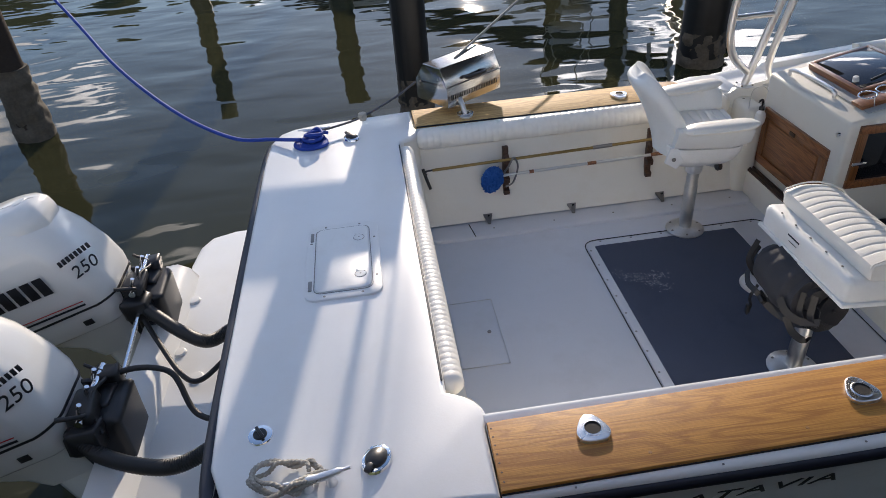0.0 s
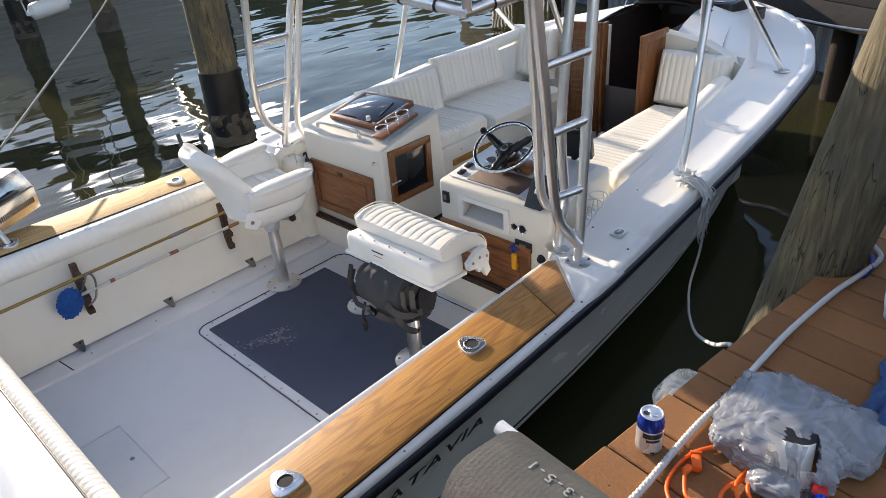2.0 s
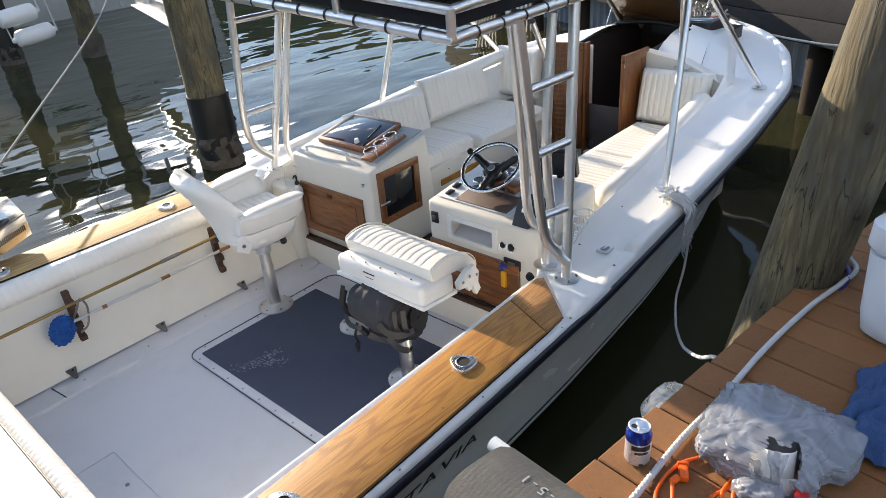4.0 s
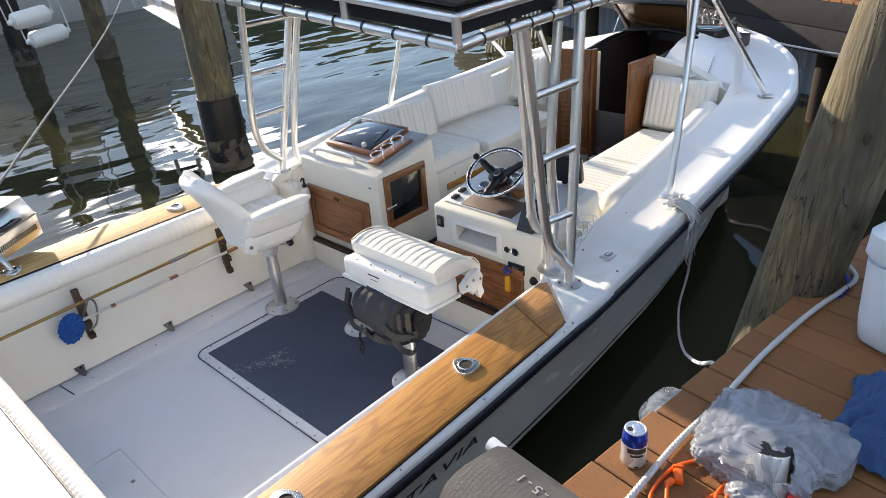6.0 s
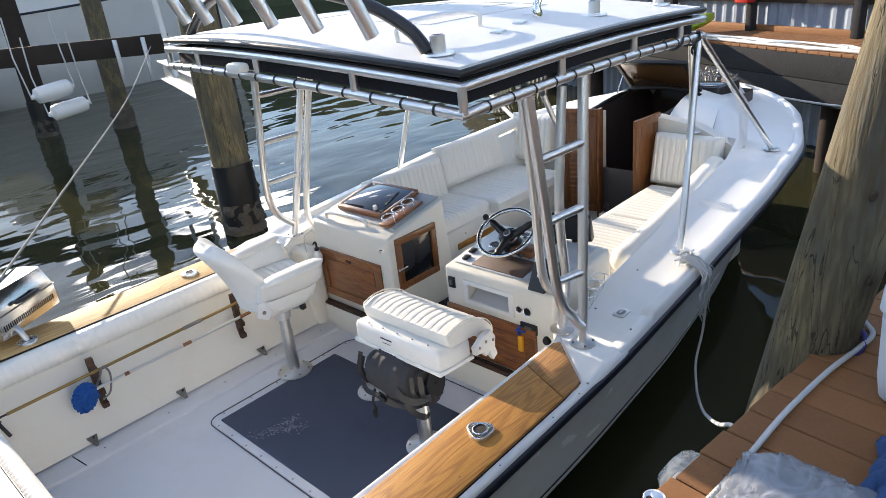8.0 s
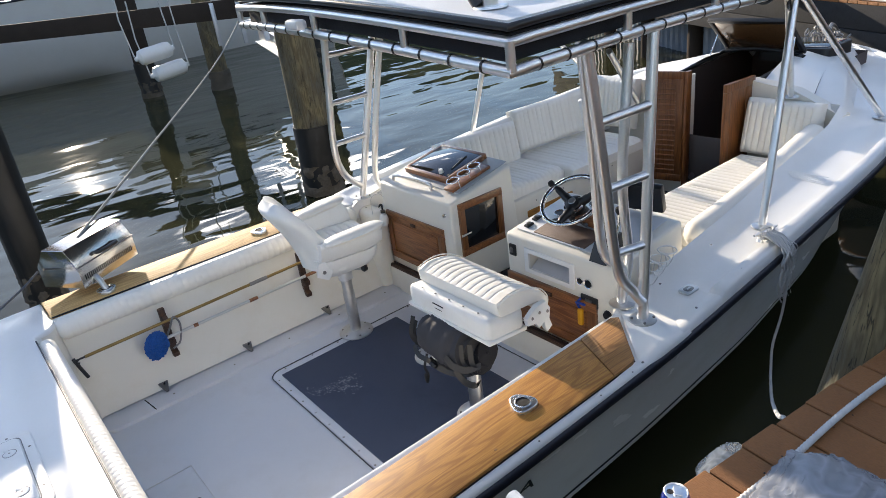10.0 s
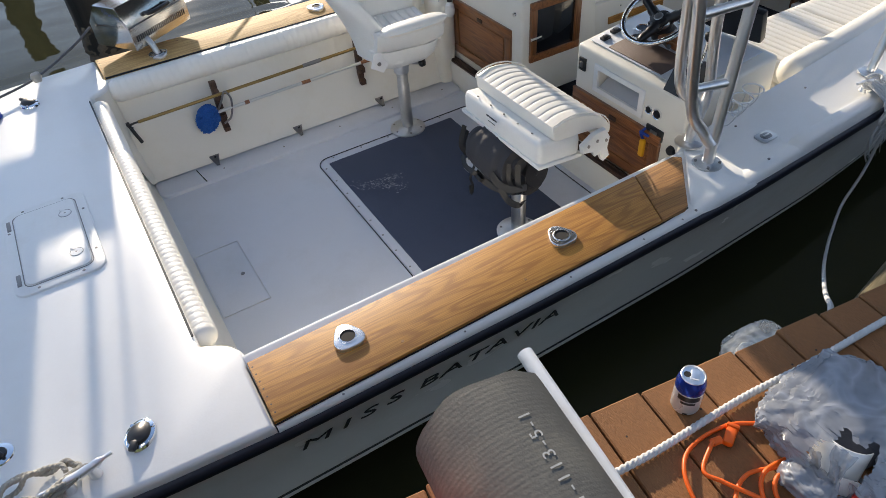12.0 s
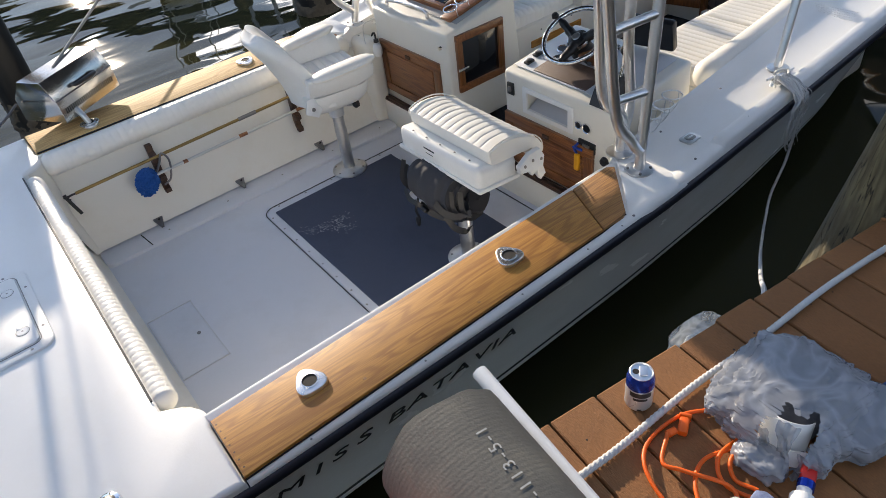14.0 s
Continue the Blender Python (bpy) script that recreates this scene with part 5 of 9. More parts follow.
hs = thing("helm_seat", (0.56, -0.605, 0.022), "white flip-back helm seat with pleated cushion on aluminium pedestal", "seat")
pedestal(hs, 0.56, -0.605, 0.014, 0.60)
b = box((0.605, -0.575, 0.665), (0.29, 0.60, 0.125), 0.035, seg=4)
part("seat_box", b, SEATSHELL, hs, "white moulded seat box")
part("seat_flange", box((0.605, -0.575, 0.612), (0.305, 0.615, 0.022), 0.008), SEATSHELL, hs)
for k in range(5):
    part("snap", lathe([(0, 0.004), (0.005, 0.003), (0.006, 0)], pose(0.485 + 0.004 * k, -0.38 - 0.10 * k, 0.729), 8), SCREW, hs)
# thick cushion, crowned in the middle and rolled down over the front
prof = [(0.565, 0.736), (0.550, 0.741), (0.543, 0.780), (0.549, 0.801), (0.575, 0.811)]
prof += [(0.575 + 0.30 * k / 12, 0.811 + 0.030 * math.sin(math.pi * min(1.0, k / 12 * 0.9 + 0.02)) - 0.024 * (k / 12) ** 2) for k in range(1, 13)]
prof = [(0.565 + (x - 0.565) * 1.06, z - 0.05 * max(0.0, x - 0.62)) for x, z in prof]
prof += [(0.922, 0.760), (0.940, 0.738), (0.947, 0.712), (0.942, 0.690), (0.920, 0.674), (0.880, 0.672), (0.866, 0.690), (0.866, 0.738)]
sec = []
for k in range(181):
    y = 0.295 * (2 * k / 180 - 1)
    end = min(1.0, (0.297 - abs(y)) / 0.028)
    inset = 0.012 * (1 - math.sqrt(max(0.0, 1 - (1 - end) ** 2)))
    seam = abs(((y / 0.0455) + 0.5) % 1.0 - 0.5) * 0.0455
    dip = 0.0034 * math.exp(-(seam / 0.0034) ** 2) + 0.0014 * (1 - math.sin(math.pi * min(1.0, seam / 0.0228) / 2)) if abs(y) < 0.262 else 0.0
    row = []
    for i, (x, z) in enumerate(prof):
        top = 1.0 if 4 <= i <= 21 else 0.0
        x0, z0 = 0.735, 0.735
        L = math.hypot(x - x0, z - z0)
        q = (inset + dip * top) / max(L, 0.03)
        wob = 0.0016 * noise.noise(Vector((x * 14, y * 9, z * 9)))
        row.append((x0 + (x - x0) * (1 - q), -0.585 + y, z0 + (z - z0) * (1 - q) + wob - 0.009))
    sec.append(row)
part("cushion", loft(sec, closed=True, caps=True, deg=50), VINYL, hs, "pleated white vinyl cushion")
for s in (-0.290, 0.290):
    part("cushion_piping", tube([(x, -0.585 + s, z - 0.002) for x, z in prof[2:-3]], 0.0035, 8, 2), VINYL, hs)
# black strip stands in for the shade between cushion and seat box
part("cushion_gap", box((0.66, -0.585, 0.728), (0.18, 0.54, 0.004), 0.001), BLACK, hs)
b = prism([(0.70, 0.69), (0.78, 0.735), (0.86, 0.745), (0.895, 0.70), (0.885, 0.645), (0.905, 0.60), (0.865, 0.575), (0.845, 0.60), (0.84, 0.635), (0.80, 0.615), (0.775, 0.645), (0.71, 0.65)], 0, 0.025, 0.006)
for s in (-0.905, -0.275):
    q = b.copy()
    q.transform(Matrix.Translation((0, s, 0)) @ pose(0, 0, 0, 90))
    part("hinge_bracket", q, PVC, hs, "white plastic hinge bracket")
b.free()
for s in (-0.932, -0.273):
    for x, z in ((0.74, 0.685), (0.80, 0.70), (0.865, 0.69)):
        part("bracket_bolt", lathe([(0, 0.004), (0.008, 0.003), (0.009, 0)], pose(x, s, z, 90), 10), SCREW, hs)
lbl = frame_m((0.458, -0.52, 0.675), (0, -1, 0), (0, 0, 1))
for k, (w, y) in enumerate(((0.10, 0.012), (0.07, -0.012))):
    q = box((0, y, 0), (w * 0.8, 0.007 if k == 0 else 0.0025, 0.002), 0)
    q.transform(lbl)
    part("marking", q, INK, hs)
# the seat is shallow and tips forward a little
tip = Matrix.Translation((-0.10, 0, 0)) @ Matrix(((0.80, 0, 0, 0), (0, 1, 0, 0), (-0.075, 0, 1, 0), (0, 0, 0, 1))) @ Matrix.Translation((0.10, 0, 0))
for ob in hs.children:
    if ob.name.split(".")[0] in ("seat_box", "seat_flange", "snap", "cushion", "cushion_piping", "cushion_gap", "hinge_bracket", "bracket_bolt", "marking"):
        ob.data.transform(tip)
bag = thing("tool_bag", (0.56, -0.56, 0.30), "black and grey backpack with loose straps hung under the helm seat", "bag")
GREYCLOTH = mat("charcoal_cloth", (0.042, 0.042, 0.047), 0.8, var=0.2, grain=0.2, gscale=350, bump=0.5, bscale=30)
b = tube([(0.475, -0.325, 0.53), (0.472, -0.335, 0.527), (0.47, -0.37, 0.52), (0.465, -0.44, 0.507), (0.468, -0.54, 0.497), (0.47, -0.64, 0.495), (0.478, -0.72, 0.497), (0.484, -0.765, 0.50), (0.488, -0.785, 0.50)], [0.006, 0.045, 0.080, 0.106, 0.112, 0.108, 0.092, 0.055, 0.008], 24, 5)
part("pouch", crumple(crumple(b, 0.014, 7, 2.0), 0.004, 24, 1.0), GREYCLOTH, bag, "charcoal cloth body of the bag")
b = tube([(0.53, -0.28, 0.46), (0.528, -0.30, 0.455), (0.52, -0.40, 0.425), (0.525, -0.56, 0.405), (0.54, -0.70, 0.415), (0.55, -0.80, 0.455), (0.553, -0.83, 0.47)], [0.008, 0.05, 0.092, 0.108, 0.104, 0.06, 0.008], 24, 6)
part("lower_pouch", crumple(b, 0.022, 10, 5.0), CANVAS, bag)
rnd = random.Random(17)


def webbing(pts, w, material):
    """A flat strap along points."""
    P = curve_points(pts, 7)
    rows = []
    for i, p in enumerate(P):
        d = (P[min(i + 1, len(P) - 1)] - P[max(i - 1, 0)]).normalized()
        sd = d.cross(Vector((-0.8, -0.3, 0.5))).normalized()
        nn = sd.cross(d)
        rows.append([p + sd * w + nn * 0.0015, p - sd * w + nn * 0.0015, p - sd * w - nn * 0.0015, p + sd * w - nn * 0.0015])
    return loft(rows, closed=True, caps=True, deg=40)


for pts in ([(0.40, -0.30, 0.60), (0.375, -0.30, 0.50), (0.42, -0.33, 0.42), (0.46, -0.42, 0.37), (0.45, -0.54, 0.345), (0.46, -0.64, 0.33)],
            [(0.42, -0.28, 0.56), (0.40, -0.27, 0.48), (0.43, -0.29, 0.40)], [(0.40, -0.42, 0.375), (0.43, -0.50, 0.33), (0.47, -0.60, 0.31), (0.50, -0.70, 0.33), (0.49, -0.80, 0.40), (0.47, -0.84, 0.50)],
            [(0.42, -0.78, 0.56), (0.41, -0.80, 0.48), (0.45, -0.80, 0.40), (0.49, -0.76, 0.36)], [(0.44, -0.84, 0.57), (0.43, -0.86, 0.48), (0.47, -0.85, 0.41)],
            [(0.36, -0.70, 0.50), (0.372, -0.76, 0.46), (0.41, -0.83, 0.44), (0.47, -0.88, 0.45)],
            [(0.39, -0.74, 0.42), (0.41, -0.79, 0.36), (0.45, -0.83, 0.33), (0.50, -0.80, 0.32)], [(0.38, -0.30, 0.44), (0.37, -0.36, 0.40), (0.385, -0.44, 0.385), (0.42, -0.46, 0.33)]):
    part("strap", webbing(pts, 0.012 + 0.006 * rnd.random(), BLACK), BLACK, bag)
part("buckle", box((0.40, -0.47, 0.36), (0.03, 0.05, 0.022), 0.006, rot=pose(0, 0, 0, 20, 30, 15)), BLACK, bag)
part("loose_strap", webbing([(0.42, -0.36, 0.38), (0.40, -0.35, 0.31), (0.415, -0.345, 0.25), (0.405, -0.34, 0.20)], 0.009, BLACK), BLACK, bag)
part("buckle", box((0.405, -0.343, 0.235), (0.02, 0.03, 0.05), 0.006), BLACK, bag)
squash = Matrix.Translation((0, 0.0, 0)) @ Matrix.Diagonal((1.0, 0.70, 1.0, 1.0))
for ob in bag.children:
    ob.data.transform(squash)
spare = thing("deck_socket", (0.74, 0.0, 0.014), "flat round aluminium deck socket without its seat", "deck plate")
part("plate", lathe([(0, 0.010), (0.03, 0.010), (0.035, 0.016), (0.05, 0.016), (0.10, 0.010), (0.112, 0.004), (0.112, 0)], pose(0.74, 0.0, 0.014), 28), ALUD, spare)
for k in range(6):
    a = radians(60 * k)
    part("bolt", lathe([(0, 0.004), (0.006, 0.003), (0.007, 0)], pose(0.74 + 0.085 * math.cos(a), 0.085 * math.sin(a), 0.026), 8), SCREW, spare)

# ---- tower and hard top ----
tt = thing("hard_top", (1.5, 0.0, 0.66), "white hard top on a polished aluminium tube frame", "hard top")
A, Bc, C, D = Vector((0.37, -1.24, 2.00)), Vector((0.53, 1.17, 2.083)), Vector((2.62, 1.15, 2.05)), Vector((2.50, -1.17, 1.965))


def top_at(u, v, dz=0.0):
    """A point on the top: u forward 0..1, v port 0..1; crowned, with a bowed aft edge."""
    p = A.lerp(D, u).lerp(Bc.lerp(C, u), v)
    return Vector((p.x - 0.10 * math.sin(math.pi * v) * (1 - u), p.y, p.z + 0.05 * math.sin(math.pi * v) + 0.02 * math.sin(math.pi * u) + dz))


def slab(z0, z1, inset, nu=16, nv=16):
    b = bmesh.new()
    g = [[[b.verts.new(top_at(inset + (1 - 2 * inset) * i / nu, inset + (1 - 2 * inset) * j / nv, dz)) for j in range(nv + 1)] for i in range(nu + 1)] for dz in (z0, z1)]
    for i in range(nu):
        for j in range(nv):
            b.faces.new((g[1][i][j], g[1][i + 1][j], g[1][i + 1][j + 1], g[1][i][j + 1]))
            b.faces.new((g[0][i][j + 1], g[0][i + 1][j + 1], g[0][i + 1][j], g[0][i][j]))
    for i in range(nu):
        b.faces.new((g[0][i][0], g[0][i + 1][0], g[1][i + 1][0], g[1][i][0]))
        b.faces.new((g[0][i + 1][nv], g[0][i][nv], g[1][i][nv], g[1][i + 1][nv]))
    for j in range(nv):
        b.faces.new((g[0][0][j + 1], g[0][0][j], g[1][0][j], g[1][0][j + 1]))
        b.faces.new((g[0][nu][j], g[0][nu][j + 1], g[1][nu][j + 1], g[1][nu][j]))
    return smooth(b, 40)


part("top_panel", slab(0.0, 0.028, 0.008), TOPM, tt, "white textured top panel")
edge = [top_at(0, v, 0.012) for v in np.linspace(0, 1, 13)] + [top_at(u, 1, 0.012) for u in np.linspace(0.05, 1, 13)] + [top_at(1, v, 0.012) for v in np.linspace(0.95, 0, 13)] + [top_at(u, 0, 0.012) for u in np.linspace(0.95, 0.05, 12)]
part("edge_trim", tube(edge, 0.0135, 10, closed=True), BLACK, tt, "black rubber edge trim")
part("valance", slab(-0.115, -0.022, 0.022, 8, 8), CANVAS, tt, "black canvas underside")
for dz, r in ((-0.034, 0.018), (-0.128, 0.021)):
    ring = [top_at(0, v, dz) for v in np.linspace(0, 1, 13)] + [top_at(u, 1, dz) for u in np.linspace(0.05, 0.95, 13)] + [top_at(1, v, dz) for v in np.linspace(1, 0, 13)] + [top_at(u, 0, dz) for u in np.linspace(0.95, 0.05, 12)]
    part("frame_rail", tube(ring, r, 10, closed=True), ALU, tt)
for v in (0.0, 0.22, 0.5, 0.78, 1.0):
    part("rail_post", tube([top_at(0, v, -0.128), top_at(0, v, -0.03)], 0.017, 10), ALU, tt)
for u in (0.3, 0.6, 0.85):
    for v in (0, 1):
        part("rail_post", tube([top_at(u, v, -0.128), top_at(u, v, -0.03)], 0.017, 10), ALU, tt)
for k in range(15):
    v = 0.05 + 0.9 * k / 14
    p, q = top_at(0, v - 0.0018, -0.128), top_at(0, v + 0.0018, -0.128)
    part("lashing", tube([p, q], 0.0235, 10), BLACK, tt)
for k in range(14):
    u = 0.06 + 0.9 * k / 13
    p, q = top_at(u - 0.0018, 0, -0.128), top_at(u + 0.0018, 0, -0.128)
    part("lashing", tube([p, q], 0.0235, 10), BLACK, tt)


def tower(sgn, aft_top, aft_low, bend, fwd_top, fwd_foot, inner, foot_in, rungs):
    """One side of the tower: outer and inner bent legs, ladder rungs and deck flanges."""
    dy = Vector((0.0, -sgn * inner, 0.0))
    o_aft = [aft_top, aft_top.lerp(aft_low, 0.5), aft_low, bend, fwd_foot + Vector((0, 0, 0.085))]
    part("tower_leg", tube(o_aft, 0.024, 12, 6), ALU, tt)
    part("tower_leg", tube([fwd_top, fwd_foot], 0.024, 12), ALU, tt)
    i_aft = [aft_top + dy * 0.5 + Vector((0.03, 0, 0)), aft_top.lerp(aft_low, 0.5) + dy * 0.7 + Vector((0.03, 0, 0)), aft_low + dy + Vector((0.03, 0, 0.04)), foot_in + Vector((0.0, 0, 0.18)), foot_in]
    if sgn < 0:
        part("tower_leg", tube(i_aft, 0.022, 12, 6), ALU, tt)
    i_fwd = [fwd_top + dy * 0.7 + Vector((-0.06, 0, -0.06)), fwd_top.lerp(fwd_foot, 0.5) + dy + Vector((-0.04, 0, 0)), foot_in + Vector((0.05, 0, 0.25)), foot_in + Vector((0.02, 0, 0.08))]
    if sgn > 0:
        i_fwd = [fwd_top + Vector((0.05, -0.02, -0.04)), fwd_top.lerp(fwd_foot, 0.35) + Vector((0.055, -0.02, 0)), fwd_top.lerp(fwd_foot, 0.70) + Vector((0.06, -0.03, 0)), foot_in + Vector((-0.03, 0.02, 0.12)), foot_in]
    part("tower_leg", tube(i_fwd, 0.022, 12, 6), ALU, tt)
    for f in rungs:
        z = fwd_top.z + (fwd_foot.z - fwd_top.z) * f
        p = fwd_top.lerp(fwd_foot, f)
        g = (aft_top.z - z) / (aft_top.z - aft_low.z)
        q = aft_top.lerp(aft_low, g)
        part("rung", tube([q, p], 0.019, 12), ALU, tt, "ladder rung")
    for p in (fwd_foot, foot_in):
        part("flange", lathe([(0, 0.012), (0.03, 0.012), (0.06, 0.006), (0.062, 0.0)], Matrix.Translation((p.x, p.y, p.z - 0.004)), 20), ALUD, tt)
    for k in range(4):
        a = radians(90 * k + 45)
        part("bolt", lathe([(0, 0.012), (0.006, 0.011), (0.007, 0)], pose(fwd_foot.x + 0.048 * math.cos(a), fwd_foot.y + 0.048 * math.sin(a), fwd_foot.z), 8), SCREW, tt)


tower(-1, Vector((0.79, -1.20, 1.89)), Vector((0.93, -1.22, 0.92)), Vector((1.00, -1.245, 0.785)), Vector((1.20, -1.20, 1.88)), Vector((1.025, -1.285, 0.640)), 0.10, Vector((1.075, -1.135, 0.645)), (0.245, 0.475, 0.72))
tower(1, Vector((1.05, 1.13, 1.96)), Vector((0.965, 1.15, 1.08)), Vector((1.01, 1.16, 0.87)), Vector((1.44, 1.12, 1.94)), Vector((1.13, 1.17, 0.660)), 0.11, Vector((1.29, 1.14, 0.665)), (0.205, 0.445, 0.66))
for p, q in (((2.075, -1.28, 0.712), (2.44, -1.17, 1.85)), ((3.85, -1.17, 0.836), (2.46, -1.16, 1.86)), ((3.62, -0.66, 0.98), (2.46, -1.12, 1.85)), ((2.28, 1.26, 0.75), (2.58, 1.13, 1.93)), ((3.85, 1.17, 0.836), (2.58, 1.12, 1.94))):
    p, q = Vector(p), Vector(q)
    part("strut", tube([p, q], 0.02, 12), ALU, tt, "polished aluminium strut")
    part("flange", lathe([(0, 0.012), (0.03, 0.012), (0.052, 0.006), (0.054, 0.0)], Matrix.Translation(p - Vector((0, 0, 0.004))), 18), ALUD, tt)
part("brace", tube([(1.15, -1.02, 1.78), (1.9, -0.62, 1.35)], 0.014, 10), ALU, tt)
# fittings on the top
for u, v in ((0.07, 0.09), (0.62, 0.10), (0.93, 0.09)):
    p = top_at(u, v, 0.028)
    rh = part("rod_socket", lathe([(0.0, 0.07), (0.026, 0.07), (0.029, 0.068), (0.029, 0.01), (0.06, 0.008), (0.062, 0.0)], Matrix.Translation(p), 20), ALU, tt, "short aluminium rod socket")
    part("socket_bore", lathe([(0, 0.0712), (0.022, 0.0712)], Matrix.Translation(p), 16), DARKIN, rh)
p, q = top_at(0.12, 0.22, 0.028), top_at(0.34, 0.20, 0.028)
part("grab_rail", tube([p, p + Vector((0.02, 0, 0.06)), p.lerp(q, 0.5) + Vector((0, 0, 0.075)), q + Vector((-0.02, 0, 0.06)), q], 0.011, 10, 5), ALU, tt)
for u, v in ((0.42, 0.16), (0.55, 0.22), (0.30, 0.13)):
    p = top_at(u, v, 0.03)
    part("pad_eye", box(p, (0.09, 0.05, 0.012), 0.005, rot=pose(0, 0, 0, 0, 0, 20)), ALU, tt)
p = top_at(0.52, 0.18, 0.03)
an = part("antenna_mount", tube([p, p + Vector((0.0, 0, 0.05)), p + Vector((0.03, 0, 0.10))], [0.025, 0.02, 0.018], 10, 3), CHROME, tt)
part("antenna", tube([p + Vector((0.02, 0, 0.09)), p + Vector((0.02, 0.03, 1.5))], 0.010, 8), PVC, an, "white whip antenna")
part("spreader_light", box(top_at(0, 0.54, -0.085) + Vector((-0.05, 0, 0)), (0.06, 0.12, 0.045), 0.016), PVC, tt, "white spreader light")
bar = [top_at(0.06, 0.10, 0.03), top_at(0.07, 0.15, 0.11), top_at(0.07, 0.25, 0.19), top_at(0.06, 0.42, 0.235), top_at(0.06, 0.62, 0.235), top_at(0.07, 0.80, 0.19), top_at(0.07, 0.90, 0.11), top_at(0.06, 0.95, 0.03)]
part("launcher_bar", tube(bar, 0.026, 12, 6), BLACK, tt, "black padded arch")
for k in range(6):
    v = 0.16 + 0.125 * k
    p = top_at(-0.01, v, 0.13)
    d = Vector((-0.36, 0.14, 0.93))
    part("rod_tube", tube([p - d * 0.03, p + d * 0.34], 0.028, 14), ALU, tt, "open aluminium rod holder tube")
part("cable", tube([top_at(u, 0.0, -0.128 + 0.03 * math.sin(u * 60)) + Vector((0, -0.025 * math.cos(u * 60), 0)) for u in np.linspace(0.76, 1.0, 60)], 0.006, 6), HOSE, tt, "black cable wound round the rail")
part("cable", tube([top_at(0.93, 0.0, -0.13), top_at(0.95, 0.0, -0.22), top_at(0.98, 0.02, -0.20), top_at(0.99, 0.0, -0.13)], 0.006, 6, 6), HOSE, tt)
for u0, v0, u1, v1 in ((0.30, 0.30, 0.30, 0.70), (0.75, 0.30, 0.75, 0.70), (0.30, 0.30, 0.75, 0.30), (0.30, 0.70, 0.75, 0.70), (0.62, 0.40, 0.74, 0.40), (0.62, 0.60, 0.74, 0.60)):
    part("panel_seam", tube([top_at(u0 + (u1 - u0) * q, v0 + (v1 - v0) * q, 0.0285) for q in np.linspace(0, 1, 9)], 0.003, 6), FARHULL, tt)

# ---- stern: bracket and outboards ----
br = thing("engine_bracket", (-2.1, 0.0, WZ), "white moulded engine bracket with swim step behind the transom", "engine bracket")
ol = [(-1.83, -0.95), (-2.40, -0.95), (-2.51, -0.86), (-2.52, 0.68), (-2.47, 0.735), (-2.43, 0.67), (-2.425, 0.86), (-2.40, 1.05), (-2.34, 1.15), (-2.20, 1.20), (-1.83, 1.22)]
part("step", prism(ol, -0.25, 0.055, 0.03, seg=3), GEL, br)
b = loft([[(-2.35, y, 0.05), (-2.39, y, 0.12), (-2.45, y, 0.155), (-2.52, y, 0.15), (-2.54, y, 0.08), (-2.54, y, -0.2)] for y in np.linspace(-0.90, 0.72, 12)], deg=60)
part("transom_rise", b, GEL, br)
part("flank", prism([(-2.35, 0.05), (-2.39, 0.12), (-2.45, 0.155), (-2.52, 0.15), (-2.54, -0.1), (-2.35, -0.1)], 0, 0.012, m=Matrix.Translation((0, -0.89, 0)) @ pose(0, 0, 0, 90)), GEL, br)
part("flank", prism([(-2.35, 0.05), (-2.39, 0.12), (-2.45, 0.155), (-2.52, 0.15), (-2.54, -0.1), (-2.35, -0.1)], 0, 0.012, m=Matrix.Translation((0, 0.725, 0)) @ pose(0, 0, 0, 90)), GEL, br)
for y in (-0.66, -0.15, 0.05, 0.48):
    part("plug_cap", lathe([(0, 0.012), (0.028, 0.011), (0.036, 0.004), (0.036, 0)], pose(-2.22 - 0.12 * (y > 0), y, 0.055 + 0.0 * (y > 0)), 18), PVC, br)


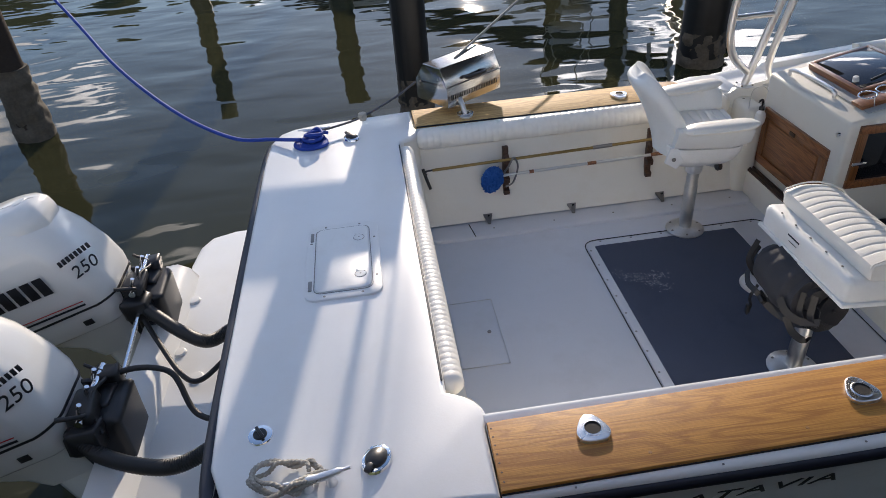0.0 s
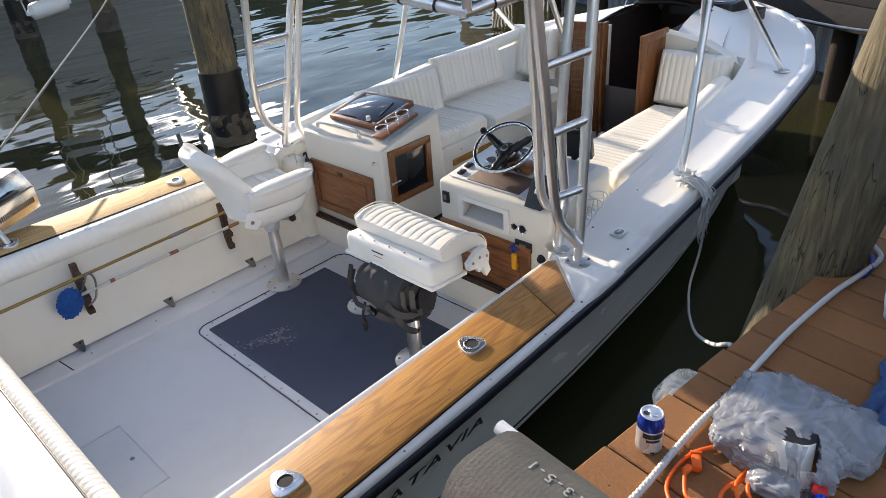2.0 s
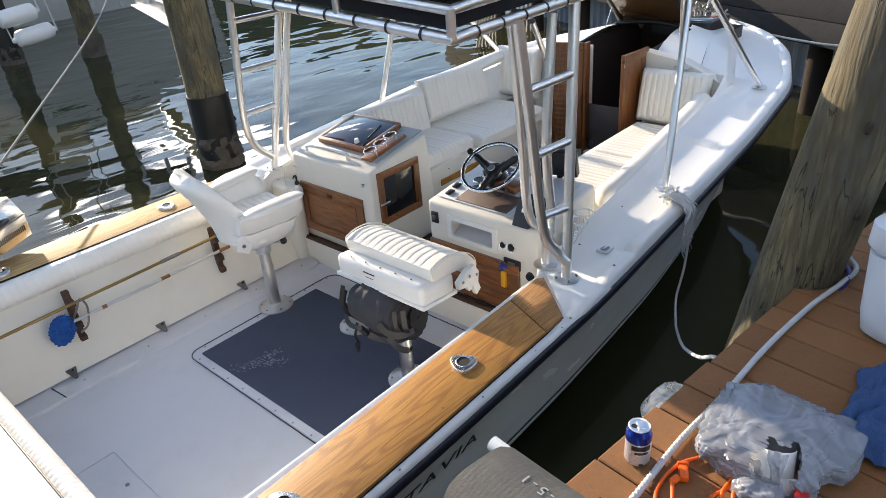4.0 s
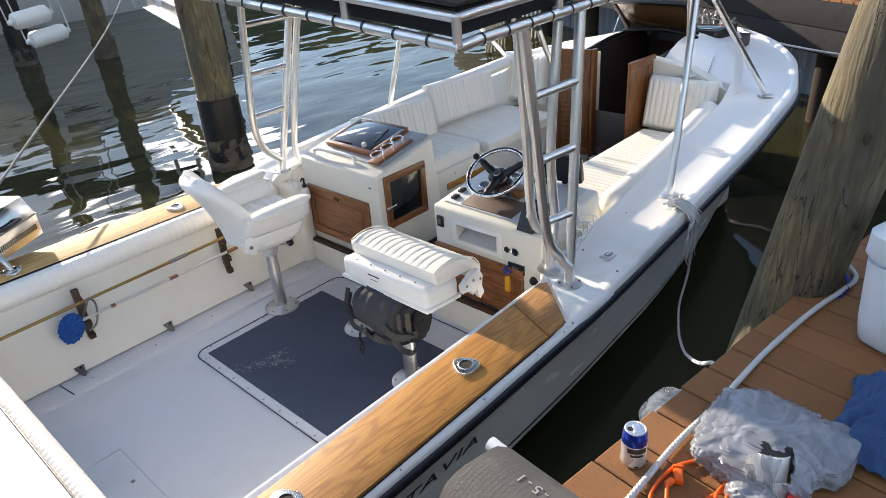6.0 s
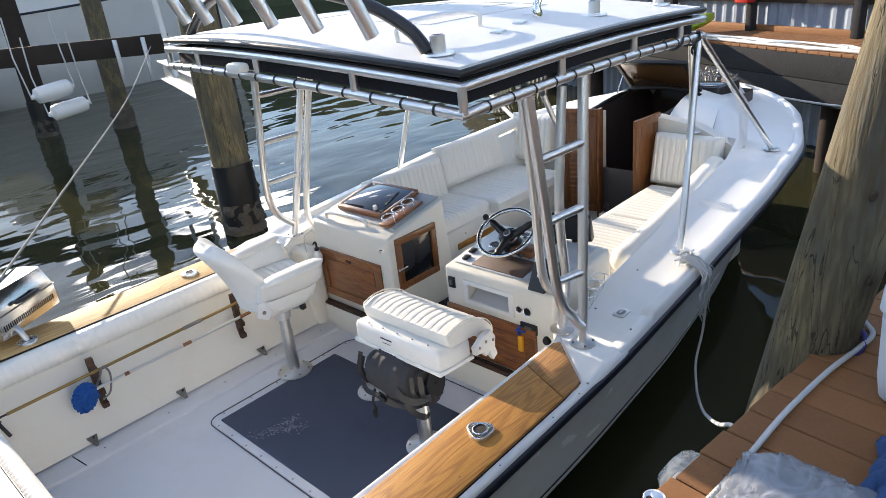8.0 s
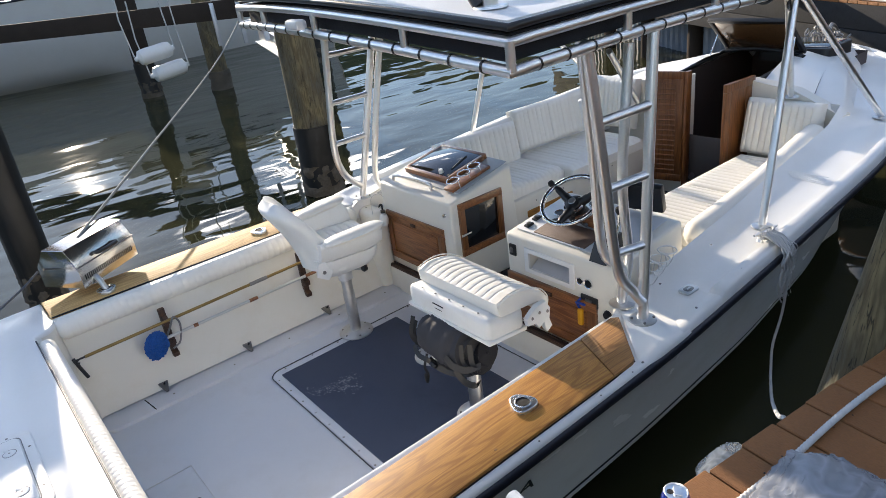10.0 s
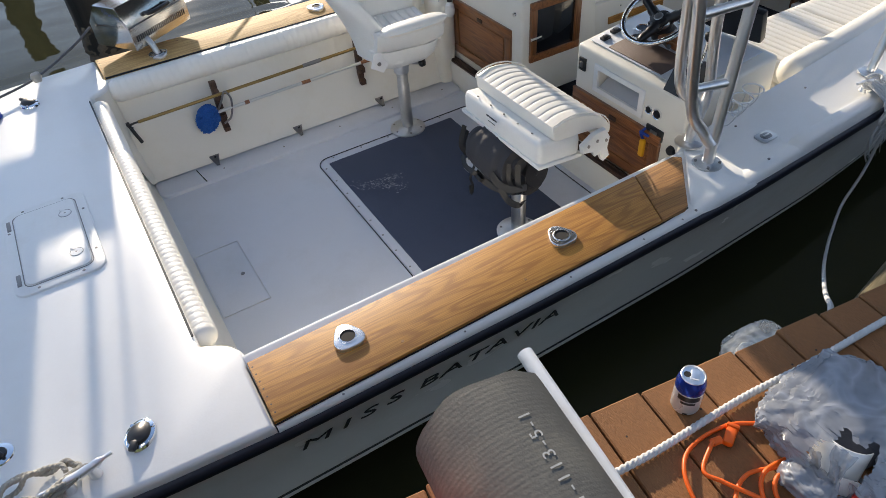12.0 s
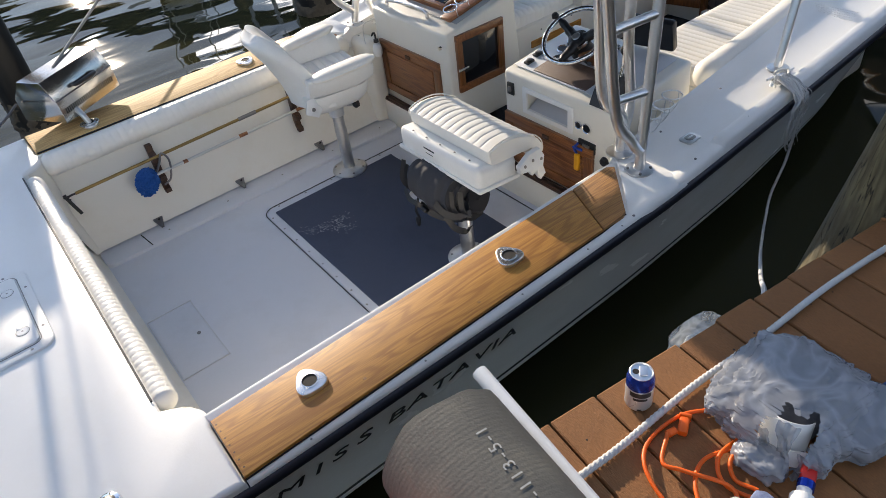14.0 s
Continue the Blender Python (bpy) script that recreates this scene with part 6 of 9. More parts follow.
def outboard(yc, label):
    o = Vector((-2.50, yc, 0.225))
    ob = thing("outboard_motor", o, label, "outboard motor", group="outboard motors")
    tilt = Matrix.Translation(o) @ pose(0, 0, 0, 0, -17, 0)
    # cowl: outlines from the sill to the crown
    sec = []
    for z, xf, xa, w, r in ((0.19, -0.02, -0.66, 0.215, 0.09), (0.25, -0.01, -0.70, 0.228, 0.10), (0.36, -0.02, -0.735, 0.232, 0.11), (0.50, -0.06, -0.74, 0.225, 0.11), (0.60, -0.10, -0.73, 0.205, 0.12), (0.66, -0.13, -0.70, 0.175, 0.12), (0.70, -0.18, -0.65, 0.12, 0.10)):
        ol = rounded(xa, -w, xf, w, r, 6)
        sec.append([(x, y * (1 - 0.22 * max(0.0, (x - xf + 0.25) / 0.25) ** 2), z) for x, y in ol])
    b = loft(sec, closed=True, caps=True, deg=32)
    b.transform(tilt)
    cowl = part("cowl", b, COWL, ob, "glossy white engine cowl")
    sec = []
    for z, g in ((0.605, 0.012), (0.64, 0.020), (0.685, 0.012), (0.715, -0.02), (0.735, -0.07)):
        ol = rounded(-0.74 - g, -0.165 - g, -0.105 + g * 0.5, 0.165 + g, 0.10, 6)
        sec.append([(x, y * (1 - 0.3 * max(0.0, (x + 0.35) / 0.25) ** 1.5 * (x > -0.35)), z + 0.02 * (-x)) for x, y in ol])
    b = loft(sec, closed=True, caps=True, deg=40)
    b.transform(tilt)
    cap = part("crown", b, COWL, cowl)
    b = lathe([(0, 0.006), (0.02, 0.008), (0.032, 0.006), (0.036, 0.0)], tilt @ pose(-0.19, 0, 0.735), 20)
    part("crown_plug", b, PVC, cowl)
    ol = rounded(-0.664, -0.219, -0.016, 0.219, 0.092, 6)
    b = loft([[(x, y * (1 - 0.22 * max(0.0, (x + 0.27) / 0.25) ** 2), z) for x, y in ol] for z in (0.182, 0.193)], closed=True, caps=True)
    b.transform(tilt)
    part("cowl_seal", b, BLACK, ob)
    sec = []
    for z, xf, xa, w in ((0.186, -0.022, -0.655, 0.212), (0.150, -0.025, -0.650, 0.208), (0.060, -0.045, -0.60, 0.186), (0.045, -0.05, -0.585, 0.176), (0.035, -0.06, -0.56, 0.150), (-0.08, -0.12, -0.45, 0.105), (-0.18, -0.15, -0.40, 0.075)):
        sec.append([(x, y * (1 - 0.22 * max(0.0, (x - xf + 0.25) / 0.25) ** 2), z) for x, y in rounded(xa, -w, xf, w, min(0.09, w * 0.8), 6)])
    b = loft(sec, closed=True, caps=True, deg=35)
    b.transform(tilt)
    pan = part("lower_pan", b, COWL, ob, "white lower engine pan")
    for s in (-1, 1):
        b = box((-0.20, s * 0.207, 0.120), (0.050, 0.006, 0.030), 0.002)
        b.transform(tilt)
        part("drain_port", b, BLACK, pan)
    b = loft([[(-0.26 + 0.13 * c, 0.06 * s, z) for c, s in ((math.cos(a), math.sin(a)) for a in np.linspace(0, 2 * math.pi, 14, endpoint=False))] for z in (-0.14, -0.5, -0.75)], closed=True, caps=True)
    b.transform(tilt)
    part("midsection", b, COWL, ob)
    # coloured stripe along each flank
    for s in (-1, 1):
        for dz, m, h in ((0.232, INK, 0.010), (0.252, RED, 0.004)):
            b = box((-0.36, s * 0.231, dz), (0.46, 0.004, h), 0.001)
            b.transform(tilt)
            part("stripe", b, m, cowl)
        fm = tilt @ frame_m((-0.43, s * 0.2345, 0.40), (1 if s < 0 else -1, 0, 0), (0, 0, 1))
        for k in range(7):
            b = box((-0.20 + 0.066 * k, 0, 0), (0.050, 0.098, 0.003), 0.001, rot=frame_m((0, 0, 0), (1, 0, 0), (0.15, 1, 0)))
            b.transform(fm)
            part("maker_mark", b, INK, cowl)
    fm = tilt @ frame_m((-0.045, -0.165, 0.43), (0.75, 0.62, 0), (-0.12, 0, 1))
    for k in range(8):
        b = box((-0.075 + 0.021 * k, 0.03, 0.004), (0.015, 0.028, 0.004), 0.001)
        b.transform(fm)
        part("maker_mark", b, INK, cowl)
    lettering("power_figure", "250", 0.085, fm @ Matrix.Translation((0.0, -0.045, 0.006)), INK, cowl, 0.002, 0.2)
    # clamp, tilt ram and steering tube
    for s in (-1, 1):
        b = prism([(-0.10, -0.28), (0.02, -0.30), (0.06, 0.02), (0.03, 0.14), (-0.04, 0.17), (-0.10, 0.08)], 0, 0.022, 0.004, m=tilt @ Matrix.Translation((0, s * 0.10 - 0.011 + 0.022, 0)) @ pose(0, 0, 0, 90))
        part("clamp_plate", b, BLACK, ob)
    part("tilt_ram", tube([tilt @ Vector((0.03, 0, -0.2)), tilt @ Vector((-0.04, 0, 0.12))], 0.026, 12), ALUD, ob)
    part("steering_arm", tube([tilt @ Vector((0.05, -0.17, 0.15)), tilt @ Vector((0.05, 0.17, 0.15))], 0.016, 12), CHROME, ob)
    part("linkage", crumple(box(tilt @ Vector((0.03, -0.06, 0.13)), (0.10, 0.16, 0.10), 0.02, seg=3), 0.02, 22), BLACK, ob)
    part("linkage", crumple(box(tilt @ Vector((0.05, 0.03, 0.04)), (0.08, 0.14, 0.16), 0.02, seg=3), 0.02, 19), BLACK, ob)
    part("swivel_bracket", crumple(box(tilt @ Vector((0.02, 0.0, -0.07)), (0.17, 0.26, 0.34), 0.03, seg=4), 0.012, 17), BLACK, ob)
    part("linkage", crumple(box(tilt @ Vector((0.02, -0.15, 0.06)), (0.13, 0.10, 0.13), 0.02, seg=3), 0.02, 25), BLACK, ob)
    part("linkage", crumple(box(tilt @ Vector((0.06, 0.13, 0.10)), (0.10, 0.09, 0.12), 0.02, seg=3), 0.02, 23), BLACK, ob)
    part("control_cable", tube([tilt @ Vector(p) for p in ((0.0, -0.18, 0.22), (0.07, -0.14, 0.16), (0.06, -0.02, 0.08), (0.10, 0.10, 0.02))], 0.010, 8, 6), HOSE, ob)
    part("control_cable", tube([tilt @ Vector(p) for p in ((0.0, 0.15, 0.20), (0.08, 0.10, 0.14), (0.07, -0.05, 0.17), (0.09, -0.16, 0.06))], 0.008, 8, 6), HOSE, ob)
    for k in range(3):
        q = tilt @ Vector((0.05, -0.13 + 0.1 * k, 0.17))
        part("hose_fitting", tube([q, q + Vector((0.02, 0.0, 0.05))], 0.010, 8), CHROME, ob)
    return ob


outboard(0.315, "white 250 outboard motor with black lettering on engine bracket")
outboard(-0.52, "white 250 outboard motor with black lettering on engine bracket")
tb = thing("tie_bar", (-2.38, 0.0, 0.24), "chrome steering tie bar between the outboards", "tie bar")
part("bar", tube([(-2.47, -0.40, 0.245), (-2.49, 0.20, 0.295)], 0.013, 12), CHROME, tb)


def ribbed(pts, r, pitch=0.016):
    P = curve_points(pts, 34)
    n = len(P)
    return tube(P, [r * (1.0 if k % 2 else 0.92) for k in range(n)], 12)


for pts, r, nm in (([(-2.54, 0.24, 0.35), (-2.42, 0.12, 0.27), (-2.18, -0.04, 0.19), (-2.04, -0.03, 0.22), (-1.87, 0.02, 0.30)], 0.034, "rigging_hose"), ([(-2.56, -0.65, 0.33), (-2.43, -0.74, 0.24), (-2.20, -0.79, 0.185), (-2.03, -0.76, 0.215), (-1.87, -0.69, 0.29)], 0.034, "rigging_hose"),
                   ([(-2.52, 0.20, 0.30), (-2.42, 0.04, 0.18), (-2.22, -0.22, 0.10), (-2.05, -0.12, 0.14), (-1.87, -0.02, 0.24)], 0.013, "fuel_hose"), ([(-2.50, -0.54, 0.22), (-2.44, -0.40, 0.36), (-2.22, -0.40, 0.34), (-2.10, -0.56, 0.22), (-1.88, -0.63, 0.20)], 0.013, "fuel_hose")):
    t = thing(nm, pts[2], "black corrugated rigging hose to the outboard" if r > 0.02 else "thin black fuel hose to the outboard", "hose", group=nm + "s")
    part("tube", ribbed(pts, r) if r > 0.02 else tube(pts, r, 10, 10), HOSE, t)
    p = Vector(pts[-1])
    part("end_boot", tube([p + Vector((-0.05, 0, -0.005)), p], r * 1.25, 12), BLACK, t)

# ---- fittings on the aft deck ----
hx0, hx1, hy0, hy1 = -1.585, -1.255, -0.43, 0.15
dh = thing("deck_hatch", (-1.42, -0.14, DZ), "white plastic access hatch with two turn latches in aft deck", "hatch")
part("hatch_frame", prism(rounded(hx0, hy0, hx1, hy1, 0.05), DZ - 0.005, DZ + 0.010, 0.005), PVC, dh)
part("lid", prism(rounded(hx0 + 0.045, hy0 + 0.045, hx1 - 0.045, hy1 - 0.045, 0.03), DZ + 0.004, DZ + 0.017, 0.005), PVC, dh)
part("lid_gap", tube([(x, y, DZ + 0.0105) for x, y in rounded(hx0 + 0.04, hy0 + 0.04, hx1 - 0.04, hy1 - 0.04, 0.034)], 0.002, 6, closed=True), SCREW, dh)
for y in (0.0, -0.29):
    l = part("latch", lathe([(0, 0.0022), (0.022, 0.0022), (0.024, 0.0)], pose(-1.345, y, DZ + 0.017), 24), PVC, dh)
    part("latch_gap", tube([(-1.345 + 0.025 * math.cos(a), y + 0.025 * math.sin(a), DZ + 0.0172) for a in np.linspace(0, 2 * math.pi, 22, endpoint=False)], 0.0011, 5, closed=True), SCREW, l)
    part("latch_key", prism(rounded(-0.007, 0.018, 0.007, 0.042, 0.006), 0.0, 0.0035, 0.001, m=pose(-1.345, y, DZ + 0.017, 0, 0, 20)), PVC, l)
    part("keyhole", lathe([(0, 0.0026), (0.004, 0.0026)], pose(-1.345, y, DZ + 0.017), 10), SCREW, l)
for y in (-0.33, 0.05):
    part("hinge", box((-1.562, y, DZ + 0.010), (0.016, 0.07, 0.008), 0.003), SCREW, dh)
for x, y in ((hx0 + 0.02, -0.3), (hx0 + 0.02, 0.0), (hx1 - 0.02, -0.3), (hx1 - 0.02, 0.0), (-1.5, hy0 + 0.02), (-1.34, hy0 + 0.02), (-1.5, hy1 - 0.02), (-1.34, hy1 - 0.02)):
    part("screw", lathe([(0, 0.002), (0.005, 0.0015), (0.006, 0)], pose(x, y, DZ + 0.010), 8), SCREW, dh)


def capped_socket(x, y, rz, tilt_deg, name, label, s=1.0):
    t = thing(name, (x, y, DZ), label, "deck fitting", group="deck fittings")
    m = pose(x, y, DZ + 0.002, 0, 0, rz)
    part("flange", lathe([(0.0, 0.014), (0.036 * s, 0.014), (0.05 * s, 0.008), (0.054 * s, 0.0)], m @ Matrix.Diagonal((1.25, 1, 1, 1)), 24), CHROME, t)
    part("cap", lathe([(0, 0.020), (0.024 * s, 0.018), (0.038 * s, 0.010), (0.041 * s, 0.0)], m @ pose(0, 0, 0.008, 0, tilt_deg) @ Matrix.Diagonal((1.25, 1, 1, 1)), 22), BLACK, t)
    part("cap_tab", box(m @ Vector((-0.055 * s, 0, 0.02)), (0.035, 0.022, 0.016), 0.006, rot=pose(0, 0, 0, 0, 0, rz)), BLACK, t)
    for k in (-1, 1):
        part("screw", lathe([(0, 0.004), (0.006, 0.003), (0.007, 0)], m @ Matrix.Translation((0.03 * s, k * 0.035 * s, 0.012)), 8), CHROME, t)
    return t


capped_socket(-1.325, -1.27, 60, 8, "rod_holder", "chrome rod holder with a black rubber cap", 0.86)
capped_socket(-1.36, 1.14, -60, 8, "rod_holder", "chrome rod holder with a black rubber cap", 0.86)
fp = thing("fuel_filler", (-1.70, -1.10, DZ), "round chrome filler plate with black cap in aft deck", "filler cap")
part("plate", lathe([(0, 0.006), (0.03, 0.006), (0.04, 0.004), (0.042, 0)], pose(-1.70, -1.10, DZ), 24), CHROME, fp)
part("cap", lathe([(0, 0.012), (0.022, 0.011), (0.024, 0.004)], pose(-1.70, -1.10, DZ), 18), BLACK, fp)
part("cap_bar", box((-1.70, -1.10, DZ + 0.018), (0.012, 0.05, 0.012), 0.004, rot=pose(0, 0, 0, 0, 0, 30)), BLACK, fp)


def horn_cleat(x, y, z, rz, L=0.2):
    t = thing("cleat", (x, y, z), "polished horn cleat bolted to the deck", "cleat", group="deck cleats")
    m = pose(x, y, z, 0, 0, rz)
    part("horn", tube([m @ Vector((-L / 2, 0, 0.05)), m @ Vector((-L / 4, 0, 0.045)), m @ Vector((0, 0, 0.04)), m @ Vector((L / 4, 0, 0.045)), m @ Vector((L / 2, 0, 0.05))], [0.006, 0.012, 0.014, 0.012, 0.006], 12, 4), ALU, t)
    for k in (-0.03, 0.03):
        part("foot", tube([m @ Vector((k, 0, 0.042)), m @ Vector((k * 1.2, 0, 0.0))], [0.010, 0.018], 10), ALU, t)
    return t


horn_cleat(-1.50, -1.335, DZ, 8)
horn_cleat(-1.58, 1.24, DZ, 0)
horn_cleat(1.95, -1.36, 0.70, -8, 0.18)


def coil(name, c, n, r, rope_r, material, label, flat=0.5, seed=1, z0=0.0, hgt=0.05):
    rnd = random.Random(seed)
    pts = []
    for k in range(n * 10):
        a = 2 * math.pi * k / 10
        rr = r * (0.55 + 0.45 * rnd.random())
        pts.append((c[0] + rr * math.cos(a), c[1] + rr * flat * math.sin(a), c[2] + rope_r + z0 + hgt * rnd.random()))
    t = thing(name, c, label, "rope")
    part("coil", tube(pts, rope_r * 0.85, 15, 44, twist=(3, 75, 0.28)), material, t)
    return t, pts


cr, pts = coil("stern_line", (-1.60, -1.30, DZ), 3, 0.11, 0.0095, OLDROPE, "weathered grey laid rope coiled on the aft cleat", 0.6, 3)
part("tail", tube([(-1.58, -1.36, DZ + 0.03), (-1.47, -1.33, DZ + 0.045), (-1.52, -1.31, DZ + 0.03), (-1.60, -1.35, DZ + 0.02), (-1.74, -1.40, DZ + 0.015), (-1.86, -1.43, 0.50), (-1.95, -1.50, 0.2)], 0.0095, 10, 36, twist=(3, 85, 0.28)), OLDROPE, cr)
bc = thing("dock_line", (-1.60, 1.12, DZ), "bright blue mooring line coiled flat on the port cleat", "rope")
pts = [(-1.60 + (0.035 + 0.0112 * a / 6.283) * math.cos(a), 1.12 + (0.035 + 0.0112 * a / 6.283) * math.sin(a) * 0.85, DZ + 0.011) for a in np.arange(0, 6.283 * 6, 0.35)]
part("coil", tube(pts, 0.0105, 8, 2), BLUE, bc)
pts = [(-1.585 + (0.022 + 0.010 * a / 6.283) * math.cos(-a), 1.135 + (0.022 + 0.010 * a / 6.283) * math.sin(-a), DZ + 0.034 + 0.006 * math.sin(a * 0.7)) for a in np.arange(0, 6.283 * 4, 0.35)]
part("coil", tube(pts, 0.0105, 8, 2), BLUE, bc)
pts = [(-1.62, 1.16, DZ + 0.045), (-1.56, 1.19, DZ + 0.07), (-1.53, 1.13, DZ + 0.06), (-1.59, 1.10, DZ + 0.07), (-1.63, 1.14, DZ + 0.055), (-1.57, 1.17, DZ + 0.06), (-1.50, 1.20, DZ + 0.03)]
part("hitch", tube(pts, 0.0105, 8, 6), BLUE, bc)
part("run", tube([(-1.66, 1.12, DZ + 0.04), (-1.84, 1.22, 0.645), (-2.10, 1.35, 0.63), (-2.50, 1.75, 0.68), (-2.92, 2.2, 0.86), (-3.28, 2.7, 1.07), (-3.9, 3.5, 1.55), (-5.1, 5.1, 2.8)], 0.012, 8, 10), BLUE, bc)
gl = thing("grill_line", (-1.2, 1.35, DZ), "thin dark line from cleat to the grill", "rope")
part("run", tube([(-1.57, 1.2, DZ + 0.04), (-1.3, 1.32, DZ + 0.05), (-1.05, 1.42, 0.75), (-0.92, 1.5, 0.80)], 0.007, 8, 8), ROPEDK, gl)
part("knot", crumple(lathe([(0, 0.03), (0.025, 0.02), (0.03, 0), (0.02, -0.025), (0, -0.03)], pose(-1.28, 1.32, DZ + 0.06), 14), 0.01, 30), OLDROPE, gl)


def flush_holder(x, y, rz, plain=False):
    t = thing("rod_holder", (x, y, GH + 0.017), "chrome three-lobed rod holder set in teak covering board", "rod holder", group="covering board rod holders")
    m = pose(x, y, GH + 0.017, 0, 0, rz)
    ol = []
    for k in range(36):
        a = 2 * math.pi * k / 36
        rr = 0.0525 + 0.0055 * math.cos(3 * a)
        ol.append((rr * math.cos(a) * 1.05, rr * math.sin(a)))
    part("flange", prism(ol, 0, 0.015, 0.005, m=m, seg=3), SATIN, t)
    part("collar", lathe([(0.026, 0.0185), (0.030, 0.0180), (0.035, 0.0135)], m, 24), SATIN, t)
    part("bore", lathe([(0, 0.0160), (0.024, 0.0160), (0.0262, 0.0187)], m, 20), DARKIN, t)
    for k in range(3):
        a = 2 * math.pi * k / 3
        part("screw", lathe([(0, 0.003), (0.005, 0.002), (0.006, 0)], m @ Matrix.Translation((0.050 * math.cos(a), 0.050 * math.sin(a), 0.012)), 8), SCREW, t)
    return t


flush_holder(-0.645, -1.29, 90)
flush_holder(0.24, -1.30, 90)
flush_holder(-0.64, 1.27, -90)
flush_holder(0.36, 1.29, -90)

# ---- grill on its arm, outside the port gunwale ----
gr = thing("boat_grill", (-0.64, 1.30, GH + 0.02), "small stainless steel gas grill on a rail arm", "grill")
part("arm", tube([(-0.64, 1.27, GH + 0.02), (-0.66, 1.31, GH + 0.10), (-0.70, 1.42, GH + 0.14)], 0.017, 12, 4), ALUD, gr)
gm = pose(-0.64, 1.52, 0.80, 0, 0, 34)
b = prism([(-0.15, -0.11), (0.15, -0.11), (0.15, 0.02), (0.09, 0.13), (-0.07, 0.13), (-0.15, 0.02)], -0.23, 0.23, 0.006)
b.transform(gm @ frame_m((0, 0, 0), (0, -1, 0), (0, 0, 1)))
part("body", b, STEEL, gr, "polished steel grill body with heat tarnish")
fmq = gm @ frame_m((0, -0.152, -0.045), (1, 0, 0), (0, 0, 1))
for k in range(27):
    q = box((-0.195 + 0.0150 * k, -0.005, 0), (0.0055, 0.032, 0.003), 0.001)
    q.transform(fmq)
    part("vent_slot", q, DARKIN, gr)
part("lid_seam", tube([gm @ Vector((-0.232, -0.153, 0.022)), gm @ Vector((0.232, -0.153, 0.022))], 0.004, 6), SCREW, gr)
part("lid_handle", tube([gm @ Vector((-0.07, -0.14, 0.05)), gm @ Vector((-0.07, -0.18, 0.055)), gm @ Vector((0.07, -0.18, 0.055)), gm @ Vector((0.07, -0.14, 0.05))], 0.011, 10, 3), BLACK, gr)

# ---- poles and brush racked on the port side ----
for x, tp in ((-0.44, 0), (0.485, 1)):
    rk = thing("rod_rack", (x, 1.05, 0.18), "notched dark teak rod rack on the port coaming", "rod rack", group="rod racks")
    prof = [(0.0, 0.18), (0.05, 0.18), (0.055, 0.21), (0.03, 0.22), (0.03, 0.26), (0.062, 0.27), (0.065, 0.30), (0.035, 0.315), (0.035, 0.40), (0.07, 0.41), (0.07, 0.44), (0.03, 0.455), (0.03, 0.50), (0.0, 0.50)]
    b = prism([(q * 1.0, z) for q, z in prof], -0.018, 0.018, 0.003)
    b.transform(frame_m((x, 1.05, 0), (0, -1, 0.0), (0, 0.12, 1)))
    part("board", b, DARKTEAK, rk)
pole = thing("boat_hook", (-0.2, 1.0, 0.42), "telescoping gold boat hook resting in the rod rack", "boat hook")
part("shaft", tube([(-0.90, 0.985, 0.425), (0.58, 0.985, 0.455)], 0.0092, 10), GOLD, pole)
part("sleeve", tube([(0.10, 0.985, 0.4455), (0.22, 0.985, 0.448)], 0.012, 10), SCREW, pole)
part("hook", tube([(-0.88, 0.985, 0.425), (-0.93, 0.985, 0.424), (-0.950, 0.982, 0.412), (-0.935, 0.978, 0.402)], 0.006, 8, 4), BLACK, pole)
part("tip", tube([(-0.90, 0.985, 0.4245), (-0.965, 0.985, 0.4235)], 0.0055, 8), BLACK, pole)
brush = thing("deck_brush", (-0.2, 1.0, 0.32), "deck brush with blue bristles on a white pole in rack", "brush")
part("shaft", tube([(-0.47, 0.99, 0.328), (0.56, 0.99, 0.345)], 0.0098, 10), SILVERPOLE, brush)
for x, w in ((-0.285, 0.014), (0.10, 0.028), (0.52, 0.04)):
    part("grip_band", tube([(x - w, 0.99, 0.3355 + 0.0165 * x), (x + w, 0.99, 0.3355 + 0.0165 * x)], 0.0115, 10), MAHOG, brush, "red-brown sleeve")
b = bmesh.new()
bmesh.ops.create_icosphere(b, subdivisions=5, radius=1.0)
b.transform(pose(-0.535, 0.975, 0.315, 0, 18, 0) @ Matrix.Diagonal((0.066, 0.048, 0.088, 1)))
part("bristles", crumple(b, 0.011, 85), BLUEBRUSH, brush, "dense blue bristles")
part("head_wire", tube([(-0.47, 0.99, 0.33), (-0.43, 0.97, 0.40), (-0.40, 0.97, 0.45), (-0.37, 0.99, 0.38), (-0.40, 0.98, 0.28), (-0.45, 0.98, 0.25)], 0.006, 8, 5), SCREW, brush)
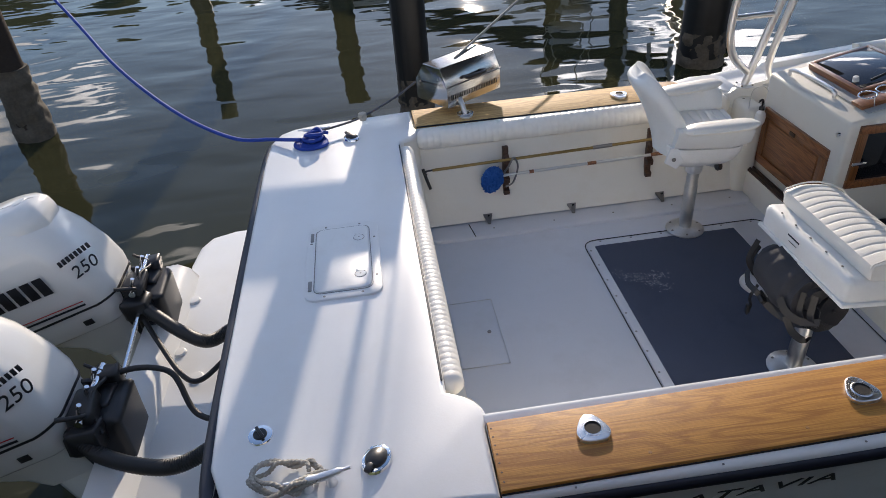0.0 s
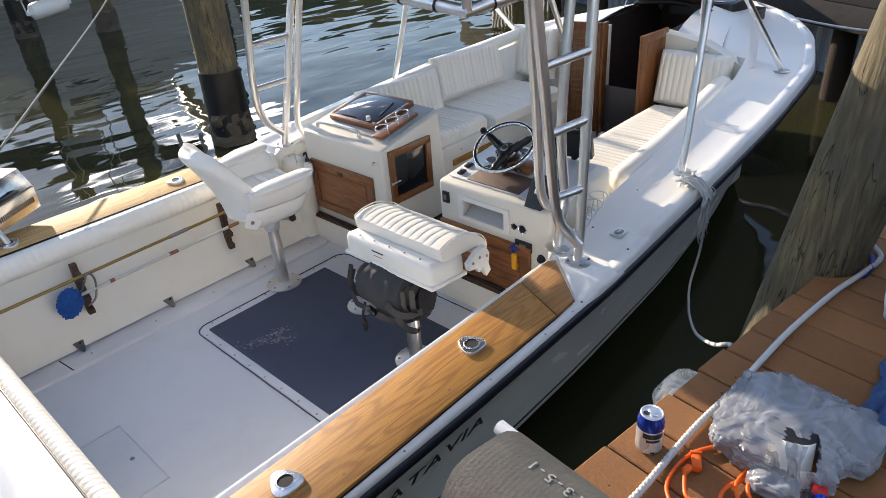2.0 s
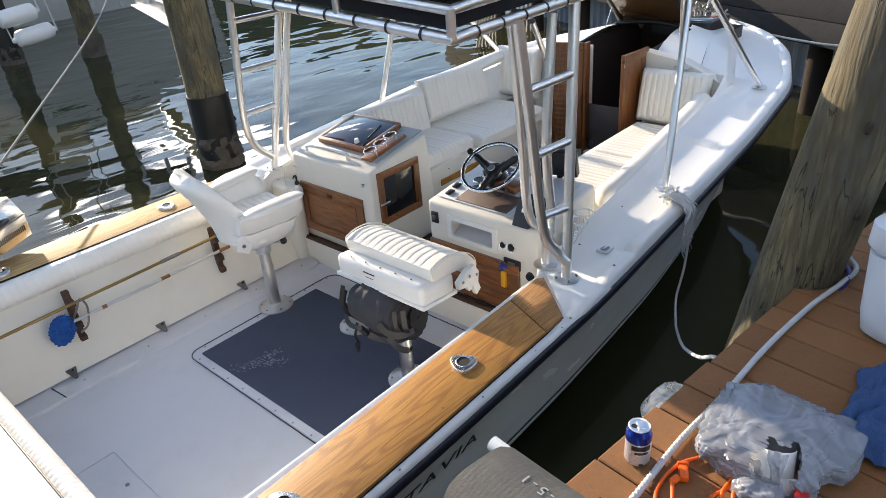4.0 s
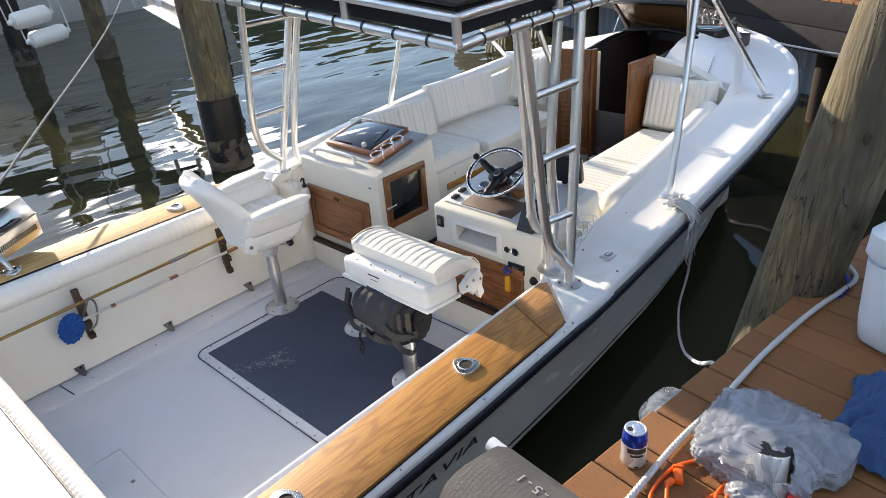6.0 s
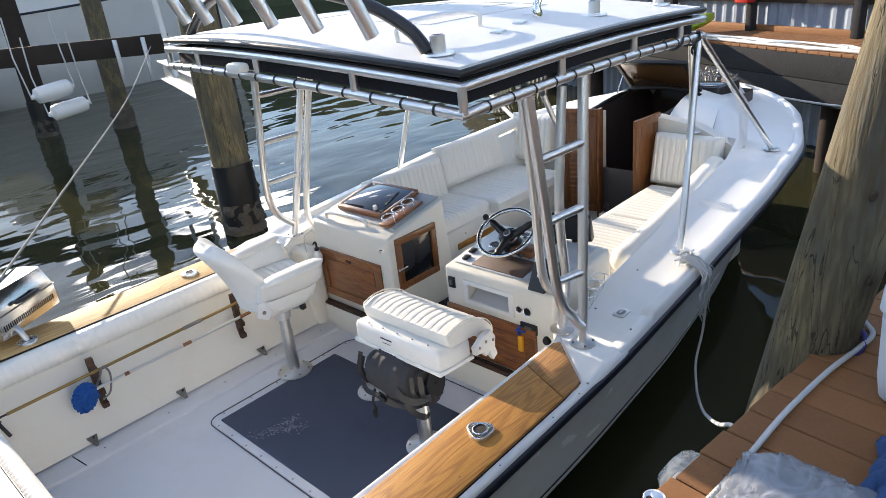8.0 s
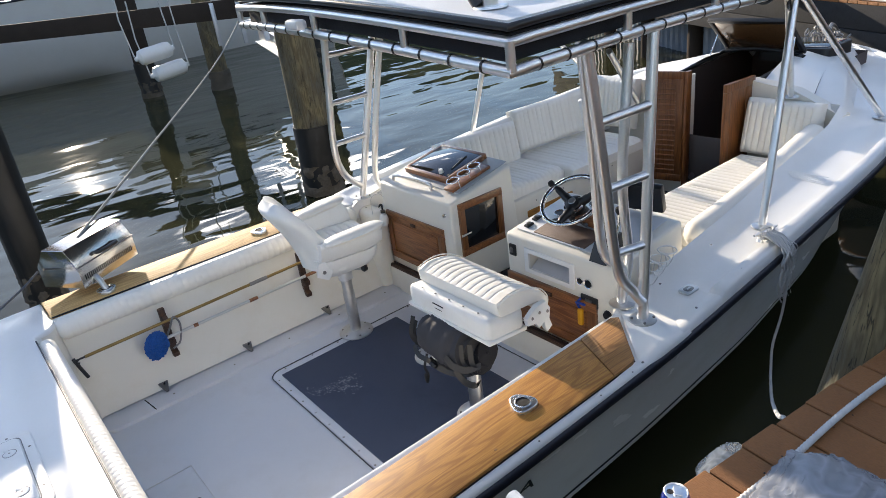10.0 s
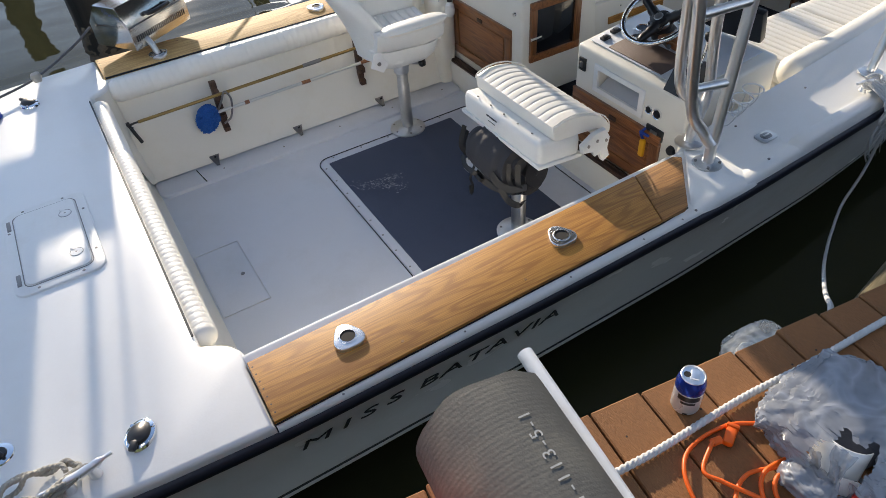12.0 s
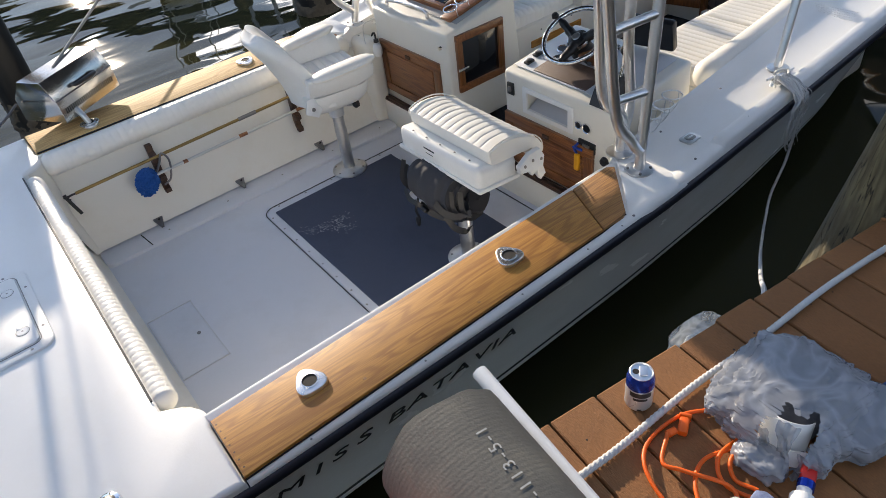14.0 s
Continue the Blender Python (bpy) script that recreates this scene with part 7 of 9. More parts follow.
for x in (-0.57, -0.02, 0.57):
    cl = thing("toe_clip", (x, 0.95, 0.05), "small grey metal toe clip on the ledge", "bracket", group="toe clips")
    b = bmesh.new()
    tri = [Vector((x - 0.030, 0.990, 0.056)), Vector((x + 0.030, 0.990, 0.056)), Vector((x + 0.008, 0.925, 0.026)), Vector((x - 0.008, 0.925, 0.026))]
    lo, hi = [b.verts.new(p) for p in tri], [b.verts.new(p + Vector((0, -0.003, 0.010))) for p in tri]
    b.faces.new(hi)
    b.faces.new(list(reversed(lo)))
    for k in range(4):
        b.faces.new((lo[k], lo[(k + 1) % 4], hi[(k + 1) % 4], hi[k]))
    bmesh.ops.recalc_face_normals(b, faces=b.faces)
    part("wedge", b, SCREW, cl)
    part("pin", tube([(x, 0.96, 0.066), (x, 0.945, 0.078)], 0.006, 8), DARKIN, cl)
sb = thing("spray_bottle", (1.10, 1.02, 0.36), "white bottle with black trigger in the coaming corner", "bottle")
part("bottle", lathe([(0, 0.0), (0.03, 0.0), (0.033, 0.01), (0.033, 0.08), (0.015, 0.11), (0.012, 0.13), (0, 0.13)], pose(1.10, 1.03, 0.40), 16), PVC, sb)
part("trigger", box((1.095, 1.02, 0.55), (0.05, 0.025, 0.035), 0.008), BLACK, sb)
part("hose_loop", tube([(1.10, 1.10, 0.60), (1.08, 1.06, 0.52), (1.09, 1.05, 0.40), (1.10, 1.03, 0.22)], 0.007, 8, 6), HOSE, sb)
kn = thing("drain_handle", (-0.955, 1.0, 0.33), "black strap latch beside the corner coaming", "latch")
part("strap", tube([(-0.955, 1.025, 0.42), (-0.94, 1.01, 0.36), (-0.92, 1.0, 0.29)], 0.010, 8, 4), BLACK, kn)

# ---- boat's name on the topside ----
def on_side(x, z):
    """A point of the starboard topside at station x and height z, and the up vector along it."""
    f = lambda q: Vector((x, -np.interp(q, (at_x(x, CZ), at_x(x, SZ) - 0.03), (at_x(x, CB), at_x(x, SB) - 0.03)), q))
    return f(z) + Vector((0, -0.012, 0)), (f(z + 0.05) - f(z - 0.05)).normalized()


for text, x, size, wide in (("BATAVIA", -0.165, 0.080, 1.85), ("MISS", -0.735, 0.080, 1.85)):
    p, up = on_side(x, 0.392)
    lettering("name", text, size, frame_m(p, (1, 0, 0), up) @ Matrix.Diagonal((wide, 1.0, 1, 1)), INK, hull, 0.001, 0.2, 1.08 if text == "BATAVIA" else 1.45)
for p in ((0.78, -1.46, GH + 0.002), (1.2, -1.44, 0.675), (1.5, -1.43, 0.69), (1.25, -1.22, 0.70), (1.72, -1.20, 0.715), (1.60, -1.43, 0.70)):
    part("deck_screw", screws([p], 0.006), SCREW, boat)
dp = thing("deck_plate", (1.345, -1.31, 0.69), "small stainless pump-out deck plate on side deck", "deck plate")
zz = at_x(1.345, SZ) + 0.010
part("plate", prism(rounded(1.300, -1.342, 1.392, -1.278, 0.016), zz - 0.004, zz + 0.004, 0.002), ALUD, dp)
part("recess", prism(rounded(1.318, -1.330, 1.374, -1.290, 0.019), zz + 0.003, zz + 0.0048, 0.0005), SCREW, dp)
part("key_bar", box((1.346, -1.310, zz + 0.006), (0.036, 0.009, 0.005), 0.002), ALUD, dp)

# ---- foredeck: hatches and ground tackle ----
fh = thing("foredeck_hatch", (4.15, -0.05, 1.08), "bronze tinted hatch propped open over the cabin entrance", "hatch")
hm = frame_m((4.50, -0.35, 1.10), (0, 1, 0), (-0.30, 0, 0.27))
b = None
for c, s in (((0.34, 0.02, 0), (0.68, 0.04, 0.035)), ((0.34, 0.43, 0), (0.68, 0.04, 0.035)), ((0.02, 0.225, 0), (0.04, 0.37, 0.0352)), ((0.66, 0.225, 0), (0.04, 0.37, 0.0352))):
    q = box(c, s, 0.010)
    q.transform(hm)
    part("hatch_rail", q, BLACK, fh)
q = box((0.34, 0.225, 0.0), (0.62, 0.38, 0.012), 0.003)
q.transform(hm)
part("pane", q, BROWNGLASS, fh, "bronze acrylic pane")
part("stay", tube([hm @ Vector((0.02, 0.25, 0)), (4.22, -0.36, 1.045)], 0.005, 8), CHROME, fh)
part("stay", tube([hm @ Vector((0.66, 0.25, 0)), (4.22, 0.34, 1.045)], 0.005, 8), CHROME, fh)
for y in (-0.12, 0.12):
    part("hinge", box((4.515, y - 0.01, 1.105), (0.05, 0.05, 0.012), 0.004), CHROME, fh)
for pts in ([(3.70, 0.335, 1.030), (4.45, 0.335, 1.085)], [(3.70, -0.335, 1.030), (4.45, -0.335, 1.085)], [(4.455, -0.335, 1.088), (4.46, 0.0, 1.12), (4.455, 0.335, 1.088)]):
    part("hatch_coaming", tube(pts, 0.016, 10, 4 if len(pts) > 2 else 0), BLACK, boat)
f2 = thing("foredeck_hatch", (4.86, -0.2, 1.05), "flat smoked acrylic hatch in the foredeck", "hatch")
part("hatch_rail", prism(rounded(4.62, -0.46, 5.10, 0.12, 0.05), 0.99, 1.105, 0.01), BLACK, f2)
part("pane", prism(rounded(4.65, -0.43, 5.07, 0.09, 0.04), 1.100, 1.110, 0.003), SMOKED, f2)
ak = thing("anchor_chain", (5.45, -0.1, 0.95), "rusty anchor chain heaped at the bow roller", "anchor chain")
rnd = random.Random(4)
for k in range(26):
    a = rnd.random() * 6.28
    c = Vector((5.42 + 0.16 * rnd.uniform(-1, 1), -0.10 + 0.13 * rnd.uniform(-1, 1), 0.985 + 0.14 * rnd.random()))
    m = Matrix.Translation(c) @ Euler((rnd.random() * 3, rnd.random() * 3, a)).to_matrix().to_4x4()
    part("link", tube([m @ Vector((0.032 * math.cos(q), 0.02 * math.sin(q), 0)) for q in np.linspace(0, 6.283, 10, endpoint=False)], 0.008, 6, closed=True), SCREW, ak)
part("shank", tube([(5.35, -0.14, 1.02), (5.75, 0.0, 1.10), (5.98, 0.02, 0.98)], 0.018, 8, 4), SCREW, ak)
bl = thing("bow_line", (5.75, -0.2, 0.9), "white line led from the bow", "rope")
part("run", tube([(5.66, -0.30, 0.93), (5.75, -0.62, 0.80), (6.0, -1.5, 0.70), (6.35, -2.6, 0.90), (6.7, -3.4, 1.15)], 0.011, 8, 8), ROPE, bl)

# ---- spring line on the side cleat, hanging to the dock ----
sp = thing("spring_line", (1.95, -1.36, 0.70), "white frayed mooring line made fast to the side cleat", "rope")
fa, fb = Vector((1.90, -1.475, 0)), Vector((0.26, -2.255, 0))
hang = [fa.lerp(fb, u) + Vector((0, 0, z)) for u, z in ((0.03, 0.17), (0.10, 0.10), (0.20, 0.15), (0.4, 0.33), (0.6, 0.56), (0.8, 0.81), (0.95, 1.02), (1.0, 1.075))]
part("run", tube([(1.93, -1.40, 0.74), (1.93, -1.49, 0.60), (1.92, -1.50, 0.36)] + hang + [(0.16, -2.31, 1.09)], 0.0075, 9, 60, twist=(3, 110, 0.25)), ROPE, sp)
rnd = random.Random(11)
for k in range(34):
    thick = k < 8
    x = 1.905 + 0.045 * rnd.uniform(-1, 1)
    pts = [(x, -1.385 - 0.02 * rnd.random(), 0.755 + 0.02 * rnd.random()), (x + 0.02 * rnd.uniform(-1, 1), -1.455, 0.748)]
    z, n = 0.70, rnd.randint(2, 5)
    for j in range(n):
        pts.append((x + (0.030 + 0.008 * j) * rnd.uniform(-1, 1), -1.497 - 0.022 * rnd.random(), z))
        z -= 0.050 + 0.03 * rnd.random()
    if thick:
        part("frayed_end", tube(pts, [0.008, 0.0085, 0.007, 0.004], 7, 14, twist=(3, 90, 0.25)), ROPE, sp)
    else:
        part("loose_strand", tube(pts, [0.0028, 0.0026, 0.002, 0.0012], 5, 8), ROPE, sp)
for k in range(4):
    pts = [(1.94 + 0.045 * math.cos(a + k), -1.37 + 0.026 * math.sin(a + k), 0.73 + 0.010 * k) for a in np.linspace(0, 5.4, 8)]
    part("turn", tube(pts, 0.0085, 8, 10, twist=(3, 90, 0.25)), ROPE, sp)

# ---- near dock ----
DK = 1.12
EA = radians(-7.6)                           # the dock's edge against the boat
EX, EY = Vector((math.cos(EA), math.sin(EA), 0)), Vector((-math.sin(EA), math.cos(EA), 0))
E0 = Vector((0.068, -2.241, DK))


DM = frame_m(E0, EX, EY)
dock = thing("dock", E0, "composite plank dock with weathered timber stringers", "dock", kind="structure")
for d, w in ((0.035, 0.045), (0.6, 0.05), (1.2, 0.05)):
    b = box((1.5, -d, -0.12), (11.0, w, 0.18), 0.006)
    b.transform(DM)
    part("stringer", b, DARKTIMBER, dock)
for s in (-3.6, -1.2, 1.02, 3.6, 6.2):
    b = lathe([(0.0, -2.6), (0.13, -2.6), (0.12, -0.22), (0, -0.22)], DM @ Matrix.Translation((s, -0.75, 0)), 18)
    part("support_pile", b, TAR, dock)

# pile at the dock's edge, leaning a little
PX, PT = Vector((0.812, -2.298, 1.12)), Vector((0.830, -2.435, 2.01))
pd = (PT - PX).normalized()
pl = thing("mooring_pile", (PX.x, PX.y, WZ), "weathered grey-brown timber pile at the dock edge", "pile", group="mooring piles")


def pile_mesh(base, axis, z0, z1, r0, r1, seed, rough=1.0):
    b = bmesh.new()
    rings = []
    u = axis.cross(Vector((0, 1, 0))).normalized()
    w = axis.cross(u)
    n = 44
    for k in range(n):
        t = k / (n - 1)
        c = base + axis * (z0 + (z1 - z0) * t)
        r = r0 + (r1 - r0) * t
        ring = []
        for j in range(40):
            a = 2 * math.pi * j / 40
            q = noise.noise(Vector((math.cos(a) * 3.1, math.sin(a) * 3.1, t * 1.6 + seed))) * 0.010 + noise.noise(Vector((math.cos(a) * 9, math.sin(a) * 9, t * 14 + seed))) * 0.003
            ring.append(b.verts.new(c + (u * math.cos(a) + w * math.sin(a)) * (r + q * rough)))
        rings.append(ring)
    for A, B in zip(rings, rings[1:]):
        for j in range(40):
            b.faces.new((A[j], A[(j + 1) % 40], B[(j + 1) % 40], B[j]))
    b.faces.new(rings[-1])
    bmesh.ops.recalc_face_normals(b, faces=b.faces)
    return smooth(b, 60)


part("trunk", pile_mesh(PX, pd, -2.2, 2.6, 0.128, 0.118, 3.0, 0.22), PILE, pl, "split weathered timber trunk")
KNOT = mat("dark_knot", (0.055, 0.04, 0.025), 0.9, var=0.4, vscale=60, bump=0.5, bscale=90)
for h, deg, r in ((0.55, 200, 0.016), (0.92, 250, 0.013), (1.20, 185, 0.018), (1.48, 228, 0.014), (0.28, 232, 0.011), (1.75, 205, 0.016)):
    o = Vector((math.cos(radians(deg)), math.sin(radians(deg)), 0))
    o = (o - pd * o.dot(pd)).normalized()
    up = (pd - o * pd.dot(o)).normalized()
    b = lathe([(0, 0.0045), (0.45, 0.003), (0.8, 0.0055), (1.0, 0.0035), (1.25, -0.006)], Matrix.Identity(4), 14)
    b.transform(Matrix.Diagonal((r * 0.55, r * 0.9, 0.8, 1)))
    crumple(b, 0.0015, 90, h)
    b.transform(frame_m(PX + pd * h + o * 0.1325, o.cross(up) * -1, up))
    part("knot", b, KNOT, pl)
strap = []
for a in np.linspace(0, 2 * math.pi, 36, endpoint=False):
    near = 0.5 + 0.5 * math.cos(a - radians(285))
    strap.append(PX + Vector((0.146 * math.cos(a), 0.146 * math.sin(a), 0.016 - 0.55 * (1 - near) ** 1.4)))
ps2 = thing("rope_loop", (PX.x, PX.y - 0.17, DK), "purple line looped round the foot of the pile", "rope")
part("loop", tube(strap, 0.009, 8, closed=True), PURPLE, ps2)

# laid rope along the dock
lr = thing("mooring_rope", (-0.3, -2.36, DK), "thick white three-strand rope lying along the dock", "rope")
rp = [(x, y, DK + z) for x, y, z in ((-1.3, -2.26, 0.011), (-0.9, -2.29, 0.011), (-0.65, -2.303, 0.011), (-0.48, -2.309, 0.011), (-0.365, -2.318, 0.011), (-0.145, -2.325, 0.011), (0.06, -2.345, 0.011), (0.33, -2.362, 0.011), (0.60, -2.397, 0.011), (0.76, -2.432, 0.014), (0.88, -2.452, 0.018), (0.96, -2.41, 0.016))]
part("strand", tube(curve_points(rp, 150), 0.0086, 15, twist=(3, 78, 0.22)), ROPE, lr)

# drinks can
cn = thing("drinks_can", (-0.52, -2.315, DK), "blue and white aluminium drinks can standing on the dock", "can")
cm2 = pose(-0.52, -2.315, DK) @ Matrix.Diagonal((0.645, 0.645, 0.63, 1))
part("can_body", lathe([(0, 0.0), (0.024, 0.0), (0.030, 0.006), (0.033, 0.012), (0.033, 0.082)], cm2, 32), CANWHITE, cn, "white lower can body")
part("can_shoulder", lathe([(0.0331, 0.080), (0.0331, 0.098), (0.031, 0.107), (0.0275, 0.116), (0.0272, 0.119)], cm2, 32), CANBLUE, cn, "blue can shoulder")
part("can_rim", lathe([(0.0272, 0.118), (0.0278, 0.121), (0.0262, 0.122), (0.0245, 0.1185), (0.0, 0.1185)], cm2, 32), ALU, cn)
part("pull_tab", box(cm2 @ Vector((0.004, -0.002, 0.121)), (0.018, 0.012, 0.0025), 0.001, rot=pose(0, 0, 0, 0, 0, 40)), ALU, cn)
part("mouth", lathe([(0, 0.1192), (0.008, 0.1192)], cm2 @ Matrix.Translation((-0.008, 0.010, 0)), 14), DARKIN, cn)
for k, (zc, h, span) in enumerate(((0.068, 0.016, 46), (0.052, 0.008, 30), (0.014, 0.006, 9))):
    ang0 = math.degrees(math.atan2(-0.35, -0.66)) + 14
    rows = []
    for q in np.linspace(ang0 - span, ang0 + span, 15):
        a = radians(q)
        rows.append([cm2 @ Vector((0.0334 * math.cos(a), 0.0334 * math.sin(a), zc + dz)) for dz in (-h / 2, h / 2)])
    part("can_band", loft(rows), INK, cn)

# hard grey hose section and the plastic pipe beside it
ho2 = thing("hose_section", (-0.88, -2.5, DK), "large ribbed grey rubber hose section with stencilled characters", "hose")
ha, hb2 = Vector((-0.8255, -2.228, DK + 0.098)), Vector((-0.895, -2.80, DK + 0.098))
hd2 = (hb2 - ha).normalized()
HR = 0.098
b = bmesh.new()
N = 520
side = hd2.cross(Vector((0, 0, 1))).normalized()
rings = []
for k in range(N + 1):
    t = k / N
    c = ha.lerp(hb2, t)
    ring = []
    for j in range(36):
        a = 2 * math.pi * j / 36
        rr = HR * (1 + 0.0006 * math.sin(t * 0.62 / 0.0078 * 2 * math.pi + a) + 0.006 * noise.noise(Vector((math.cos(a) * 2, math.sin(a) * 2, t * 5))))
        cut = 0.02 * noise.noise(Vector((math.cos(a) * 2, math.sin(a) * 2, 0.3))) if k == 0 else 0.0
        ring.append(b.verts.new(c + side * math.cos(a) * rr + Vector((0, 0, 1)) * math.sin(a) * rr + hd2 * cut))
    rings.append(ring)
for Aq, Bq in zip(rings, rings[1:]):
    for j in range(36):
        b.faces.new((Aq[j], Aq[(j + 1) % 36], Bq[(j + 1) % 36], Bq[j]))
inn = [[b.verts.new(ha + hd2 * dd + side * math.cos(2 * math.pi * j / 36) * HR * 0.88 + Vector((0, 0, 1)) * math.sin(2 * math.pi * j / 36) * HR * 0.88) for j in range(36)] for dd in (0.0, 0.5)]
for Aq, Bq in ((rings[0], inn[0]), (inn[0], inn[1])):
    for j in range(36):
        b.faces.new((Aq[(j + 1) % 36], Aq[j], Bq[j], Bq[(j + 1) % 36]))
bmesh.ops.recalc_face_normals(b, faces=b.faces)
part("tube", smooth(b, 60), TUBEM, ho2)
# stencil wrapped on the crown of the tube
txt = bpy.data.curves.new("type", "FONT")
txt.body, txt.size, txt.extrude, txt.align_x, txt.align_y = "E1-113-5-1", 0.0240, 0.0002, "CENTER", "CENTER"
txt.space_character = 1.35
tmp = new("tmp_type", txt)
bpy.context.view_layer.update()
me = bpy.data.meshes.new_from_object(tmp.evaluated_get(bpy.context.evaluated_depsgraph_get()))
bpy.data.objects.remove(tmp)
b = bmesh.new()
b.from_mesh(me)
bmesh.ops.subdivide_edges(b, edges=[e for e in b.edges if e.calc_length() > 0.01], cuts=2)
mid = ha.lerp(hb2, 0.235)
for v in b.verts:
    a = radians(76) + v.co.y / HR
    v.co = mid - hd2 * v.co.x + (Vector((1, 0, 0)) * math.cos(a) + Vector((0, 0, 1)) * math.sin(a)) * (HR * 1.010 + v.co.z)
bmesh.ops.remove_doubles(b, verts=b.verts, dist=0.00005)
b.verts.index_update()
left = set(b.verts)
while left:
    stack, isle = [next(v for v in b.verts if v in left)], set()
    while stack:
        v = stack.pop()
        if v not in isle:
            isle.add(v)
            stack += [e.other_vert(v) for e in v.link_edges]
    left -= isle
    one = b.copy()
    keep = {v.index for v in isle}
    bmesh.ops.delete(one, geom=[v for v in one.verts if v.index not in keep], context="VERTS")
    part("stencil_character", one, GREYINK, ho2)
b.free()
pv = thing("pvc_pipe", (-0.71, -2.3, DK), "thin white plastic pipe lying beside the hose", "pipe")
b = tube([(-0.698, -2.150, DK + 0.080), (-0.775, -2.85, DK + 0.030)], 0.0125, 16)
part("pipe", b, PVC, pv)
part("bore", lathe([(0, 0.0005), (0.0095, 0.0005)], frame_m((-0.698, -2.150, DK + 0.080), (1, 0, 0), (0, 0, 1)) @ pose(0, 0, 0.0003, 180), 12), DARKIN, pv)

# orange bucket close to the camera
bk = thing("bucket", (-1.01, -2.49, DK), "bright orange plastic bucket with a rolled rim", "bucket")
part("pail", lathe([(0, 0.004), (0.085, 0.004), (0.088, 0.0), (0.105, 0.205), (0.112, 0.21), (0.116, 0.222), (0.110, 0.228), (0.103, 0.222), (0.086, 0.012), (0, 0.010)], pose(-1.005, -2.475, DK), 40), BUCKET, bk)
part("rim_rib", lathe([(0.105, 0.17), (0.111, 0.172), (0.112, 0.182), (0.106, 0.184)], pose(-1.005, -2.475, DK), 40), BUCKET, bk)
part("bail", tube([(-1.005 + 0.115 * math.cos(a), -2.475 + 0.115 * math.sin(a), DK + 0.19) for a in np.linspace(3.3, 6.1, 14)], 0.003, 6, 3), ALUD, bk)

# orange extension cord
ec = thing("extension_cord", (-0.52, -2.43, DK), "orange extension cord in loose loops on the dock", "cord")
zc = DK + 0.006
part("cable", tube([(-0.455, -2.40, zc), (-0.50, -2.375, zc), (-0.565, -2.372, zc), (-0.605, -2.395, zc + 0.004), (-0.625, -2.44, zc), (-0.63, -2.49, zc), (-0.60, -2.53, zc), (-0.55, -2.50, zc + 0.008), (-0.575, -2.44, zc + 0.01), (-0.585, -2.41, zc + 0.008), (-0.54, -2.385, zc + 0.008)], 0.0032, 10, 10), ORANGE, ec)
part("cable", tube([(-0.62, -2.52, zc), (-0.585, -2.465, zc + 0.006), (-0.54, -2.445, zc + 0.004), (-0.49, -2.46, zc), (-0.44, -2.48, zc)], 0.0032, 10, 10), ORANGE, ec)
part("cable", tube([(-0.45, -2.46, zc), (-0.515, -2.455, zc + 0.004), (-0.545, -2.48, zc), (-0.54, -2.515, zc), (-0.52, -2.54, zc)], 0.0032, 10, 10), ORANGE, ec)
part("cable", tube([(-0.46, -2.475, zc), (-0.51, -2.47, zc + 0.008), (-0.53, -2.49, zc), (-0.522, -2.52, zc)], 0.0032, 10, 10), ORANGE, ec)
pg = part("socket_end", box((-0.512, -2.392, DK + 0.010), (0.030, 0.015, 0.013), 0.004, rot=pose(0, 0, 0, 0, 0, 28)), ORANGE, ec, "moulded orange cord socket")
part("socket_neck", tube([(-0.54, -2.385, zc + 0.004), (-0.526, -2.388, zc + 0.004)], 0.006, 10), ORANGE, pg)
part("socket_lip", box((-0.497, -2.384, DK + 0.010), (0.006, 0.018, 0.016), 0.002, rot=pose(0, 0, 0, 0, 0, 28)), ORANGE, pg)


# crumpled bin liner with things inside
def sack(c, s, seed, cuts=5, amp=0.03):
    b = bmesh.new()
    bmesh.ops.create_icosphere(b, subdivisions=cuts, radius=1.0)
    for v in b.verts:
        p = v.co.copy()
        f = noise.noise(p * 1.3 + Vector((seed, 0, 0))) * 0.22
        fold = abs(noise.noise(Vector((p.x * 3.2, p.y * 3.2, p.z * 1.0)) + Vector((0, seed, 0))))
        fine = abs(noise.noise(p * 7.5 + Vector((seed, seed, 0))))
        q = p * (1 + f - 0.20 * (0.35 - fold) * 1.2 - 0.05 * fine)
        v.co = Vector((q.x * s[0], q.y * s[1], max(-0.92, q.z) * s[2])) + Vector(c)
    return smooth(b, 75)


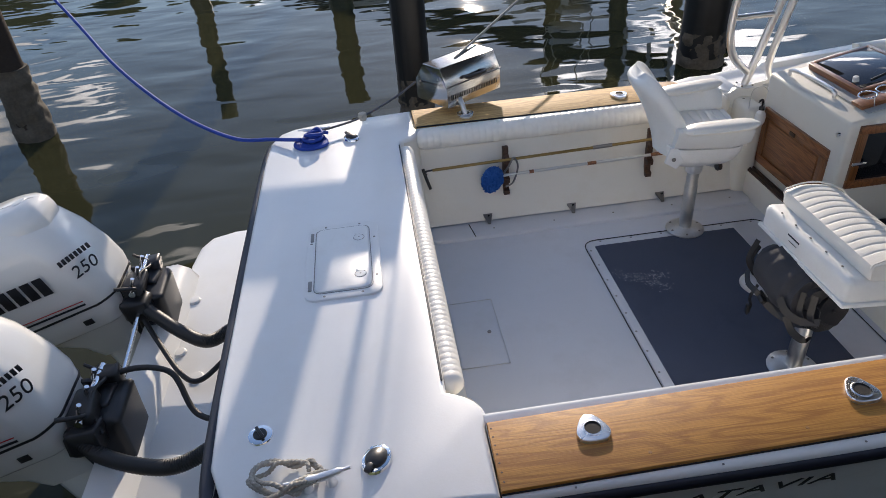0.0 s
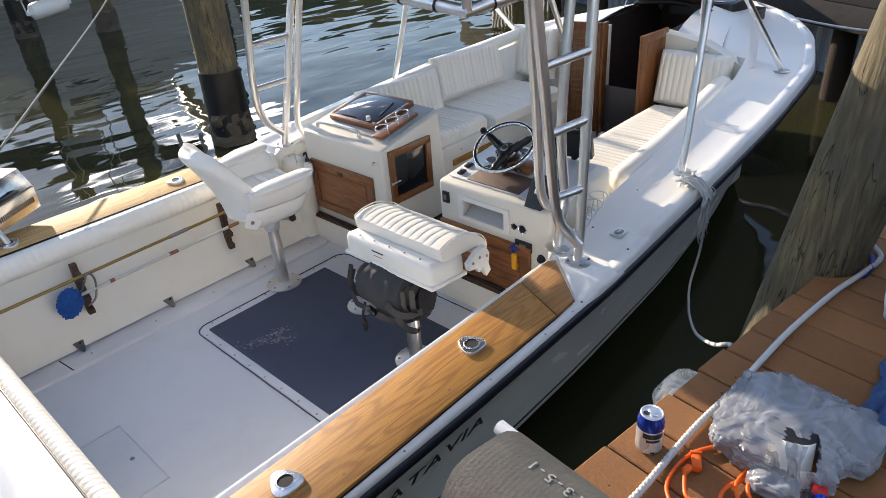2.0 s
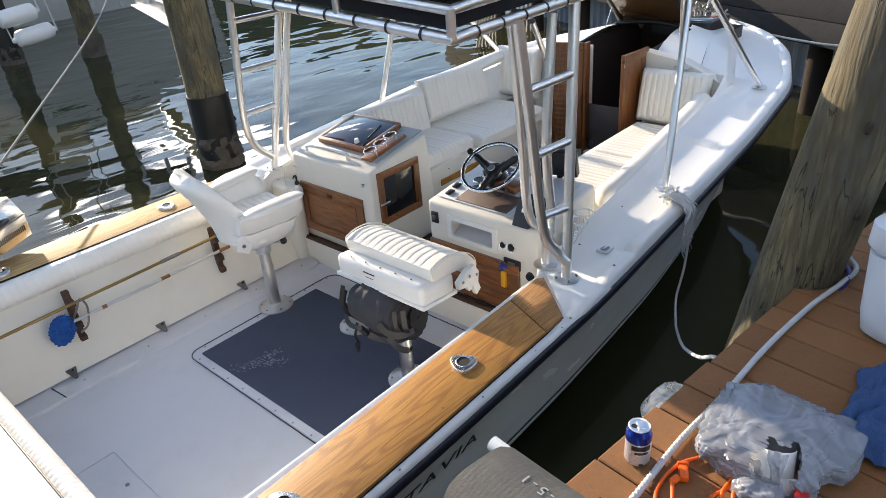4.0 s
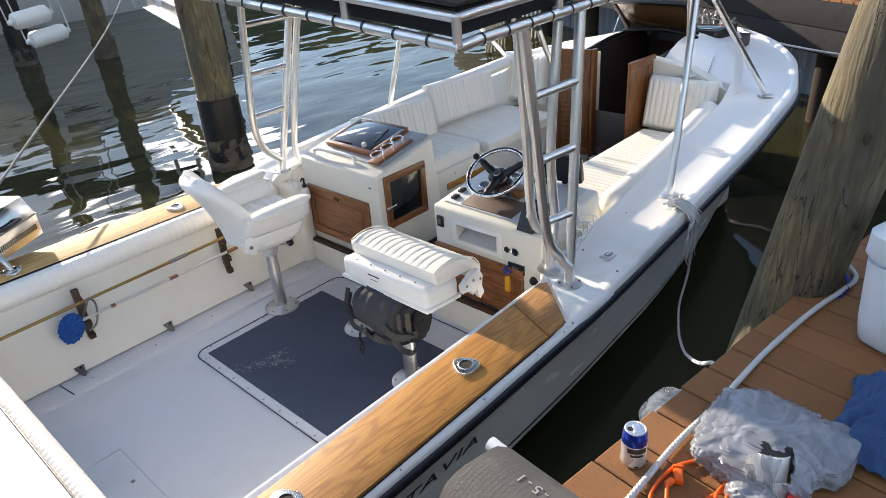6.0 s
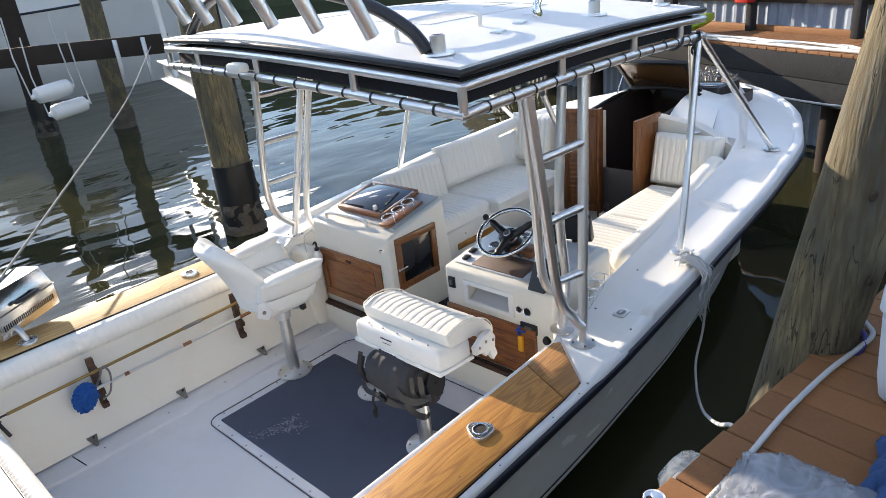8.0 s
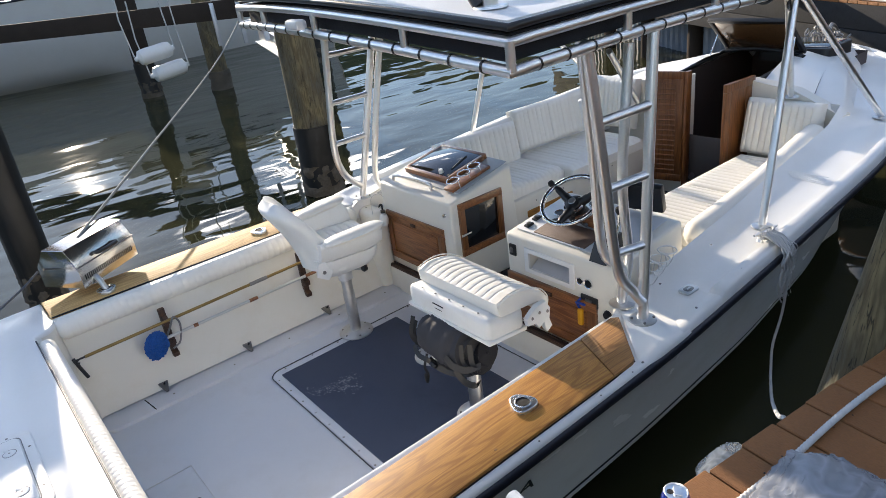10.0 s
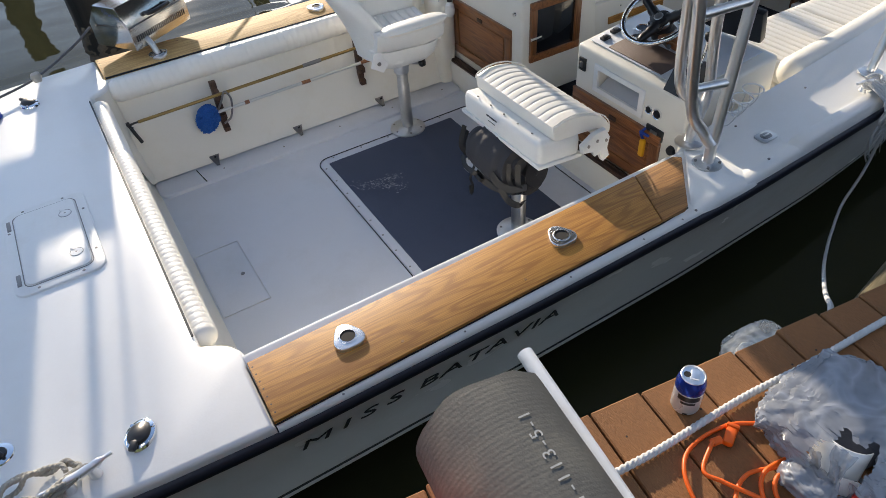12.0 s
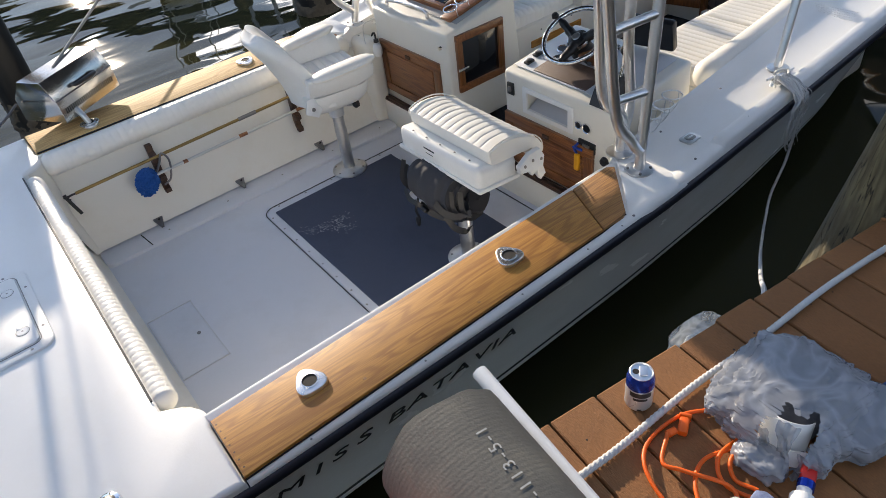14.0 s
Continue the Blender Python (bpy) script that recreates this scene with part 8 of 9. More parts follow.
def film_bag(c, s, knot, seed, cuts=6, square=0.75):
    """A soft box of thin film whose folds run towards the knot."""
    b = bmesh.new()
    bmesh.ops.create_icosphere(b, subdivisions=cuts, radius=1.0)
    k = Vector(knot).normalized()
    u = k.orthogonal().normalized()
    w = k.cross(u)
    for v in b.verts:
        p = v.co.copy()
        q = Vector([math.copysign(abs(t) ** square, t) for t in p])
        ang = math.atan2(p.dot(w), p.dot(u))
        near = (1 + p.dot(k)) * 0.5
        pleat = abs(noise.noise(Vector((math.cos(ang) * 5, math.sin(ang) * 5, near * 1.2 + seed))))
        broad = noise.noise(p * 1.5 + Vector((seed, 0, 0)))
        crease = abs(noise.noise(p * 3.3 + Vector((0, seed, 2))))
        cell = noise.voronoi(p * 1.9 + Vector((seed, 1.3, seed)))[0]
        f = 1 + 0.11 * broad + 0.13 * (pleat - 0.2) * near + 0.05 * (crease - 0.2) + 0.20 * (cell[0] - 0.4) + 0.05 * min(0.25, cell[1] - cell[0])
        q = q * f
        v.co = Vector((q.x * s[0], q.y * s[1], max(-0.9, q.z) * s[2])) + Vector(c)
    return smooth(b, 50)


bg = thing("plastic_sack", (-0.06, -2.48, DK), "torn grey translucent plastic sack slumped over white cartons on the dock", "plastic bag")
sc, ss = Vector((-0.040, -2.488, DK + 0.040)), Vector((0.150, 0.138, 0.051))
b = bmesh.new()
bmesh.ops.create_icosphere(b, subdivisions=6, radius=1.0)
for v in b.verts:
    p = v.co.copy()
    q = Vector([math.copysign(abs(t) ** 0.70, t) for t in p])
    a = math.atan2(p.y, p.x)
    broad = noise.noise(p * 1.2 + Vector((3.1, 0, 0)))
    ridge = abs(noise.noise(Vector((math.cos(a) * 2.6, math.sin(a) * 2.6, p.z * 0.7 + 4.0))))
    slant = abs(noise.noise(Vector((p.x * 2.2 + p.z * 2.0, p.y * 4.5, 1.7))))
    fine = abs(noise.noise(Vector((math.cos(a) * 12 + p.z * 2, math.sin(a) * 12, p.z * 3.0)))) + 0.6 * abs(noise.noise(p * 11))
    cell = noise.voronoi(Vector((p.x * 1.5, p.y * 1.5, p.z * 1.2)) + Vector((2.3, 0.4, 5.1)))[0]
    q *= 1 + 0.08 * broad + 0.16 * (ridge - 0.2) * (1 - 0.5 * abs(p.z)) + 0.12 * (slant - 0.2) + 0.060 * (fine - 0.3) + 0.16 * (cell[0] - 0.45)
    z = max(-0.80, q.z)
    skirt = 1 + 0.10 * max(0.0, -z - 0.3)
    v.co = sc + Vector((q.x * ss.x * skirt, q.y * ss.y * skirt, z * ss.z))
# the film is torn open on the side towards the dock's middle
face = Vector((-0.86, -0.30, 0.40)).normalized()
across = face.cross(Vector((0, 0, 1))).normalized()
rise = across.cross(face)
tear = sc + Vector((-0.118, -0.045, 0.022))
gone = []
for f in b.faces:
    d = f.calc_center_median() - tear
    u, w = d.dot(across), d.dot(rise)
    ragged = noise.noise(Vector((u * 45, w * 45, 2.0)))
    hole = (u / 0.046) ** 2 + ((w + 0.010) / 0.060) ** 2 < 1 + 0.7 * ragged
    slit = ((u + 0.040) / 0.011) ** 2 + ((w - 0.030) / 0.024) ** 2 < 1 + 0.4 * ragged
    if d.dot(face) > -0.05 and (hole or slit):
        gone.append(f)
bmesh.ops.delete(b, geom=gone, context="FACES")
part("film", smooth(b, 32), BAG, bg)
part("film_tail", film_bag((0.010, -2.605, DK + 0.034), (0.100, 0.060, 0.034), (-0.8, 0.6, 0.2), 6.1, 5), BAG, bg)
part("film_hem", crumple(film_bag((-0.205, -2.520, DK + 0.026), (0.034, 0.046, 0.025), (0.3, 0.8, 0.5), 8.4, 5), 0.006, 45), BAG, bg, "bunched hem of the torn sack")
part("contents", sack(sc + Vector((0.015, 0.0, -0.008)), (0.100, 0.088, 0.034), 3.3, 4), mat("dark_rubbish", (0.07, 0.075, 0.09), 0.7, var=0.5, vscale=14, bump=0.3), bg, "dark rubbish showing through the film")
rnd = random.Random(44)
for k, (u0, w0, n) in enumerate(((-0.012, 0.040, 12), (0.004, 0.046, 9), (0.036, 0.020, 7), (-0.040, -0.012, 8))):
    rows = []
    for j in range(n):
        t = j / (n - 1)
        p = tear + across * (u0 + 0.006 * math.sin(5 * t + k)) + rise * (w0 - 0.010 * j) + face * (0.016 + 0.010 * math.sin(3 * t + k))
        half_w = (0.011 - 0.004 * t) * (0.8 + 0.4 * rnd.random())
        rows.append([p + across * half_w * c + face * 0.004 * math.cos(4 * c + j) for c in (-1, -0.6, -0.2, 0.2, 0.6, 1)])
    part("tatter", crumple(loft(rows, deg=60), 0.003, 90, k), BAG, bg, "hanging strip of torn film")
bx = thing("paper_carton", (-0.16, -2.50, DK), "white paper carton showing through the torn sack", "carton")
PAPER = mat("white_paper", (0.74, 0.74, 0.72), 0.7, var=0.04, bump=0.1)
rows = []
for k in range(13):
    a = radians(-75 + 150 * k / 12)
    o = tear - face * 0.052 + (face * math.cos(a) + across * math.sin(a)) * 0.046
    rows.append([o - rise * 0.058, o - rise * 0.025, o + rise * 0.01, o + rise * 0.034])
b = loft(rows, deg=60)
bmesh.ops.solidify(b, geom=b.faces[:], thickness=0.002)
part("wrapper", b, PAPER, bx, "curved white paper wrapper")
fm = frame_m(tear - across * 0.030 - rise * 0.036 - face * 0.004, across + face * 0.5, rise)
for c, w in (((0, 0, 0), (0.034, 0.036, 0.002)), ((-0.017, 0.002, -0.010), (0.002, 0.030, 0.022))):
    b = box(c, w, 0)
    b.transform(fm)
    part("flap", b, PAPER, bx)
b = lathe([(0, 0.001), (0.010, 0.001)], fm @ Matrix.Translation((-0.010, 0.004, 0.001)) @ Matrix.Diagonal((1, 1.5, 1, 1)), 16)
part("hole", b, DARKIN, bx)
cb = thing("plastic_sack", (-0.19, -2.22, DK - 0.17), "clear plastic bag of white items hanging below the dock edge", "plastic bag")
part("film", film_bag((-0.185, -2.222, DK - 0.130), (0.068, 0.038, 0.034), (0, -0.4, 1), 9.3, 5), CLEARBAG, cb)
part("tie", tube([(-0.19, -2.24, DK - 0.09), (-0.19, -2.285, DK - 0.05)], 0.006, 8), CLEARBAG, cb)
part("contents", sack((-0.185, -2.222, DK - 0.138), (0.046, 0.024, 0.022), 4.1, 3), PVC, cb)

# gloves and cleaner bottle
gv = thing("work_glove", (-0.60, -2.535, DK), "grey knit work glove with blue print lying limp", "glove")
part("palm", crumple(box((-0.595, -2.535, DK + 0.014), (0.075, 0.06, 0.022), 0.010, seg=4), 0.006, 40), GLOVE, gv)
for k in range(4):
    part("finger", tube([(-0.63, -2.513 - 0.014 * k, DK + 0.016), (-0.66 + 0.006 * k, -2.508 - 0.016 * k, DK + 0.022), (-0.672 + 0.01 * k, -2.512 - 0.016 * k, DK + 0.012)], 0.0085, 8, 4), GLOVE, gv)
part("cuff", crumple(box((-0.55, -2.55, DK + 0.014), (0.05, 0.055, 0.024), 0.010, seg=4), 0.008, 50), mat("blue_grey_knit", (0.16, 0.20, 0.33), 0.9, grain=0.4, gscale=140, bump=0.5), gv)
bt = thing("cleaner_bottle", (-0.53, -2.575, DK), "white cleaner bottle with blue collar and red trigger", "bottle")
part("bottle", tube([(-0.60, -2.60, DK + 0.022), (-0.545, -2.58, DK + 0.024), (-0.515, -2.568, DK + 0.026)], [0.024, 0.024, 0.014], 14, 4), PVC, bt)
part("collar", tube([(-0.518, -2.57, DK + 0.026), (-0.502, -2.564, DK + 0.027)], 0.0165, 14), CANBLUE, bt)
part("trigger", box((-0.480, -2.556, DK + 0.026), (0.05, 0.03, 0.032), 0.008, rot=pose(0, 0, 0, 0, 0, 20)), RED, bt)

# towel
tw = thing("towel", (-0.16, -2.62, DK), "rumpled blue towel with a checked corner on the dock", "towel")
b = bmesh.new()
bmesh.ops.create_grid(b, x_segments=70, y_segments=70, size=1.0)
for v in b.verts:
    x, y = v.co.x, v.co.y
    e = max(0.0, 1 - max(abs(x), abs(y)) ** 3)
    w = Vector((x * 1.4 + 3, y * 1.4, 1.0))
    h = 0.030 * e + 0.045 * e * abs(noise.noise(w * 1.2)) * 2 + 0.022 * abs(noise.noise(w * 2.6)) + 0.012 * abs(noise.noise(w * 6)) + 0.004 * noise.noise(w * 13)
    v.co = Vector((-0.195 + 0.125 * x + 0.014 * noise.noise(w * 1.7), -2.66 + 0.110 * y + 0.014 * noise.noise(w * 1.9 + Vector((5, 0, 0))), DK + 0.006 + max(0, h)))
part("cloth", smooth(b, 80), TOWEL, tw)
rows = [[(-0.29 + 0.022 * math.cos(0.7 * k) + 0.014 * j, -2.585 - 0.018 * k, DK + 0.02 + 0.02 * math.sin(0.8 * k + 0.5 * j)) for j in range(6)] for k in range(8)]
part("checked_corner", loft(rows, deg=80), mat("checked_cloth", (0.45, 0.48, 0.52), 0.95, grain=0.4, gscale=90, bump=0.4), tw, "pale checked corner")

# cooler
co = thing("cooler", (0.30, -2.82, DK), "large white plastic cooler with moulded carry handle", "cooler")
cmx = frame_m((0.535, -2.50, DK), (-0.34, -0.94, 0), (0.94, -0.34, 0))
CL, CW = 0.52, 0.78
sec = []
for z, q in ((0.0, 0.034), (0.016, 0.016), (0.08, 0.008), (0.262, 0.0)):
    sec.append([cmx @ Vector((x, y, z)) for x, y in rounded(q, q, CL - q, CW - q, 0.05)])
part("tub", loft(sec, closed=True, caps=True, deg=50), COOLER, co)
sec = []
for z, q in ((0.268, 0.0), (0.285, -0.010), (0.345, -0.008), (0.362, 0.008), (0.370, 0.045)):
    sec.append([cmx @ Vector((x, y, z)) for x, y in rounded(q, q, CL - q, CW - q, 0.06)])
lid = part("lid", loft(sec, closed=True, caps=True, deg=40), COOLER, co, "white cooler lid")
b = prism(rounded(0.10, 0.08, 0.42, 0.24, 0.05), 0.369, 0.384, 0.006)
b.transform(cmx)
part("lid_panel", b, COOLER, lid)
# the dark grey plate paints the shade inside the handle recess
for c, s_, nm, m in (((0.28, 0.004, 0.155), (0.36, 0.016, 0.150), "recess_frame", COOLER), ((0.29, -0.006, 0.120), (0.31, 0.006, 0.060), "handle_recess", mat("recess_shade_grey", (0.12, 0.13, 0.14), 0.6))):
    b = box(c, s_, min(s_) * 0.4)
    b.transform(cmx)
    part(nm, b, m, co)
b = tube([cmx @ Vector(p) for p in ((0.150, -0.004, 0.215), (0.150, -0.022, 0.20), (0.158, -0.026, 0.16), (0.135, -0.026, 0.125), (0.16, -0.028, 0.10), (0.30, -0.028, 0.098), (0.42, -0.028, 0.10), (0.445, -0.026, 0.125), (0.425, -0.026, 0.16), (0.43, -0.022, 0.20), (0.43, -0.004, 0.215))], 0.009, 10, 5)
part("carry_handle", b, PVC, co, "white swing handle")
for x in (0.150, 0.43):
    b = box((x, -0.006, 0.222), (0.04, 0.02, 0.03), 0.007)
    b.transform(cmx)
    part("handle_pivot", b, PVC, co)
# the loose things by the dock's edge, brought to their true size
settle([cn, ho2, pv, bk, ec, gv, bt, tw], 1.38, (-0.52, -2.315, 1.12), (-0.25, -2.268, 1.12))
settle([bk], 1.0, (0, 0, 0), (-0.05, 0.055, 0))
settle([bt], 0.68, (-0.195, -2.60, DK), (-0.165, -2.595, DK))
settle([cb], 1.42, (-0.185, -2.222, 0.95), (0.122, -2.182, 0.900))

# ---- piles, beams and boats across the water ----


def mooring_post(x, y, r, z1, label, wrap=None, wet=0.35, timber=PILE):
    t = thing("mooring_pile", (x, y, WZ), label, "pile", group="mooring piles")
    ax = Vector((0, 0, 1))
    part("trunk", pile_mesh(Vector((x, y, 0)), ax, -2.0, z1, r * 1.06, r * 0.94, x * 3.3 + y), timber, t)
    if wrap is not None:
        part("wrap", pile_mesh(Vector((x, y, 0)), ax, WZ + 0.1, wrap, r * 1.13, r * 1.10, x), TAR, t, "black protective wrap")
    part("growth", crumple(pile_mesh(Vector((x, y, 0)), ax, WZ - 0.3, WZ + wet, r * 1.18, r * 1.13, y), 0.03, 9), BARN, t, "barnacle crust")
    return t


mooring_post(2.25, 3.95, 0.20, 3.6, "round timber pile with black wrap above the waterline", 0.55)
mooring_post(-0.80, 3.55, 0.14, 1.62, "dark wrapped timber pile in the water", 1.55)
mooring_post(-4.56, 4.0, 0.145, 1.62, "dark timber pile with barnacles in the water", None, 0.7, DARKTIMBER)
mooring_post(-4.81, 13.63, 0.20, 3.4, "timber pile standing in the water", 1.0)
mooring_post(-1.66, 12.73, 0.24, 3.4, "timber pile under the lift beam", 1.0, timber=DARKTIMBER)
mooring_post(4.4, 12.1, 0.20, 3.4, "timber pile under the lift beam", None, 0.4)
mooring_post(3.2, 13.2, 0.20, 3.4, "timber pile under the lift beam", 0.5, timber=DARKTIMBER)
mooring_post(7.2, 12.5, 0.17, 3.2, "timber pile by the far boats", 0.5, timber=DARKTIMBER)
lb = thing("lift_beam", (0.5, 7.9, 1.55), "dark timber cross beam of the boat lift", "beam")
lbm = frame_m((3.95, 8.5, 1.56), (-0.62, 0.785, 0), (0.785, 0.62, 0))
for y, h in ((0.0, 0.31), (0.24, 0.28)):
    b = box((6.0, y, 0.0), (12.0, 0.10, h), 0.01)
    b.transform(lbm)
    part("timber", b, DARKTIMBER, lb)
# unseen beam and uprights, placed to cast the shade streaks on the aft deck
ub = thing("lift_beam", (-2.6, 4.0, 1.745), "dark timber beam on the piles with upright posts", "beam")
part("timber", box((-2.62, 4.0, 1.745), (4.16, 0.10, 0.23), 0.01), DARKTIMBER, ub)
part("bearer", box((-0.755, 3.93, 1.60), (0.10, 0.30, 0.10), 0.01), DARKTIMBER, ub)
part("bearer", box((-4.56, 3.98, 1.60), (0.10, 0.30, 0.10), 0.01), DARKTIMBER, ub)
part("upright", box((-0.945, 4.0, 2.45), (0.215, 0.10, 1.2), 0.006), DARKTIMBER, ub)
part("upright", tube([(-0.648, 4.0, 1.7), (-0.648, 4.0, 3.0)], 0.019, 10), PVC, ub)
part("upright", tube([(-0.54, 4.0, 1.7), (-0.54, 4.0, 3.0)], 0.007, 8), ALUD, ub)
ib = thing("lift_cradle", (3.0, 7.6, 1.2), "aluminium boat lift I-beam slung from the cross beam", "beam")
pa, pb = Vector((4.85, 10.6, 0.93)), Vector((3.96, 7.5, 0.87))
dv = (pb - pa).normalized()
sd = dv.cross(Vector((0, 0, 1))).normalized()
upv = sd.cross(dv)
for z, w, h in ((0.17, 0.22, 0.016), (-0.17, 0.22, 0.016), (0.0, 0.016, 0.33)):
    b = bmesh.new()
    q = [pa + upv * (z + k * h / 2) + sd * (j * w / 2) for j, k in ((-1, -1), (1, -1), (1, 1), (-1, 1))]
    q2 = [p + (pb - pa) for p in q]
    part("flange" if h < 0.1 else "web", loft([q, q2], closed=True, caps=True), IBEAM, ib)
for x, y in ((3.42, 9.05), (3.72, 8.66)):
    part("hanger", box((x, y, 1.34), (0.07, 0.03, 0.70), 0.004), IBEAM, ib)
part("sling_post", tube([(3.98, 8.35, 1.0), (3.92, 8.42, 3.4)], 0.045, 12), PVC, ib, "white upright guide post")
sl = thing("stern_spring", (1.0, 6.0, 1.0), "grey line running from the lift to the boat's quarter", "rope")
part("run", tube([(3.75, 8.5, 1.54), (1.95, 5.5, 1.22), (0.2, 2.8, 1.02), (-0.66, 1.48, 0.93)], 0.0085, 8, 8), mat("grey_line", (0.22, 0.22, 0.22), 0.85, var=0.2, bump=0.4), sl)


def far_boat(at, L, B, H, rz, label, cabin=True):
    """A moored boat seen end on or beam on: flared hull, deck edge, cabin with windows."""
    t = thing("moored_boat", at, label, "boat", group="moored boats")
    m = Matrix.Translation(at) @ pose(0, 0, 0, 0, 0, rz)
    sec = []
    for k in range(13):
        u = k / 12
        w = B / 2 * (1 - max(0, (u - 0.45) / 0.55) ** 2.2) + 0.01
        sh = H * (1 + 0.28 * u * u)
        sec.append([(-L / 2 + L * u + 0.35 * (s ** 2) * (u > 0.9), w * q, sh * s - 0.1) for q, s in ((-1, 1), (-0.96, 0.6), (-0.84, 0.25), (-0.6, 0), (0.6, 0), (0.84, 0.25), (0.96, 0.6), (1, 1))])
    b = loft(sec, caps=True, deg=50)
    b.transform(m)
    part("hull", b, FARHULL, t)
    dk = [[(p[0], p[1] * q, p[2] - 0.02) for q in (1, 0.5, 0, -0.5, -1)] for p in (s[7] for s in sec)]
    b = loft(dk)
    b.transform(m)
    part("deck", b, FARHULL, t)
    for s in (0, 7):
        part("rub_rail", tube([m @ Vector(q[s]) for q in sec], 0.03, 8), NAVY, t)
    if cabin:
        b = box((0.1 * L, 0, H + 0.55), (L * 0.36, B * 0.62, 1.1), 0.12, seg=3)
        b.transform(m)
        cab = part("cabin", b, FARHULL, t)
        for s in (-1, 1):
            for j in range(3):
                b = box((0.1 * L + (j - 1) * L * 0.11, s * B * 0.312, H + 0.72), (L * 0.09, 0.02, 0.36), 0.008)
                b.transform(m)
                part("window", b, SMOKED, cab)
    return t


far_boat((4.6, 20.0, WZ), 14.0, 4.2, 2.3, -4, "white moored cruiser beyond the boat lift")
far_boat((-9.5, 21.5, WZ), 10.0, 3.2, 1.6, -6, "white moored boat beyond the piles", False)
fb = thing("fender", (1.9, 11.4, 0.9), "white cylindrical boat fender hung on lines", "fender", group="fenders")


def fender(t, x, y, z):
    part("body", lathe([(0, -0.36), (0.03, -0.36), (0.05, -0.31), (0.12, -0.27), (0.135, -0.2), (0.135, 0.2), (0.12, 0.27), (0.05, 0.31), (0.03, 0.36), (0, 0.36)], pose(x, y, z, 0, 84, 4), 20), PVC, t)
    part("line", tube([(x - 0.35, y, z), (x - 0.42, y, z + 0.6), (x - 0.4, y, z + 1.2)], 0.012, 6), ROPE, t)
    part("line", tube([(x + 0.35, y, z), (x + 0.3, y, z + 0.6), (x + 0.28, y, z + 1.2)], 0.012, 6), ROPE, t)


fender(fb, 2.45, 9.6, 1.02)
fb2 = thing("fender", (2.6, 9.6, 0.72), "white cylindrical boat fender hung on lines", "fender", group="fenders")
fender(fb2, 2.62, 9.6, 0.70)

# far dock ahead of the bow, with a corrugated bulkhead behind it
FA, FB_ = Vector((6.33, -1.035, DK)), Vector((7.20, 0.64, DK))
fx = (FB_ - FA).normalized()
fm2 = frame_m(FA, fx, Vector((-fx.y, fx.x, 0)))
fd = thing("far_dock", FA, "plank dock running ahead of the bow", "dock", kind="structure")
for z, d, h in ((-0.16, -0.03, 0.26), (-0.42, -0.025, 0.25)):
    b = box((1.0, d, z), (20, 0.06, h), 0.01)
    b.transform(fm2)
    part("fascia", b, BOARDGREY, fd, "weathered grey dock fascia board")
b = box((1.0, -0.50, -0.10), (20, 0.90, 0.08), 0.0)
b.transform(fm2)
part("frame_deck", b, DARKTIMBER, fd)
for s in np.arange(-6, 9, 1.6):
    b = lathe([(0, -2.2), (0.13, -2.2), (0.12, -0.1), (0, -0.1)], fm2 @ Matrix.Translation((s, -0.35, 0)), 14)
    part("support_pile", b, DARKTIMBER, fd)
part("conduit", tube([fm2 @ Vector((s, -0.08 + 0.03 * math.sin(s * 1.3), 0.022)) for s in np.linspace(-7, 10, 30)], 0.02, 8), PVC, fd, "white hose along the dock edge")
rnd = random.Random(8)
for k in range(4):
    s0 = 0.2 + 0.5 * k
    ln = thing("dock_hose", fm2 @ Vector((s0, -0.12, 0)), "white hose lying loosely along the far dock edge", "hose", group="far dock hoses")
    part("run", tube([fm2 @ Vector((s0 - 1.6 + 0.32 * j, -0.10 - 0.05 * (k % 3) + 0.06 * rnd.uniform(-1, 1), 0.014 + 0.012 * k)) for j in range(11)], 0.013, 8, 6), PVC if k % 2 else ROPE, ln)
wl2 = thing("bulkhead_wall", FA, "blue-grey corrugated sheet bulkhead with timber caps", "wall", kind="structure")
b = bmesh.new()
prev = None
for k in range(390):
    s = -8 + k * 0.05
    y = -1.03 + 0.014 * (1 if (k // 2) % 2 else -1)
    lo, hi = b.verts.new(fm2 @ Vector((s, y, -1.6))), b.verts.new(fm2 @ Vector((s, y, 0.38)))
    if prev:
        b.faces.new((prev[0], lo, hi, prev[1]))
    prev = (lo, hi)
part("sheet", b, CORRUG, wl2)
for z, h in ((0.40, 0.10), (0.56, 0.18), (0.80, 0.20), (0.03, 0.08)):
    b = box((1.5, -0.985, z), (20, 0.06, h), 0.01)
    b.transform(fm2)
    part("wale", b, DARKTIMBER if z > 0.3 else DOCKW, wl2)
for s in (-4.1, -2.5, -0.9, 0.7, 2.3, 3.9, 5.5):
    b = box((s, -0.90, 0.42), (0.10, 0.10, 1.0), 0.01)
    b.transform(fm2)
    part("post", b, BOARDGREY, wl2)
rb = thing("dock_box", fm2 @ Vector((2.3, -0.80, 0.5)), "red safety box on a bulkhead post", "box")
b = box((2.3, -0.78, 0.50), (0.24, 0.14, 0.28), 0.02)
b.transform(fm2)
part("case", b, RED, rb)
kk = thing("kayak", (7.0, 1.25, DK), "lime green kayak lying on the far dock", "kayak")
sec = []
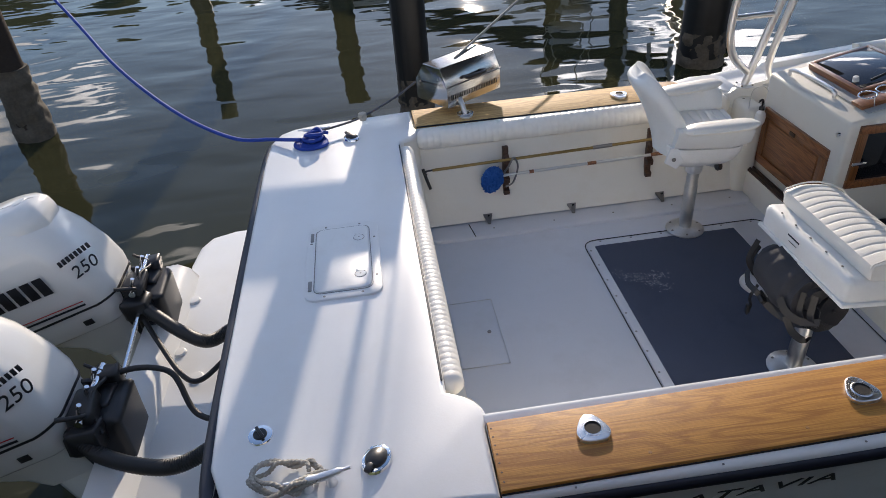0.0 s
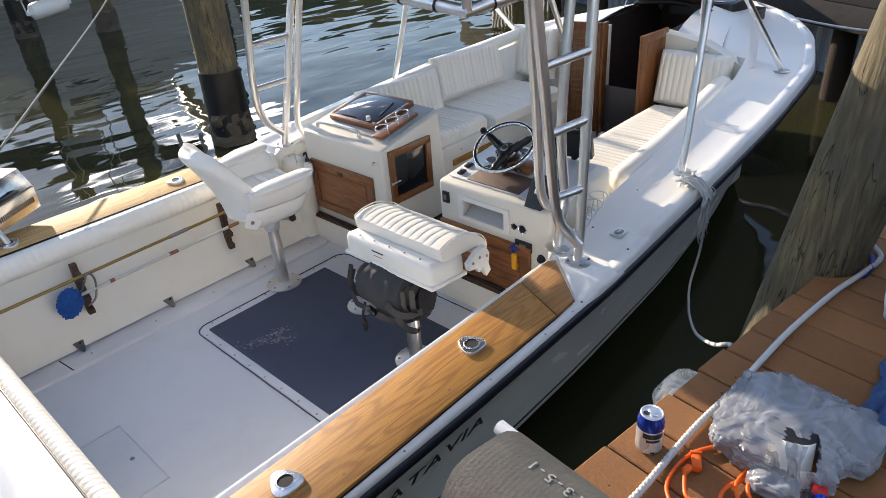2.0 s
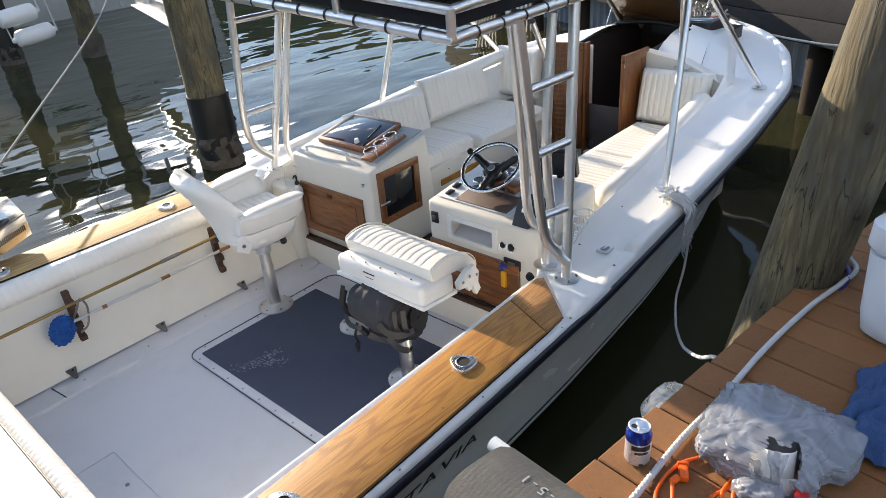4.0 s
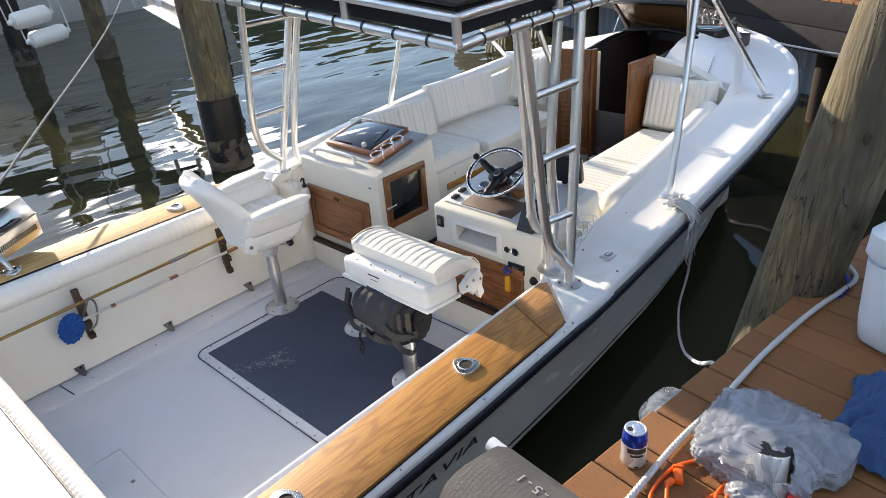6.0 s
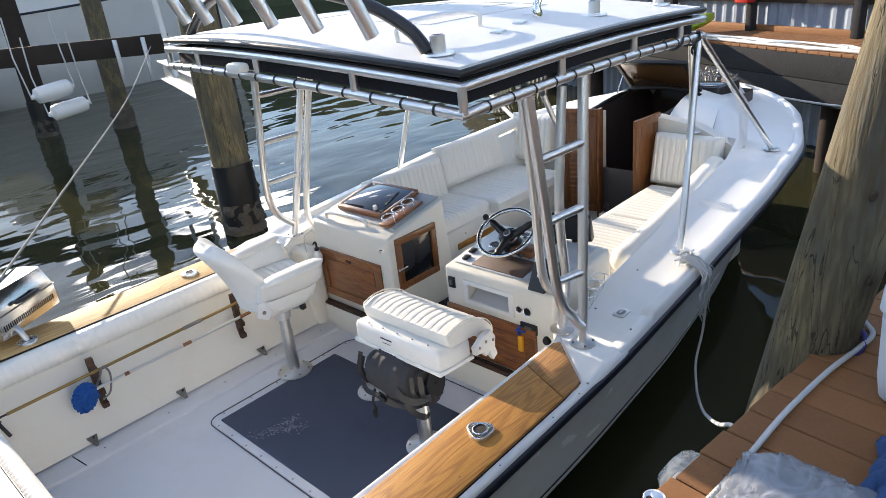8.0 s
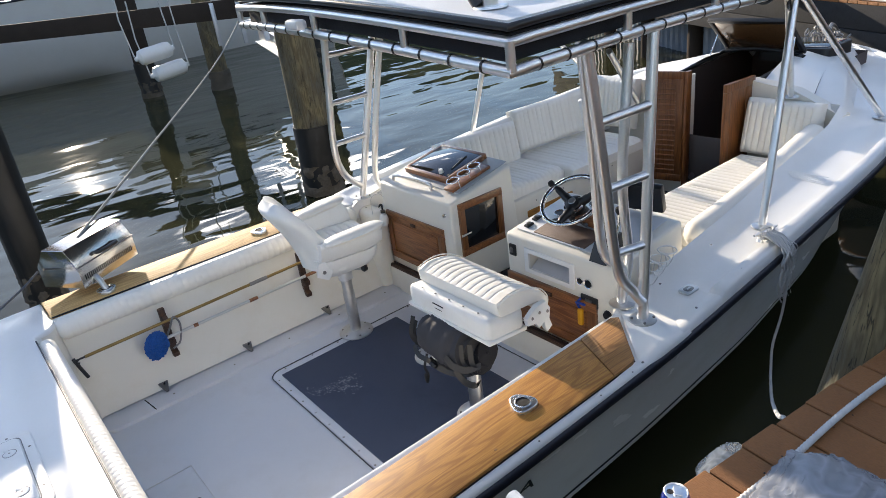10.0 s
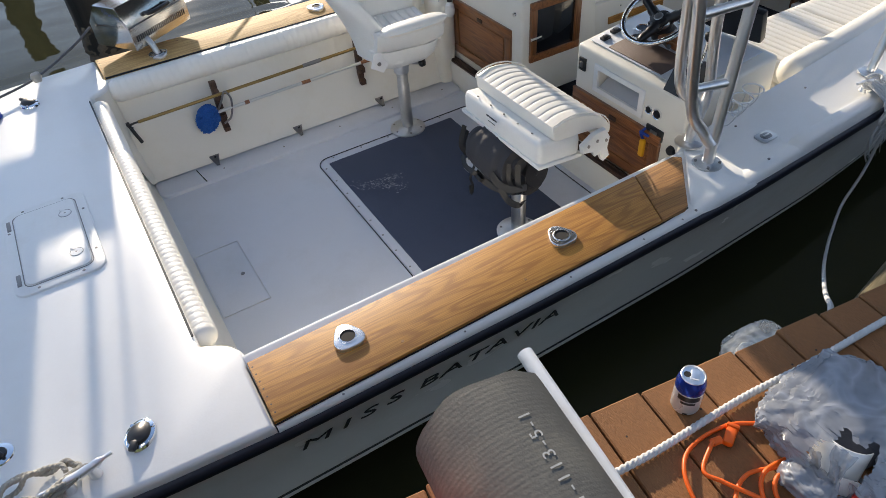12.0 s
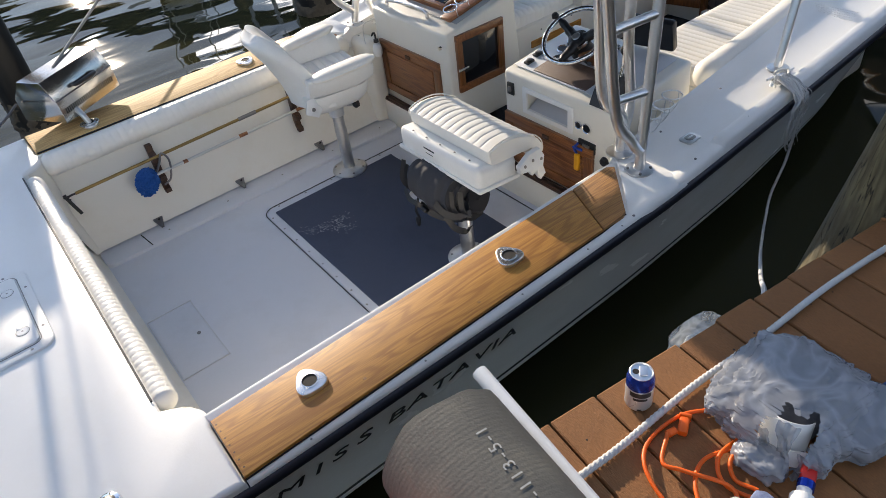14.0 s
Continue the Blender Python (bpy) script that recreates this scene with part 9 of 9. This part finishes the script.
for k in range(15):
    u = k / 14
    w = 0.30 * math.sin(math.pi * u) ** 0.6 + 0.01
    c = Vector((6.55, 1.75, DK)).lerp(Vector((8.35, 1.15, DK)), u)
    sec.append([c + Vector((0.32, 0.95, 0)) * w * math.cos(a) + Vector((0, 0, 0.13 + 0.12 * math.sin(a) * (0.3 + 0.7 * math.sin(math.pi * u)) + 0.06 * (2 * u - 1) ** 2)) for a in np.linspace(0, 2 * math.pi, 12, endpoint=False)])
part("hull", loft(sec, closed=True, caps=True, deg=60), LIMECLOTH, kk)
# shore beyond
sh = bmesh.new()
rows = []
rnd = random.Random(5)
for k in range(361):
    a = radians(k)
    rows.append([(70 * math.cos(a), 70 * math.sin(a), WZ), (71 * math.cos(a), 71 * math.sin(a), 7.5 + 2.0 * noise.noise(Vector((math.cos(a) * 14, math.sin(a) * 14, 0)))), (76 * math.cos(a), 76 * math.sin(a), 12.0 + 4.5 * noise.noise(Vector((math.cos(a) * 25, math.sin(a) * 25, 3))))])
sh = loft(rows, deg=80)
solo("shore", sh, mat("distant_trees", (0.045, 0.06, 0.03), 0.95, var=0.4, vscale=0.4, grain=0.4, gscale=2.0, bump=0.8, bscale=1.5), (0, 0, WZ), "distant wooded shore round the harbour", "shore", kind="structure")

# ---- planks of both docks ----
PITCH, NB = 0.1245, 84
for k in range(NB):
    s = -40 * PITCH + k * PITCH
    if k == 0:
        b = box((0, 0, 0), (PITCH - 0.005, 2.6, 0.026), 0.003, seg=1)
        plank_me = bpy.data.meshes.new("plank")
        b.to_mesh(plank_me)
        b.free()
        plank_me.materials.append(DOCKW)
    ob = new("plank", plank_me)
    ob.parent = dock
    ob.matrix_basis = Matrix.Translation(-E0) @ DM @ Matrix.Translation((s + PITCH / 2, -1.3 + 0.004 * math.sin(k * 2.7), -0.013 + 0.0008 * math.sin(k * 5.1)))
# screw holes near the edge
hole_me = bpy.data.meshes.new("screw_head")
b = lathe([(0, 0.0003), (0.0022, 0.0002), (0.0025, -0.001)], None, 8)
b.to_mesh(hole_me)
b.free()
hole_me.materials.append(DARKIN)
for k in range(30, 62):
    ob = new("screw_head", hole_me)
    ob.parent = dock
    ob.matrix_basis = Matrix.Translation(-E0) @ DM @ Matrix.Translation((-40 * PITCH + (k + 0.3 + 0.4 * (k % 2)) * PITCH, -0.09 - 0.012 * math.sin(k * 1.7), 0.0008))
b = box((0, 0, 0), (0.134, 0.94, 0.03), 0.004, seg=1)
far_me = bpy.data.meshes.new("plank")
b.to_mesh(far_me)
b.free()
far_me.materials.append(DOCKW)
for k in range(120):
    ob = new("plank", far_me)
    ob.parent = fd
    ob.matrix_basis = Matrix.Translation(-FA) @ fm2 @ Matrix.Translation((-6 + 0.14 * k, -0.47, -0.015))
